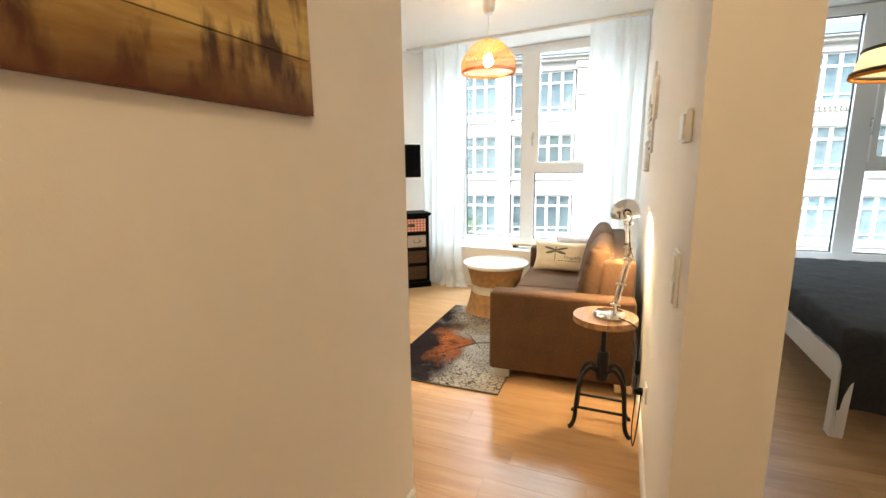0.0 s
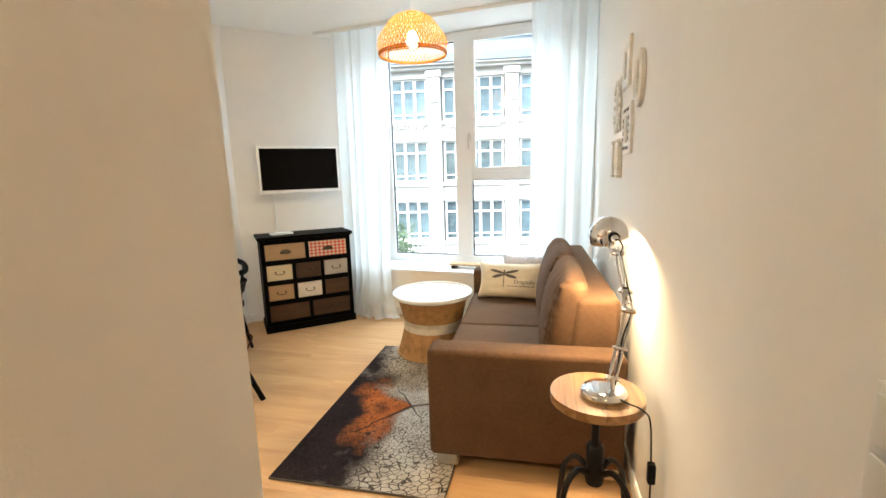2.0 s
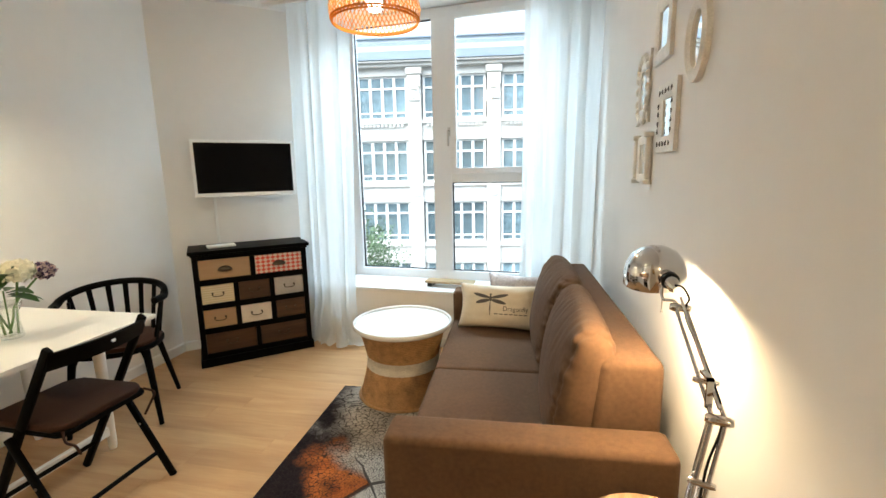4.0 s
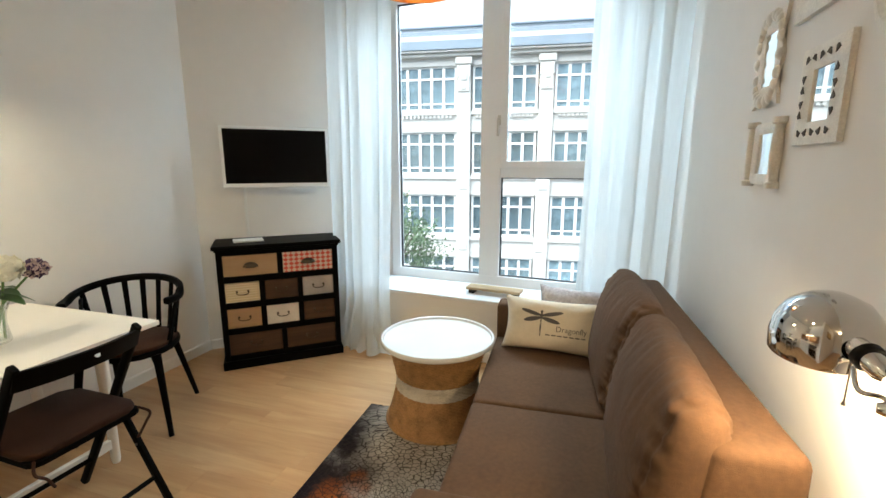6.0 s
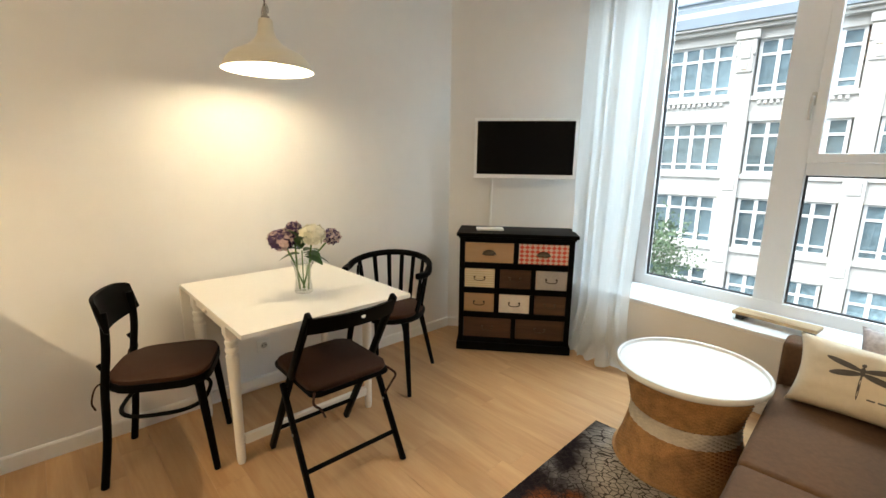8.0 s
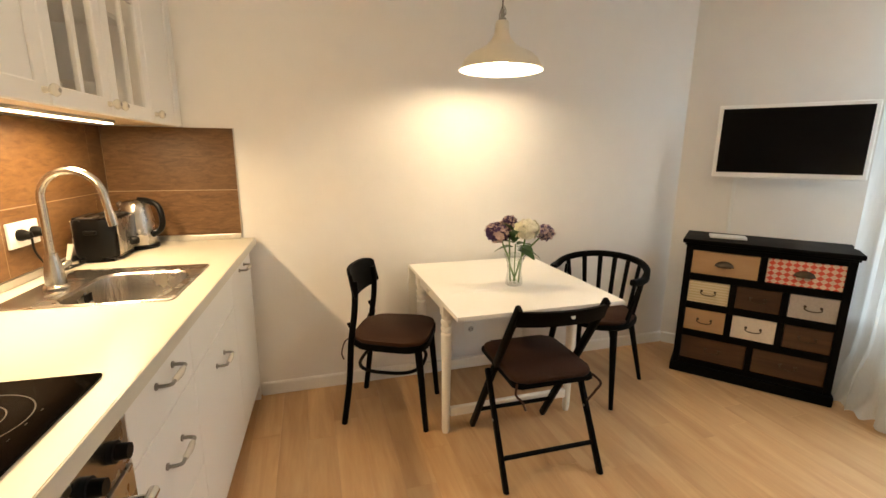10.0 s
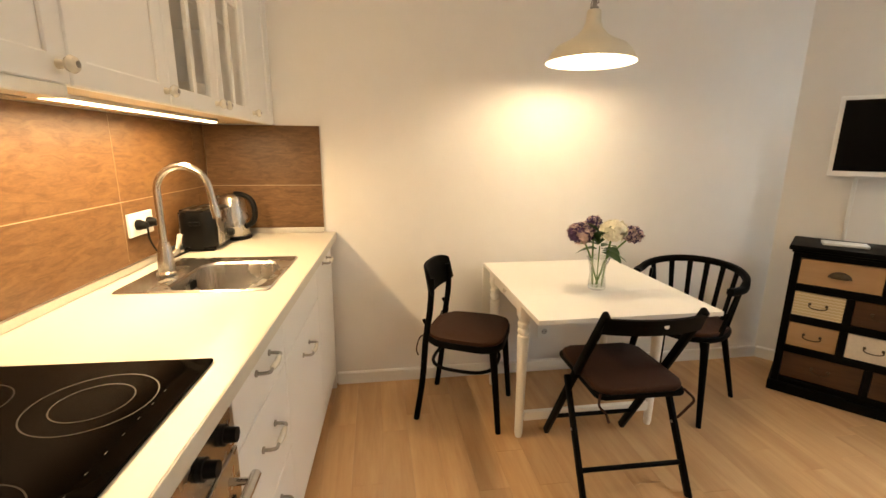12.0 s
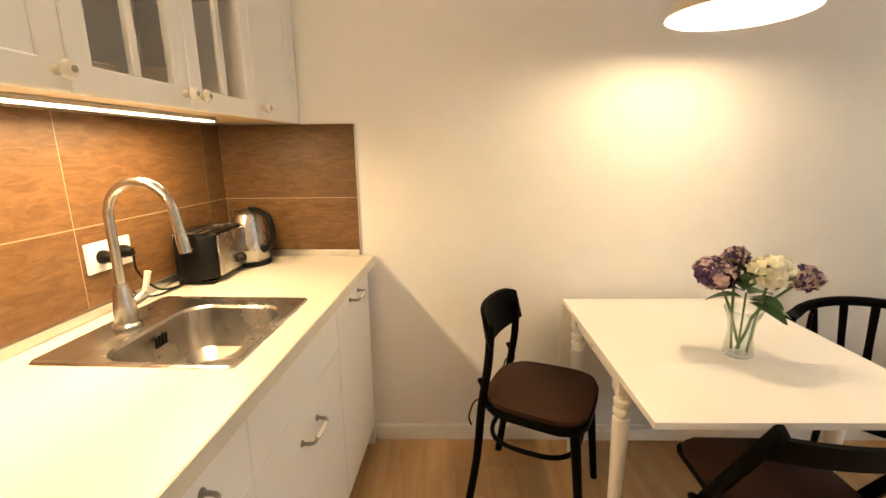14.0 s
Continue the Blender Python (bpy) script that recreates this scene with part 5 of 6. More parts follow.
part("cord", tube([(0, 0, 0.145), (0, 0, 0.45)], 0.003, 8), WHITEP, rp, "white cord", True)
part("ceiling_cup", lathe([(0.0, 0.445), (0.028, 0.448), (0.046, 0.470), (0.052, 0.51), (0.052, H - 2.105 - 0.0005), (0.0, H - 2.105 - 0.0005)], 28), ALU, rp, "grey ceiling cup", True)

# ---- dining corner ----
tb = thing("dining_table", pose(-1.80, 3.27, 0), "white drop-leaf dining table with turned legs", "table")
part("tabletop", box(-0.412, 0.1600, -0.385, 0.385, 0.707, 0.726, 0.0005, 1), TABLEW, tb)
part("leaf", box(0.1602, 0.452, -0.385, 0.385, 0.707, 0.726, 0.0005, 1), TABLEW, tb, "raised drop leaf")
part("leaf", box(-0.436, -0.417, -0.385, 0.385, 0.424, 0.716, 0.002, 2), TABLEW, tb, "drop leaf hanging by the wall")
turned = [(0.0, 0.0), (0.015, 0.0), (0.019, 0.02), (0.022, 0.30), (0.0265, 0.50), (0.027, 0.52), (0.021, 0.528), (0.0275, 0.54), (0.0275, 0.552), (0.022, 0.56), (0.0275, 0.572), (0.0275, 0.585), (0.021, 0.592), (0.026, 0.605), (0.026, 0.612), (0.0, 0.612)]
for lx, ly in ((0.125, -0.325), (0.115, 0.355), (-0.365, -0.325), (-0.365, 0.355)):
    bm = lathe(turned, 22, lx, ly)
    add_box(bm, lx - 0.027, lx + 0.027, ly - 0.027, ly + 0.027, 0.612, 0.706, 0.002)
    part("leg", bm, TABLEW, tb, "", True)
part("apron", box(-0.337, 0.097, -0.340, -0.320, 0.625, 0.706), TABLEW, tb)
part("apron", box(-0.337, 0.087, 0.350, 0.370, 0.625, 0.706), TABLEW, tb)
part("apron", box(0.110, 0.130, -0.297, 0.327, 0.625, 0.706), TABLEW, tb)
part("stretcher", box(0.110, 0.134, -0.303, 0.334, 0.085, 0.13, 0.003), TABLEW, tb)
part("stretcher", box(-0.377, -0.353, -0.303, 0.334, 0.085, 0.13, 0.003), TABLEW, tb)
part("leaf_support", box(0.131, 0.40, -0.02, 0.02, 0.675, 0.7065, 0.002), TABLEW, tb)
part("knob", tube([(-0.1, -0.340, 0.667), (-0.1, -0.347, 0.667), (-0.1, -0.353, 0.667), (-0.1, -0.363, 0.667), (-0.1, -0.367, 0.667)], [0.006, 0.006, 0.012, 0.011, 0.005], 14), TABLEW, tb, "small round knob", True)

# flowers in a vase
VX, VY, VZ = -1.695, 3.290, 0.7265
vase = thing("glass_vase", pose(VX, VY, VZ), "clear glass vase standing on the table", "vase")
vp = [(0.0, 0.0), (0.036, 0.0), (0.042, 0.006), (0.040, 0.03), (0.034, 0.07), (0.038, 0.11), (0.052, 0.15), (0.0515, 0.151), (0.0485, 0.150), (0.0345, 0.11), (0.0305, 0.07), (0.036, 0.03), (0.036, 0.014), (0.0, 0.012)]
gv = part("glass", lathe(vp, 40), CLEAR, vase, "", True, 60)
gv.visible_shadow = False


def petal_ball(r, count, seed, size):
    rnd = random.Random(seed)
    bm = bmesh.new()
    for _ in range(count):
        d = Vector((rnd.gauss(0, 1), rnd.gauss(0, 1), rnd.gauss(0, 1) + 0.25)).normalized()
        c = d * r * (0.78 + 0.26 * rnd.random())
        c.z *= 0.78
        t = d.orthogonal().normalized()
        t.rotate(Matrix.Rotation(rnd.random() * 6.28, 3, d))
        for k in range(4):
            a = t.copy()
            a.rotate(Matrix.Rotation(k * math.pi / 2 + rnd.uniform(-0.2, 0.2), 3, d))
            b = d.cross(a)
            s = size * rnd.uniform(0.75, 1.2)
            lift = d * s * rnd.uniform(0.05, 0.5)
            vs = [bm.verts.new(p) for p in (c, c + a * s * 0.5 + b * s * 0.48 + lift * 0.5, c + a * s + lift, c + a * s * 0.5 - b * s * 0.48 + lift * 0.5)]
            bm.faces.new(vs)
    return bm


def leaf_mesh(l, w):
    bm = bmesh.new()
    n = 7
    rows = []
    for i in range(n + 1):
        t = i / n
        hw = w * math.sin(math.pi * min(1, t * 0.94 + 0.03)) ** 0.8
        z = -0.35 * l * t * t
        rows.append([bm.verts.new((l * t, -hw, z + hw * 0.3)), bm.verts.new((l * t, 0, z)), bm.verts.new((l * t, hw, z + hw * 0.3))])
    for a, b in zip(rows, rows[1:]):
        bm.faces.new((a[0], a[1], b[1], b[0])), bm.faces.new((a[1], a[2], b[2], b[1]))
    return bm


def flower(head, r, material, extra, label, seed):
    t = thing("hydrangea", pose(VX, VY, VZ), label, "flower", "flowers in the vase")
    rnd = random.Random(seed)
    foot = Vector((rnd.uniform(-0.018, 0.018), rnd.uniform(-0.018, 0.018), 0.016))
    hv = Vector(head)
    rim = foot.lerp(hv, 0.58)
    k = min(1, 0.036 / max(0.001, rim.xy.length))
    rim.x, rim.y, rim.z = rim.x * k, rim.y * k, 0.145
    part("stem", tube(smooth_path([foot, foot.lerp(rim, 0.5) + Vector((0.004, -0.003, 0)), rim, hv]), 0.0042, 8), STEM, t, "", True)
    part("flower_head", petal_ball(r, 130, seed, 0.020), material, t).matrix_local = Matrix.Translation(hv)
    if extra:
        part("pale_petals", petal_ball(r * 1.03, 58, seed + 50, 0.021), extra, t, "dusky pale petals").matrix_local = Matrix.Translation(hv)
    return t


flower((-0.02, -0.084, 0.258), 0.053, PURPLE, PINKP, "purple hydrangea head with dusky pale petals", 1)
flower((0.05, 0.030, 0.278), 0.053, WHITEPETAL, None, "creamy white hydrangea flower head", 2)
flower((0.045, 0.128, 0.258), 0.034, PURPLE, PINKP, "small purple hydrangea flower head", 3)
flower((-0.05, -0.012, 0.298), 0.026, PURPLE, PINKP, "small dark hydrangea flower head", 4)
leaves = thing("leaf_spray", pose(VX, VY, VZ + 0.14), "green hydrangea leaves above the vase", "leaves")
part("stalk", tube([(0.0, 0.0, -0.12), (0.0, 0.0, 0.06)], 0.003, 6), STEM, leaves)
for i, (a, z, l, up) in enumerate(((-80, 0.12, 0.075, 25), (-30, 0.14, 0.085, 55), (75, 0.07, 0.10, -5), (110, 0.10, 0.08, 10), (20, 0.09, 0.08, 15), (170, 0.12, 0.08, 30), (-130, 0.08, 0.08, 0), (60, 0.20, 0.075, 62), (-95, 0.22, 0.07, 50), (-15, 0.19, 0.08, 40), (15, 0.06, 0.10, 8))):
    part("leaf", leaf_mesh(l * 1.15, 0.030), LEAF, leaves, "", True, 80).matrix_local = pose(0.012 * math.cos(radians(a)), 0.012 * math.sin(radians(a)), z * 0.55, 0, -up, a)

# enamel pendant over the table
ep = thing("pendant_lamp", pose(-1.83, 3.242, 1.722), "cream enamel pendant lamp, switched on", "lamp")
out = [(0.193, 0.0), (0.195, 0.003), (0.187, 0.014), (0.170, 0.045), (0.145, 0.070), (0.105, 0.088), (0.066, 0.112), (0.042, 0.140), (0.033, 0.165), (0.030, 0.205), (0.026, 0.212), (0.0, 0.213)]
part("shade", lathe(out, 56), CREAM, ep, "cream enamel", True, 50)
inn = [(0.1925, 0.0005), (0.184, 0.013), (0.167, 0.042), (0.142, 0.067), (0.102, 0.085), (0.063, 0.109), (0.039, 0.137), (0.0, 0.150)]
part("shade_lining", lathe(inn, 56), SHADEIN, ep, "white enamel inside", True, 50)
part("bulb", lathe([(0.0, 0.012), (0.03, 0.022), (0.045, 0.055), (0.036, 0.09), (0.018, 0.125), (0.0, 0.13)], 24), BULB, ep, "lit bulb", True)
part("collar", lathe([(0.0, 0.213), (0.016, 0.213), (0.018, 0.222), (0.010, 0.228), (0.009, 0.262), (0.0, 0.264)], 20), PEWTER, ep, "dark metal collar", True)
bm = tube([(-0.038, 0, 0.232), (0.038, 0, 0.232)], 0.0028, 8)
add_tube(bm, smooth_path([(-0.033, 0, 0.232), (-0.033, 0, 0.25), (0.0, 0, 0.275), (0.033, 0, 0.25), (0.033, 0, 0.232)]), 0.0022, 8)
part("bail", bm, PEWTER, ep, "dark metal bail", True)
part("cord", tube([(0, 0, 0.26), (0, 0, H - 1.722 - 0.03)], 0.0032, 8), DARKBROWN, ep, "dark cord", True)
part("ceiling_cup", lathe([(0.0, H - 1.722 - 0.035), (0.04, H - 1.722 - 0.03), (0.048, H - 1.722 - 0.0005), (0.0, H - 1.722 - 0.0005)], 24), CREAM, ep, "", True)

# bistro chair
bc = thing("bistro_chair", pose(-1.952, 2.752, 0, 0, 0, -24.9), "black bentwood chair with brown seat pad", "chair", "chairs round the table")
seat_out = [(0.20 * math.copysign(abs(math.cos(a)) ** 0.5, math.cos(a)) * (1 + 0.10 * math.sin(a)), 0.198 * math.copysign(abs(math.sin(a)) ** 0.5, math.sin(a))) for a in (2 * math.pi * i / 40 for i in range(40))]
part("seat", prism(seat_out, 0.415, 0.447, 0.006), BLACKWOOD, bc, "", True)
part("seat_pad", prism([(x * 0.97, y * 0.97) for x, y in seat_out], 0.4475, 0.464, 0.007), SEATPAD, bc, "brown fabric seat pad", True, 60)
for s in (-1, 1):
    pts = smooth_path([(s * 0.178, -0.225, 0.0), (s * 0.168, -0.195, 0.22), (s * 0.165, -0.180, 0.43), (s * 0.162, -0.160, 0.58), (s * 0.155, -0.155, 0.68), (s * 0.150, -0.158, 0.745)])
    part("back_leg", tube(pts, 0.0155, 10), BLACKWOOD, bc, "", True)
    part("front_leg", tube([(s * 0.178, 0.195, 0.0), (s * 0.172, 0.172, 0.25), (s * 0.168, 0.155, 0.42)], [0.0135, 0.016, 0.0185], 12), BLACKWOOD, bc, "", True)
    part("brace", tube(smooth_path([(s * 0.172, -0.185, 0.43), (s * 0.168, -0.165, 0.485), (s * 0.166, -0.19, 0.54)]), 0.009, 8), BLACKWOOD, bc, "", True)
    part("pad_tie", tube(smooth_path([(s * 0.16, -0.17, 0.462), (s * 0.185, -0.20, 0.455), (s * 0.20, -0.215, 0.40), (s * 0.19, -0.21, 0.36)]), 0.0035, 6), SEATPAD, bc, "brown pad tie", True)
ringp = [(0.163 * math.copysign(abs(math.cos(a)) ** 0.7, math.cos(a)), 0.165 * math.copysign(abs(math.sin(a)) ** 0.7, math.sin(a)) - 0.01, 0.29) for a in (2 * math.pi * i / 36 for i in range(36))]
part("foot_ring", tube(ringp, 0.009, 8, True), BLACKWOOD, bc, "bent wood ring", True)
bm = bmesh.new()
cols = []
for i in range(15):
    t = i / 14
    a = radians(-70 + 140 * t)
    x, y = 0.196 * math.sin(a) * 0.95, -0.190 + 0.07 * (1 - math.cos(a))
    edge = 1 - abs(2 * t - 1) ** 4
    hh = 0.075 * (0.72 + 0.28 * edge)
    cz = 0.722
    cols.append([bm.verts.new((x + dx, y + dy, cz + dz - 0.0)) for dx, dy, dz in ((0, 0.011, -hh), (0, -0.006, -hh), (0, -0.032, hh), (0, -0.016, hh))])
for a, b in zip(cols, cols[1:]):
    for k in range(4):
        bm.faces.new((a[k], a[(k + 1) % 4], b[(k + 1) % 4], b[k]))
bm.faces.new(cols[0]), bm.faces.new(cols[-1][::-1])
part("backrest", bm, BLACKWOOD, bc, "curved plywood backrest", True, 50)

# folding chair
fc = thing("folding_chair", pose(-1.436, 3.283, 0, 0, 0, 89), "black wooden folding chair with brown seat pad", "chair", "chairs round the table")


def bar(p, q, w, t):
    """A flat wooden bar: w across x, t deep."""
    p, q = Vector(p), Vector(q)
    d = (q - p).normalized()
    n = Vector((1, 0, 0)).cross(d).normalized()
    bm = bmesh.new()
    vs = [bm.verts.new(e + Vector((sx * w / 2, 0, 0)) + n * (sn * t / 2)) for e in (p, q) for sx, sn in ((-1, -1), (1, -1), (1, 1), (-1, 1))]
    for f in ((0, 1, 2, 3), (7, 6, 5, 4), (0, 4, 5, 1), (1, 5, 6, 2), (2, 6, 7, 3), (3, 7, 4, 0)):
        bm.faces.new([vs[i] for i in f])
    bmesh.ops.bevel(bm, geom=list(bm.edges), offset=min(w, t) * 0.28, segments=2, affect="EDGES", profile=0.5)
    return bm


for s in (-1, 1):
    part("long_post", bar((s * 0.196, 0.255, 0.0), (s * 0.196, -0.02, 0.47), 0.022, 0.034), BLACKWOOD, fc, "", True)
    part("back_post", bar((s * 0.196, -0.015, 0.462), (s * 0.190, -0.205, 0.785), 0.022, 0.034), BLACKWOOD, fc, "", True)
    part("short_leg", bar((s * 0.2185, -0.225, 0.0), (s * 0.2185, 0.02, 0.435), 0.020, 0.032), BLACKWOOD, fc, "", True)
    part("bolt", tube([(s * 0.206, -0.085, 0.25 + 0.0), (s * 0.232, -0.085, 0.25)], 0.006, 10), PEWTER, fc, "metal pivot bolt", True)
    part("pad_tie", tube(smooth_path([(s * 0.17, -0.175, 0.455), (s * 0.19, -0.21, 0.43), (s * 0.165, -0.215, 0.40), (s * 0.14, -0.20, 0.35)]), 0.005, 6), SEATPAD, fc, "brown pad tie", True)
part("front_rung", tube([(-0.19, 0.175, 0.135), (0.19, 0.175, 0.135)], 0.010, 10), BLACKWOOD, fc, "", True)
part("rear_rung", tube([(-0.21, -0.16, 0.115), (0.21, -0.16, 0.115)], 0.010, 10), BLACKWOOD, fc, "", True)
part("seat", prism(rounded(-0.182, 0.182, -0.185, 0.215, 0.03), 0.432, 0.450, 0.004), BLACKWOOD, fc, "", True)
part("seat_pad", prism(rounded(-0.180, 0.180, -0.18, 0.205, 0.05), 0.4505, 0.474, 0.009), SEATPAD, fc, "brown fabric seat pad", True, 60)
for z0, hh in ((0.735, 0.068),):
    bm = bmesh.new()
    cols = []
    for i in range(13):
        t = -1 + 2 * i / 12
        y = -0.19 - 0.035 * (1 - t * t) - 0.0
        cols.append([bm.verts.new((t * 0.196, y + dy, z0 + dz)) for dy, dz in ((0.020, -hh / 2), (0.004, -hh / 2), (-0.022, hh / 2), (-0.006, hh / 2))])
    for a, b in zip(cols, cols[1:]):
        for k in range(4):
            bm.faces.new((a[k], a[(k + 1) % 4], b[(k + 1) % 4], b[k]))
    bm.faces.new(cols[0]), bm.faces.new(cols[-1][::-1])
    part("backrest", bm, BLACKWOOD, fc, "curved back rail", True, 50)
part("finger_hole", lathe([(0.0, 0.0), (0.009, 0.0), (0.009, 0.003), (0.0, 0.003)], 14), LACQUER, fc, "pale grip hole").matrix_local = pose(0.02, -0.236, 0.742, 68)

# armchair with a bent rail
ac = thing("armchair", pose(-1.900, 3.925, 0, 0, 0, -150), "black wooden armchair with spindle back and seat pad", "chair", "chairs round the table")
so = [(0.215 * math.copysign(abs(math.cos(a)) ** 0.8, math.cos(a)), 0.20 * math.copysign(abs(math.sin(a)) ** 0.7, math.sin(a))) for a in (2 * math.pi * i / 40 for i in range(40))]
part("seat", prism(so, 0.420, 0.446, 0.007), BLACKWOOD, ac, "", True)
part("seat_pad", prism([(x * 0.95, y * 0.95) for x, y in so], 0.4465, 0.468, 0.009), SEATPAD, ac, "brown fabric seat pad", True, 60)
for s in (-1, 1):
    part("front_leg", tube([(s * 0.215, 0.20, 0.0), (s * 0.175, 0.15, 0.38), (s * 0.165, 0.14, 0.425)], [0.012, 0.019, 0.024], 12), BLACKWOOD, ac, "", True)
    part("back_leg", tube([(s * 0.205, -0.25, 0.0), (s * 0.155, -0.14, 0.40), (s * 0.15, -0.13, 0.425)], [0.012, 0.017, 0.022], 12), BLACKWOOD, ac, "", True)
railp = []
for i in range(37):
    a = radians(-25 + 230 * i / 36)
    x, y = 0.255 * math.cos(a), -0.235 * math.sin(a) + 0.01
    railp.append((x, y, 0.695 + 0.06 * max(0, math.sin(a)) ** 0.7))
bm = bmesh.new()
secs = []
for i, p in enumerate(railp):
    a, b = Vector(railp[max(0, i - 1)]), Vector(railp[min(36, i + 1)])
    d = (b - a).normalized()
    o = Vector((d.y, -d.x, 0)).normalized()
    w = 0.016 if 5 < i < 31 else 0.019
    secs.append([bm.verts.new(Vector(p) + o * (w * cx) + Vector((0, 0, 0.017 * cz))) for cx, cz in ((-1, -0.6), (-0.6, -1), (0.6, -1), (1, -0.6), (1, 0.6), (0.6, 1), (-0.6, 1), (-1, 0.6))])
for a, b in zip(secs, secs[1:]):
    for k in range(8):
        bm.faces.new((a[k], a[(k + 1) % 8], b[(k + 1) % 8], b[k]))
bm.faces.new(secs[0]), bm.faces.new(secs[-1][::-1])
part("arm_rail", bm, BLACKWOOD, ac, "bent wood arm and back rail", True, 50)
def slat(p, q, w, t):
    """A flat upright slat from p to q, its broad side facing the middle of the seat."""
    p, q = Vector(p), Vector(q)
    out_ = Vector((p.x, p.y, 0)).normalized()
    tan = Vector((-out_.y, out_.x, 0))
    sec = [(1, 0.45), (0.8, 1), (-0.8, 1), (-1, 0.45), (-1, -0.45), (-0.8, -1), (0.8, -1), (1, -0.45)]
    bm = loft([[e + tan * (w * k / 2 * a_) + out_ * (t / 2 * b_) for a_, b_ in sec] for e, k in ((p, 1.15), (p.lerp(q, 0.5), 0.95), (q, 1.1))])
    bm.faces.new([v for v in list(bm.verts)[:8]][::-1])
    return bm


for a in (22, 48, 70, 90, 110, 132, 158):
    ca, sa = math.cos(radians(a)), math.sin(radians(a))
    top = (0.250 * ca, -0.231 * sa + 0.01, 0.688 + 0.06 * max(0, sa) ** 0.7)
    part("slat", slat((0.200 * ca, -0.185 * sa, 0.436), top, 0.026, 0.013), BLACKWOOD, ac, "", True, 50)
for sx in (-1, 1):
    part("arm_support", slat((sx * 0.196, 0.055, 0.436), (sx * 0.228, -0.055, 0.690), 0.030, 0.014), BLACKWOOD, ac, "", True, 50)

# ---- television corner ----
TM = Matrix.Translation(TV0) @ Matrix(((TVD.x, TVN.x, 0, 0), (TVD.y, TVN.y, 0, 0), (0, 0, 1, 0), (0, 0, 0, 1)))
tv = thing("television", TM @ pose(0.56, 0, 1.43), "flat television with white frame on a wall bracket", "television")
part("case", box(-0.365, 0.365, -0.160, -0.125, -0.212, 0.214, 0.006), mat("white_gloss_frame", (0.92, 0.92, 0.91), 0.2, var=0.01, scale=8), tv)
part("screen", box(-0.343, 0.343, -0.1625, -0.1605, -0.182, 0.192, 0.001), TVBLACK, tv, "dark glossy screen")
part("bracket", boxes([(-0.10, 0.10, -0.124, -0.10, -0.10, 0.10), (-0.03, 0.03, -0.10, -0.02, -0.03, 0.03), (-0.06, 0.06, -0.02, -0.001, -0.12, 0.12)], 0.003), BLACKP, tv, "black wall bracket")
duct = thing("cable_duct", TM @ pose(0, 0, 0), "white cable duct from television to chest", "duct")
part("cover", box(0.315, 0.335, -0.013, -0.0005, 0.78, 1.40, 0.003), WHITEP, duct)
duct = thing("cable_duct", TM @ pose(0, 0, 0), "white cable duct beside the curtain", "duct")
part("cover", box(1.0, 1.02, -0.013, -0.0005, 0.076, H - 0.03, 0.003), WHITEP, duct)

ch = thing("chest_of_drawers", TM @ pose(0.13, -0.445, 0), "black chest with ten mixed patchwork drawers", "chest")
W, D = 0.78, 0.33
part("top", box(-0.022, W + 0.022, -0.028, D + 0.005, 0.832, 0.858, 0.006), BLACKWOOD, ch)
part("cornice", box(-0.008, W + 0.008, -0.012, D, 0.818, 0.8315, 0.004), BLACKWOOD, ch)
part("plinth", box(-0.012, W + 0.012, -0.016, D, 0.0, 0.06, 0.005), BLACKWOOD, ch)
part("carcass", boxes([(0, 0.035, 0, D, 0.0605, 0.8175), (W - 0.035, W, 0, D, 0.0605, 0.8175), (0.035, W - 0.035, D - 0.012, D, 0.0605, 0.8175)], 0.002), BLACKWOOD, ch)
rowz = [(0.645, 0.790), (0.465, 0.605), (0.285, 0.425), (0.095, 0.245)]
rails = [(0.035, W - 0.035, 0.0, 0.03, z1, z2) for z1, z2 in ((0.0605, 0.095), (0.245, 0.285), (0.425, 0.465), (0.605, 0.645), (0.790, 0.8175))]
part("rail", boxes(rails, 0.002), BLACKWOOD, ch)


def bail_pull(parent, x, z, w=0.07):
    bm = bmesh.new()
    for s in (-1, 1):
        add_tube(bm, [(x + s * w / 2, 0.0, z + 0.008), (x + s * w / 2, -0.008, z + 0.008)], 0.007, 10)
    add_tube(bm, smooth_path([(x - w / 2, -0.008, z + 0.008), (x - w / 2 - 0.002, -0.014, z - 0.004), (x - w / 4, -0.018, z - 0.012), (x + w / 4, -0.018, z - 0.012), (x + w / 2 + 0.002, -0.014, z - 0.004), (x + w / 2, -0.008, z + 0.008)]), 0.003, 8)
    part("pull", bm, ANTIQUE, parent, "antique brass bail pull", True)


def cup_pull(parent, x, z, w=0.098):
    bm = bmesh.new()
    rows = []
    for i in range(9):
        a = math.pi * i / 8
        row = []
        for j in range(6):
            b = math.pi / 2 * j / 5
            row.append(bm.verts.new((x - w / 2 * math.cos(a) * (0.75 + 0.25 * math.cos(b)), -0.001 - 0.026 * math.sin(b) * math.sin(a) ** 0.5, z - 0.014 + 0.036 * math.sin(a) * math.cos(b))))
        rows.append(row)
    for p, q in zip(rows, rows[1:]):
        for j in range(5):
            bm.faces.new((p[j], p[j + 1], q[j + 1], q[j]))
    part("pull", bm, ANTIQUE, parent, "dark cup pull", True)


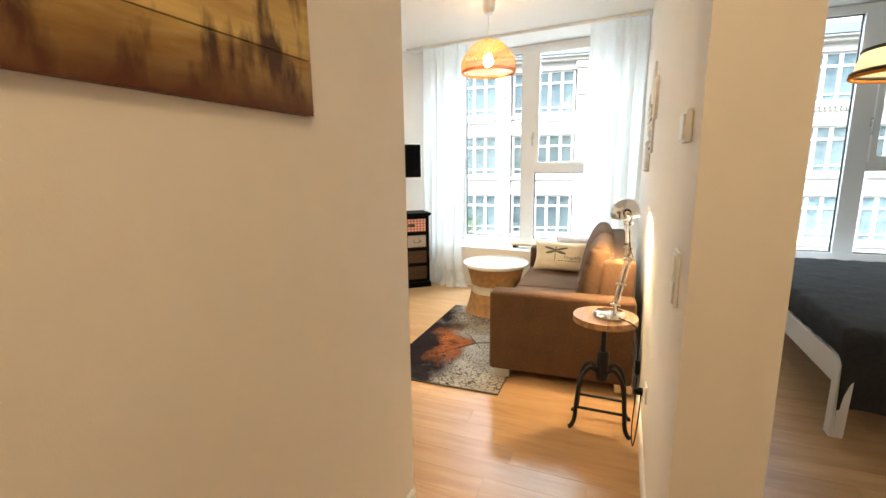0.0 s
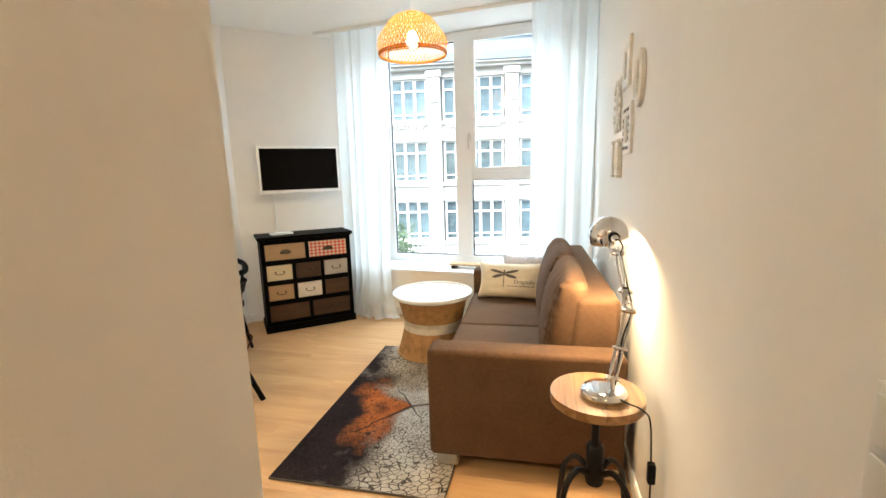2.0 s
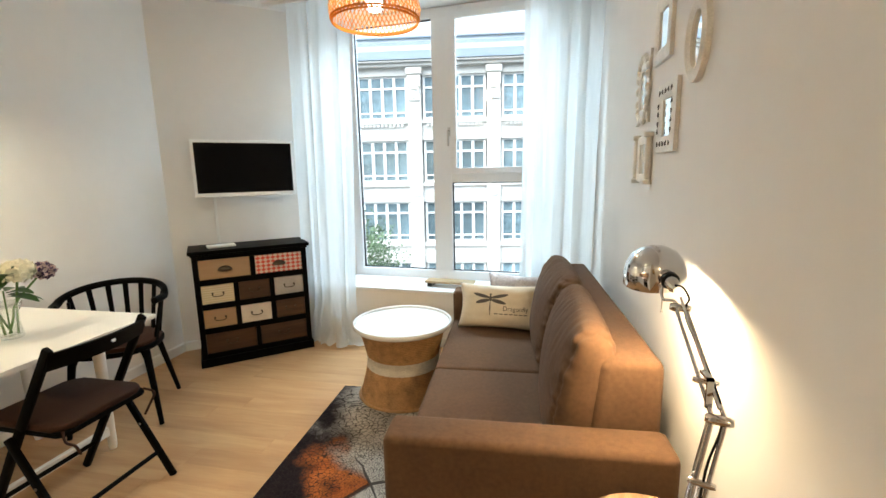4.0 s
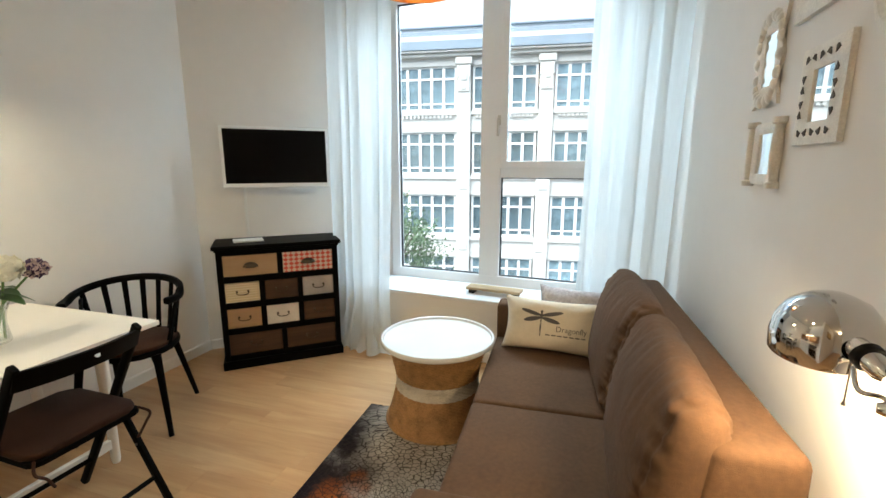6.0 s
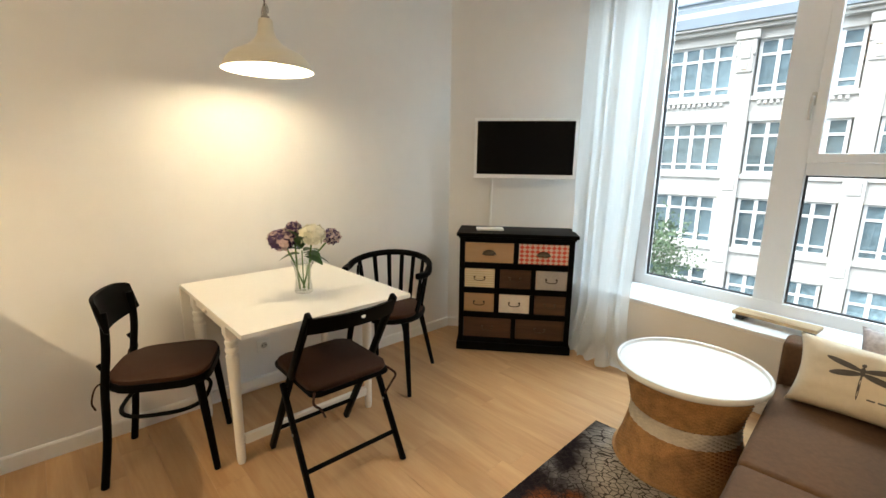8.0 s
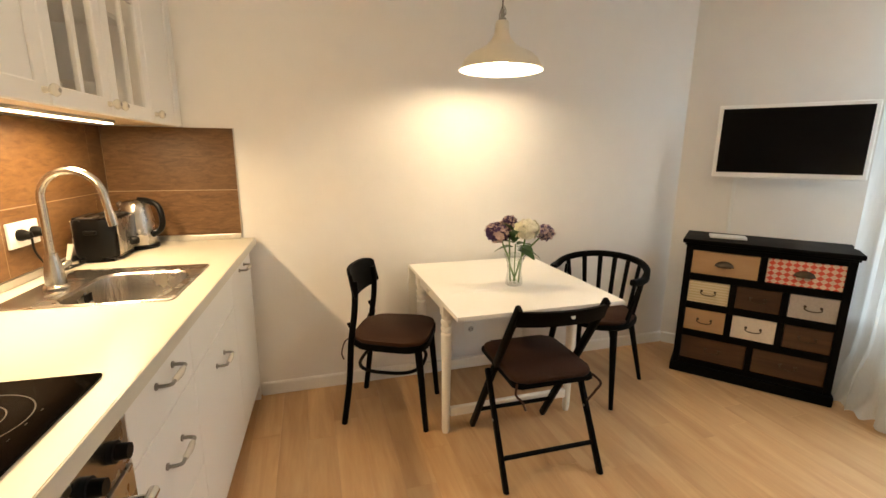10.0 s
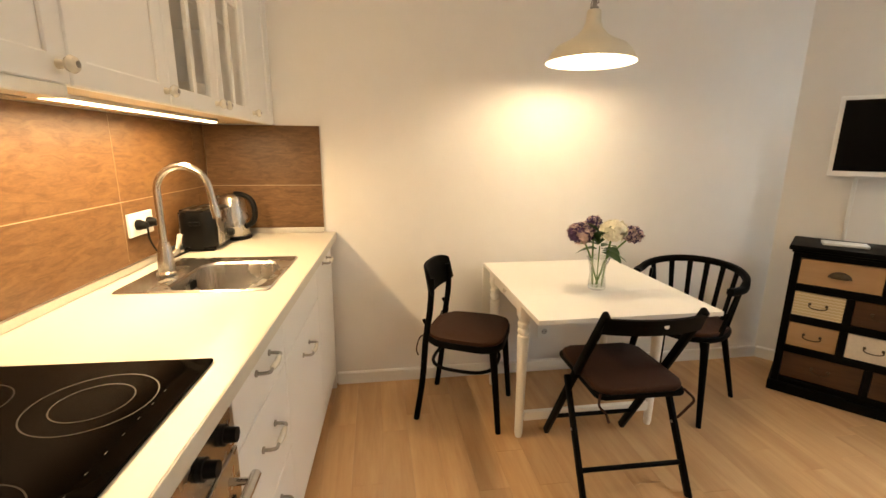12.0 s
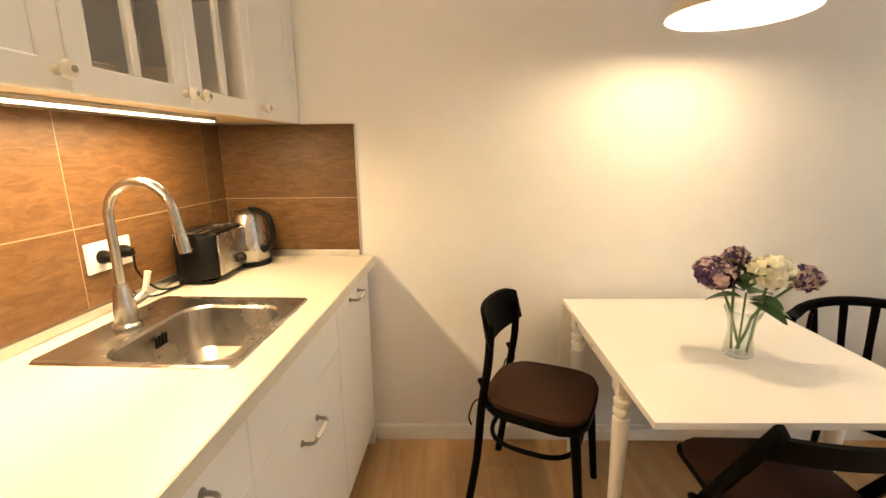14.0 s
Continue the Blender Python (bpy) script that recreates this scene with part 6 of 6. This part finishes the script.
IN0, IN1 = 0.035, W - 0.035
spec = [(0, 2, [(KRAFT, "cup", "kraft brown drawer"), (REDCHECK, "cup", "red and cream diamond drawer")]), (1, 3, [(STRIPE, "bail", "cream zigzag drawer"), (BROWNDR, "bail", "dark brown drawer"), (SILVERDR, "bail", "silver drawer")]),
        (2, 3, [(KRAFT, "bail", "kraft brown drawer"), (WHITEDR, "bail", "off-white drawer"), (BROWNDR, "bail", "dark brown drawer")]), (3, 2, [(BROWNDR, "bail", "dark brown drawer"), (BROWNDR, "bail", "dark brown drawer")])]
for r, n_, ds in spec:
    z0, z1 = rowz[r]
    step = (IN1 - IN0 + 0.03) / n_
    for i, (mt, pull, lab) in enumerate(ds):
        a = IN0 + i * step
        b = a + step - 0.03
        if i:
            part("divider", box(a - 0.0295, a - 0.0005, 0.001, 0.03, z0 + 0.0005, z1 - 0.0005), BLACKWOOD, ch)
        d = part("drawer", box(a + 0.003, b - 0.003, 0.006, 0.026, z0 + 0.003, z1 - 0.003, 0.002), mt, ch, lab)
        (cup_pull if pull == "cup" else bail_pull)(d, (a + b) / 2, (z0 + z1) / 2)
        d.children[0].location.y = 0.0058
pb = thing("set_top_box", TM @ pose(0.33, -0.30, 0.8585, 0, 0, 6), "flat white set-top box on the chest", "box")
part("case", box(-0.095, 0.095, -0.05, 0.05, 0.0, 0.014, 0.003), WHITEP, pb)

# ---- kitchen things ----
def kthing(name, u, v, z, rz, label, category):
    return thing(name, KM @ pose(u, v, z, 0, 0, rz), label, category)


ksock = kthing("double_socket", 0.655, 0.0108, 1.070, 180, "white double wall socket with two plugs", "socket")
part("frame", box(-0.078, 0.078, -0.010, 0.0, -0.042, 0.042, 0.003), WHITEP, ksock)
for s in (-1, 1):
    part("insert", lathe([(0.0, 0.0), (0.022, 0.0), (0.022, 0.003), (0.0, 0.003)], 24), WHITEP, ksock, "", True).matrix_local = pose(s * 0.036, -0.0102, 0, 90)
for s in (-1, 1):
    pl = kthing("plug_and_cord", 0.655 + s * 0.036, 0.0215, 1.070, 0, "black plug with its cord", "cable")
    part("plug", tube([(0, 0, 0), (0, 0.012, 0), (0, 0.030, -0.002), (0, 0.036, -0.012)], [0.019, 0.020, 0.015, 0.008], 14), BLACKP, pl, "", True)
    e = (-0.27, 0.07, -0.152) if s < 0 else (-0.22, 0.06, -0.152)
    part("flex", tube(smooth_path([(0, 0.036, -0.012), (0.0, 0.040, -0.06), (-0.05, 0.045, -0.125), (-0.12, 0.05, -0.152), e]), 0.0035, 6), BLACKP, pl, "", True)

to = kthing("toaster", 0.330, 0.112, 0.911, 2, "black and steel two-slice toaster on the worktop", "toaster")
part("body", prism(rounded(-0.12, 0.12, -0.075, 0.070, 0.045), 0.012, 0.175, 0.022), BLACKP, to, "", True)
part("steel_panel", box(-0.105, 0.080, 0.0705, 0.078, 0.022, 0.165, 0.004), STEEL, to, "steel side panel")
part("steel_panel", box(-0.105, 0.080, -0.083, -0.0755, 0.022, 0.165, 0.004), STEEL, to, "steel side panel")
part("top_plate", boxes([(-0.10, 0.10, -0.045, -0.035, 0.1755, 0.178), (-0.10, 0.10, -0.005, 0.005, 0.1755, 0.178), (-0.10, 0.10, 0.032, 0.042, 0.1755, 0.178), (-0.11, -0.1, -0.045, 0.042, 0.1755, 0.178), (0.10, 0.11, -0.045, 0.042, 0.1755, 0.178)]), STEEL, to, "steel slot frame")
part("dial", tube([(-0.055, 0.0785, 0.055), (-0.055, 0.090, 0.055), (-0.055, 0.098, 0.055)], [0.019, 0.018, 0.014], 20), BLACKP, to, "black browning dial", True)
part("lever", box(0.1205, 0.138, -0.022, 0.022, 0.115, 0.13, 0.004), BLACKP, to)
for s in (-0.105, 0.075):
    part("foot", box(s, s + 0.03, -0.06, 0.06, 0.0, 0.0118), BLACKP, to)

ke = kthing("kettle", 0.146, 0.165, 0.911, 72, "brushed steel cordless kettle with black handle", "kettle")
part("power_base", lathe([(0.0, 0.0), (0.078, 0.0), (0.08, 0.006), (0.076, 0.016), (0.0, 0.018)], 36), BLACKP, ke, "black power base", True)
part("body", lathe([(0.0, 0.0185), (0.070, 0.0185), (0.073, 0.03), (0.070, 0.10), (0.062, 0.16), (0.055, 0.195), (0.050, 0.205), (0.030, 0.218), (0.0, 0.222)], 40), STEEL, ke, "", True, 50)
part("spout", tube([(-0.05, 0, 0.165), (-0.066, 0, 0.190), (-0.076, 0, 0.206)], [0.022, 0.017, 0.010], 14), STEEL, ke, "", True)
part("handle", tube(smooth_path([(0.02, 0, 0.217), (0.06, 0, 0.215), (0.108, 0, 0.19), (0.122, 0, 0.13), (0.108, 0, 0.085), (0.068, 0, 0.06)]), 0.0125, 12), BLACKP, ke, "black plastic handle", True)

# ---- hall picture ----
pic = thing("wall_picture", pose(0.0006, 0.38, 1.468), "scorched yellow wooden board picture on the wall", "picture")
BM_ = burnt_wood()
for k, (za, zb) in enumerate(((0.0, 0.122), (0.124, 0.330), (0.332, 0.54))):
    part("board", box(0.0, 0.020, 0.0, 1.03, za, zb, 0.0015), BM_, pic)
part("batten", boxes([(0.0, 0.0005, 0.1, 0.14, 0.03, 0.5)]), DARKBROWN, pic)

# ---- bedroom ----
bed = thing("bed", pose(1.75, 3.10, 0), "white bed frame with a charcoal bedspread", "bed")
part("side_rail", box(0.0, 0.03, 0.07, 2.0, 0.26, 0.40, 0.004), LACQUER, bed)
part("foot_rail", box(0.06, 1.42, 0.0, 0.03, 0.26, 0.40, 0.004), LACQUER, bed)
for x in (0.0, 1.42):
    for y in (0.0, 1.94):
        part("leg", loft([[(x - 0.012 + 0.012 * t, y - 0.018 + 0.018 * t, 0.40 * t), (x + 0.045 + 0.02 * t, y - 0.018 + 0.018 * t, 0.40 * t), (x + 0.045 + 0.02 * t, y + 0.045 + 0.02 * t, 0.40 * t), (x - 0.012 + 0.012 * t, y + 0.045 + 0.02 * t, 0.40 * t)] for t in (0.0, 0.7, 1.0)]), LACQUER, bed)
part("mattress", box(0.032, 1.45, 0.04, 1.99, 0.36, 0.53, 0.03, 3), LACQUER, bed, "", True)
bm = bmesh.new()
nx, ny = 48, 60
g = []
for i in range(nx + 1):
    row = []
    for j in range(ny + 1):
        x, y = -0.05 + 1.58 * i / nx, -0.32 + 2.32 * j / ny
        z = 0.552 + 0.006 * noise.noise(Vector((x * 9, y * 9, 0))) + 0.0035 * math.sin(x * 42) * math.sin(y * 42)
        if y < 0.02:
            z -= min(0.40, (0.02 - y) * 1.25)
            y = 0.0 + 0.02 * y - 0.012 + 0.018 * math.sin(x * 16) * min(1, (0.56 - z) * 3)
        if x < 0.02:
            z -= min(0.14, (0.02 - x) * 1.9)
            x = 0.004 + 0.1 * x
        row.append(bm.verts.new((x, y, z)))
    g.append(row)
for i in range(nx):
    for j in range(ny):
        bm.faces.new((g[i][j], g[i + 1][j], g[i + 1][j + 1], g[i][j + 1]))
part("bedspread", bm, QUILT, bed, "charcoal quilted bedspread", True, 80)
bl = thing("pendant_lamp", pose(2.05, 3.6, 1.80), "dark rimmed woven pendant lamp in the bedroom", "lamp")
part("shade", lathe([(0.235, 0.012), (0.225, 0.06), (0.205, 0.115), (0.20, 0.118)], 48), sheer("pale_weave", (0.85, 0.66, 0.40), 0.05, 0.6), bl, "pale woven shade", True)
for rr, zz, mm in ((0.24, 0.010, DARKBROWN), (0.205, 0.120, DARKBROWN), (0.243, -0.008, RATTAN)):
    part("ring", tube([(rr * math.cos(2 * math.pi * i / 48), rr * math.sin(2 * math.pi * i / 48), zz) for i in range(48)], 0.009, 8, True), mm, bl, "", True)
part("bulb", lathe([(0.0, 0.08), (0.03, 0.09), (0.04, 0.12), (0.02, 0.17), (0.0, 0.175)], 18), BULB, bl, "lit bulb", True)
part("spider", boxes([(-0.205, 0.205, -0.002, 0.002, 0.117, 0.121), (-0.002, 0.002, -0.205, 0.205, 0.117, 0.121)]), DARKBROWN, bl)
part("cord", tube([(0, 0, 0.12), (0, 0, H - 1.80 - 0.0005)], 0.003, 8), DARKBROWN, bl, "", True)

# ---- the street ----
STONE = mat("pale_limestone", (0.56, 0.55, 0.52), 0.8, var=0.07, scale=0.6, bump=0.2, bump_scale=6)
SLATE = mat("blue_grey_lead", (0.20, 0.25, 0.30), 0.5, var=0.12, scale=0.8)
ROOFG = mat("pale_roof_glazing", (0.62, 0.66, 0.70), 0.35, var=0.06, scale=0.7)
WPAINT = mat("white_window_paint", (0.74, 0.74, 0.73), 0.5, var=0.04, scale=2)
# opaque panes: the sky's reflection is put into their blue-grey colour
SKYGL = mat("sky_tinted_office_glass", (0.15, 0.215, 0.245), 0.08, var=0.45, scale=0.5, rand=0.45)
ASPHALT = mat("asphalt", (0.05, 0.05, 0.052), 0.9, var=0.15, scale=0.5, bump=0.4, bump_scale=40)
setting(part("ground", box(-600, 600, -600, 600, -12.2, -12.0), ASPHALT), "grey asphalt street far below", "ground")
FM = pose(-5.807, 25.95, 0, 0, 0, 7)
off_b = thing("office_building", FM, "pale stone office building with white mullioned windows", "building")
BAY, WW = 4.24, 3.30
N0, N1 = -5, 9
rowsz = [(4.25, 6.55), (0.87, 3.17), (-2.50, -0.20), (-5.98, -3.68), (-9.5, -7.2)]
spans = [(-12.0, -9.5)] + [(b[1], a[0]) for a, b in zip(rowsz, rowsz[1:])] + [(6.55, 6.95)]
X0, X1 = N0 * BAY - 0.5, N1 * BAY + 0.5
part("wall", boxes([(X0, X1, 0.0, 0.5, a, b) for a, b in spans]), STONE, off_b)
part("back_wall", box(X0, X1, 0.62, 0.9, -12, 6.95), STONE, off_b)
part("cornice", boxes([(X0, X1, -0.35, 0.4, 6.95, 7.12), (X0, X1, -0.55, 0.4, 7.12, 7.22), (X0, X1, -0.25, 0.5, 7.72, 7.98)], 0.03), STONE, off_b)
part("lead_gutter", boxes([(X0, X1, -0.45, 0.4, 7.225, 7.70), (X0, X1, -0.62, -0.46, 7.23, 7.33), (X0, X1, -0.1, 0.9, 8.0, 8.22), (X0, X1, 0.2, 0.9, 8.5, 8.58)]), SLATE, off_b, "blue grey lead band")
part("attic", boxes([(X0, X1, 0.4, 0.9, 8.22, 9.3), (X0, X1, 0.9, 1.3, 9.3, 10.6), (X0, X1, 0.7, 1.3, 10.6, 10.75)]), ROOFG, off_b, "pale glazed attic storey")
part("roof", boxes([(X0, X1, 1.3, 12, 10.6, 10.9)]), SLATE, off_b)
part("string_course", boxes([(X0, X1, -0.14, 0.02, a - 0.20, a - 0.02) for a, b in rowsz[:4]]), STONE, off_b)
pier = box(-0.36, 0.36, -0.22, 0.5, -12, 6.94, 0.02)
cap = boxes([(-0.44, 0.44, -0.34, -0.2, 6.55, 6.9), (-0.30, 0.30, -0.30, -0.2, 5.2, 6.5), (-0.36, -0.22, -0.34, -0.2, 5.9, 6.5), (0.22, 0.36, -0.34, -0.2, 5.9, 6.5), (-0.18, 0.18, -0.36, -0.28, 5.75, 6.3), (-0.12, 0.12, -0.34, -0.28, 5.3, 5.65)] + [(-0.24, 0.24, -0.27, -0.2, z - 0.75, z - 0.2) for z in (0.87, -2.50, -5.98)], 0.04)
frame_rows = []
hh = 2.30
wn_ = 5
cw = WW / wn_
for i in range(wn_ + 1):
    frame_rows.append((i * cw - 0.075 - (0 if i else -0.03), i * cw + 0.075 - (0.03 if i == wn_ else 0), -0.02, 0.14, 0, hh))
for z, t in ((0.0, 0.14), (0.36, 0.08), (1.62, 0.11), (hh - 0.09, 0.09)):
    frame_rows.append((0.03, WW - 0.03, 0.0, 0.12, z, z + t))
first_p = first_c = first_f = first_g = None
rnd = random.Random(3)
for k in range(N0, N1 + 1):
    if first_p is None:
        first_p, first_c = part("pier", pier, STONE, off_b), part("pier_ornament", cap, STONE, off_b)
        first_p.location.x = first_c.location.x = k * BAY
    else:
        for o in (first_p, first_c):
            q = o.copy()
            scene.collection.objects.link(q)
            q.location.x = k * BAY
    if k == N1:
        break
    for r, (za, zb) in enumerate(rowsz):
        x = k * BAY + (BAY - WW) / 2
        if first_f is None:
            first_f = part("window", boxes(frame_rows), WPAINT, off_b)
            first_g = part("pane", box(0.02, WW - 0.02, 0.06, 0.08, 0.05, hh - 0.02), SKYGL, first_f)
            first_f.location = (x, 0.16, za)
        else:
            q, w_ = first_f.copy(), first_g.copy()
            for o in (q, w_):
                scene.collection.objects.link(o)
            w_.parent = q
            q.location = (x, 0.16, za)
brackets = bmesh.new()
for k in range(N0, N1):
    for i in range(14):
        x = k * BAY + 0.7 + i * (BAY - 1.4) / 13
        add_box(brackets, x - 0.06, x + 0.06, -0.16, 0.02, 3.88, 4.02)
part("dentil_row", brackets, STONE, off_b)


def tree(m, h, r, seed):
    t = thing("street_tree", m, "green leafy street tree below the window", "tree")
    rnd = random.Random(seed)
    pts = [(0, 0, 0), (0.1, 0.05, h * 0.3), (0.0, 0.1, h * 0.6), (0.1, 0.0, h * 0.9)]
    bm = tube(smooth_path(pts), [0.22 - 0.011 * i for i in range(19)], 8)
    tips = []
    for k in range(16):
        a, z = rnd.random() * 6.28, h * rnd.uniform(0.45, 0.85)
        e = Vector((math.cos(a) * r * rnd.uniform(0.5, 0.95), math.sin(a) * r * rnd.uniform(0.5, 0.95), z + rnd.uniform(0.3, 1.6)))
        add_tube(bm, [(0, 0, z), Vector((0, 0, z)).lerp(e, 0.5) + Vector((0, 0, 0.2)), e], [0.07, 0.045, 0.015], 6)
        tips.append(e)
    part("trunk", bm, mat("bark", (0.10, 0.075, 0.055), 0.9, var=0.3, scale=6, bump=0.5), t, "", True)
    verts, faces = [], []
    for e in tips + [Vector((0, 0, h))]:
        for _ in range(260):
            d = Vector((rnd.gauss(0, 1), rnd.gauss(0, 1), rnd.gauss(0, 0.8))) * r * 0.26
            c = e + d
            u = Vector((rnd.gauss(0, 1), rnd.gauss(0, 1), rnd.gauss(0, 1))).normalized()
            v = u.orthogonal().normalized()
            s = rnd.uniform(0.035, 0.075)
            i = len(verts)
            verts += [c - u * s, c + v * s * 0.6, c + u * s, c - v * s * 0.6]
            faces.append((i, i + 1, i + 2, i + 3))
    me = bpy.data.meshes.new("crown")
    me.from_pydata(verts, [], faces)
    me.materials.append(mat("tree_leaf", (0.10, 0.155, 0.075), 0.6, var=0.35, scale=1.5))
    o = new("crown", me)
    o.parent = t
    return t


tree(pose(-5.85, 16.5, -12), 11.9, 1.45, 2)

# ---- floor planks, last ----
PL, PWD = 1.05, 0.128
full = None
rnd = random.Random(11)
for xa, xb, ya, yb in ((XL - 0.02, 0.999, 1.40, 5.32), (0.0, 1.95, -1.55, 1.40), (1.0, 4.2, 1.66, 5.30)):
    row = 0
    y = ya
    while y < yb - 0.01:
        x = xa - rnd.random() * PL
        while x < xb:
            a, b = max(x, xa), min(x + PL, xb)
            if b - a > 0.04:
                if b - a > PL - 1e-4 and full is not None:
                    o = new("plank", full)
                    o.parent = floor
                else:
                    o = part("plank", box(0.0003, b - a - 0.0003, 0.0002, PWD - 0.0002, -0.0039, 0.0, 0.0004, 1), PLANK, floor)
                    if b - a > PL - 1e-4:
                        full = o.data
                o.location = (a, y, 0)
            x += PL
        y += PWD
        row += 1
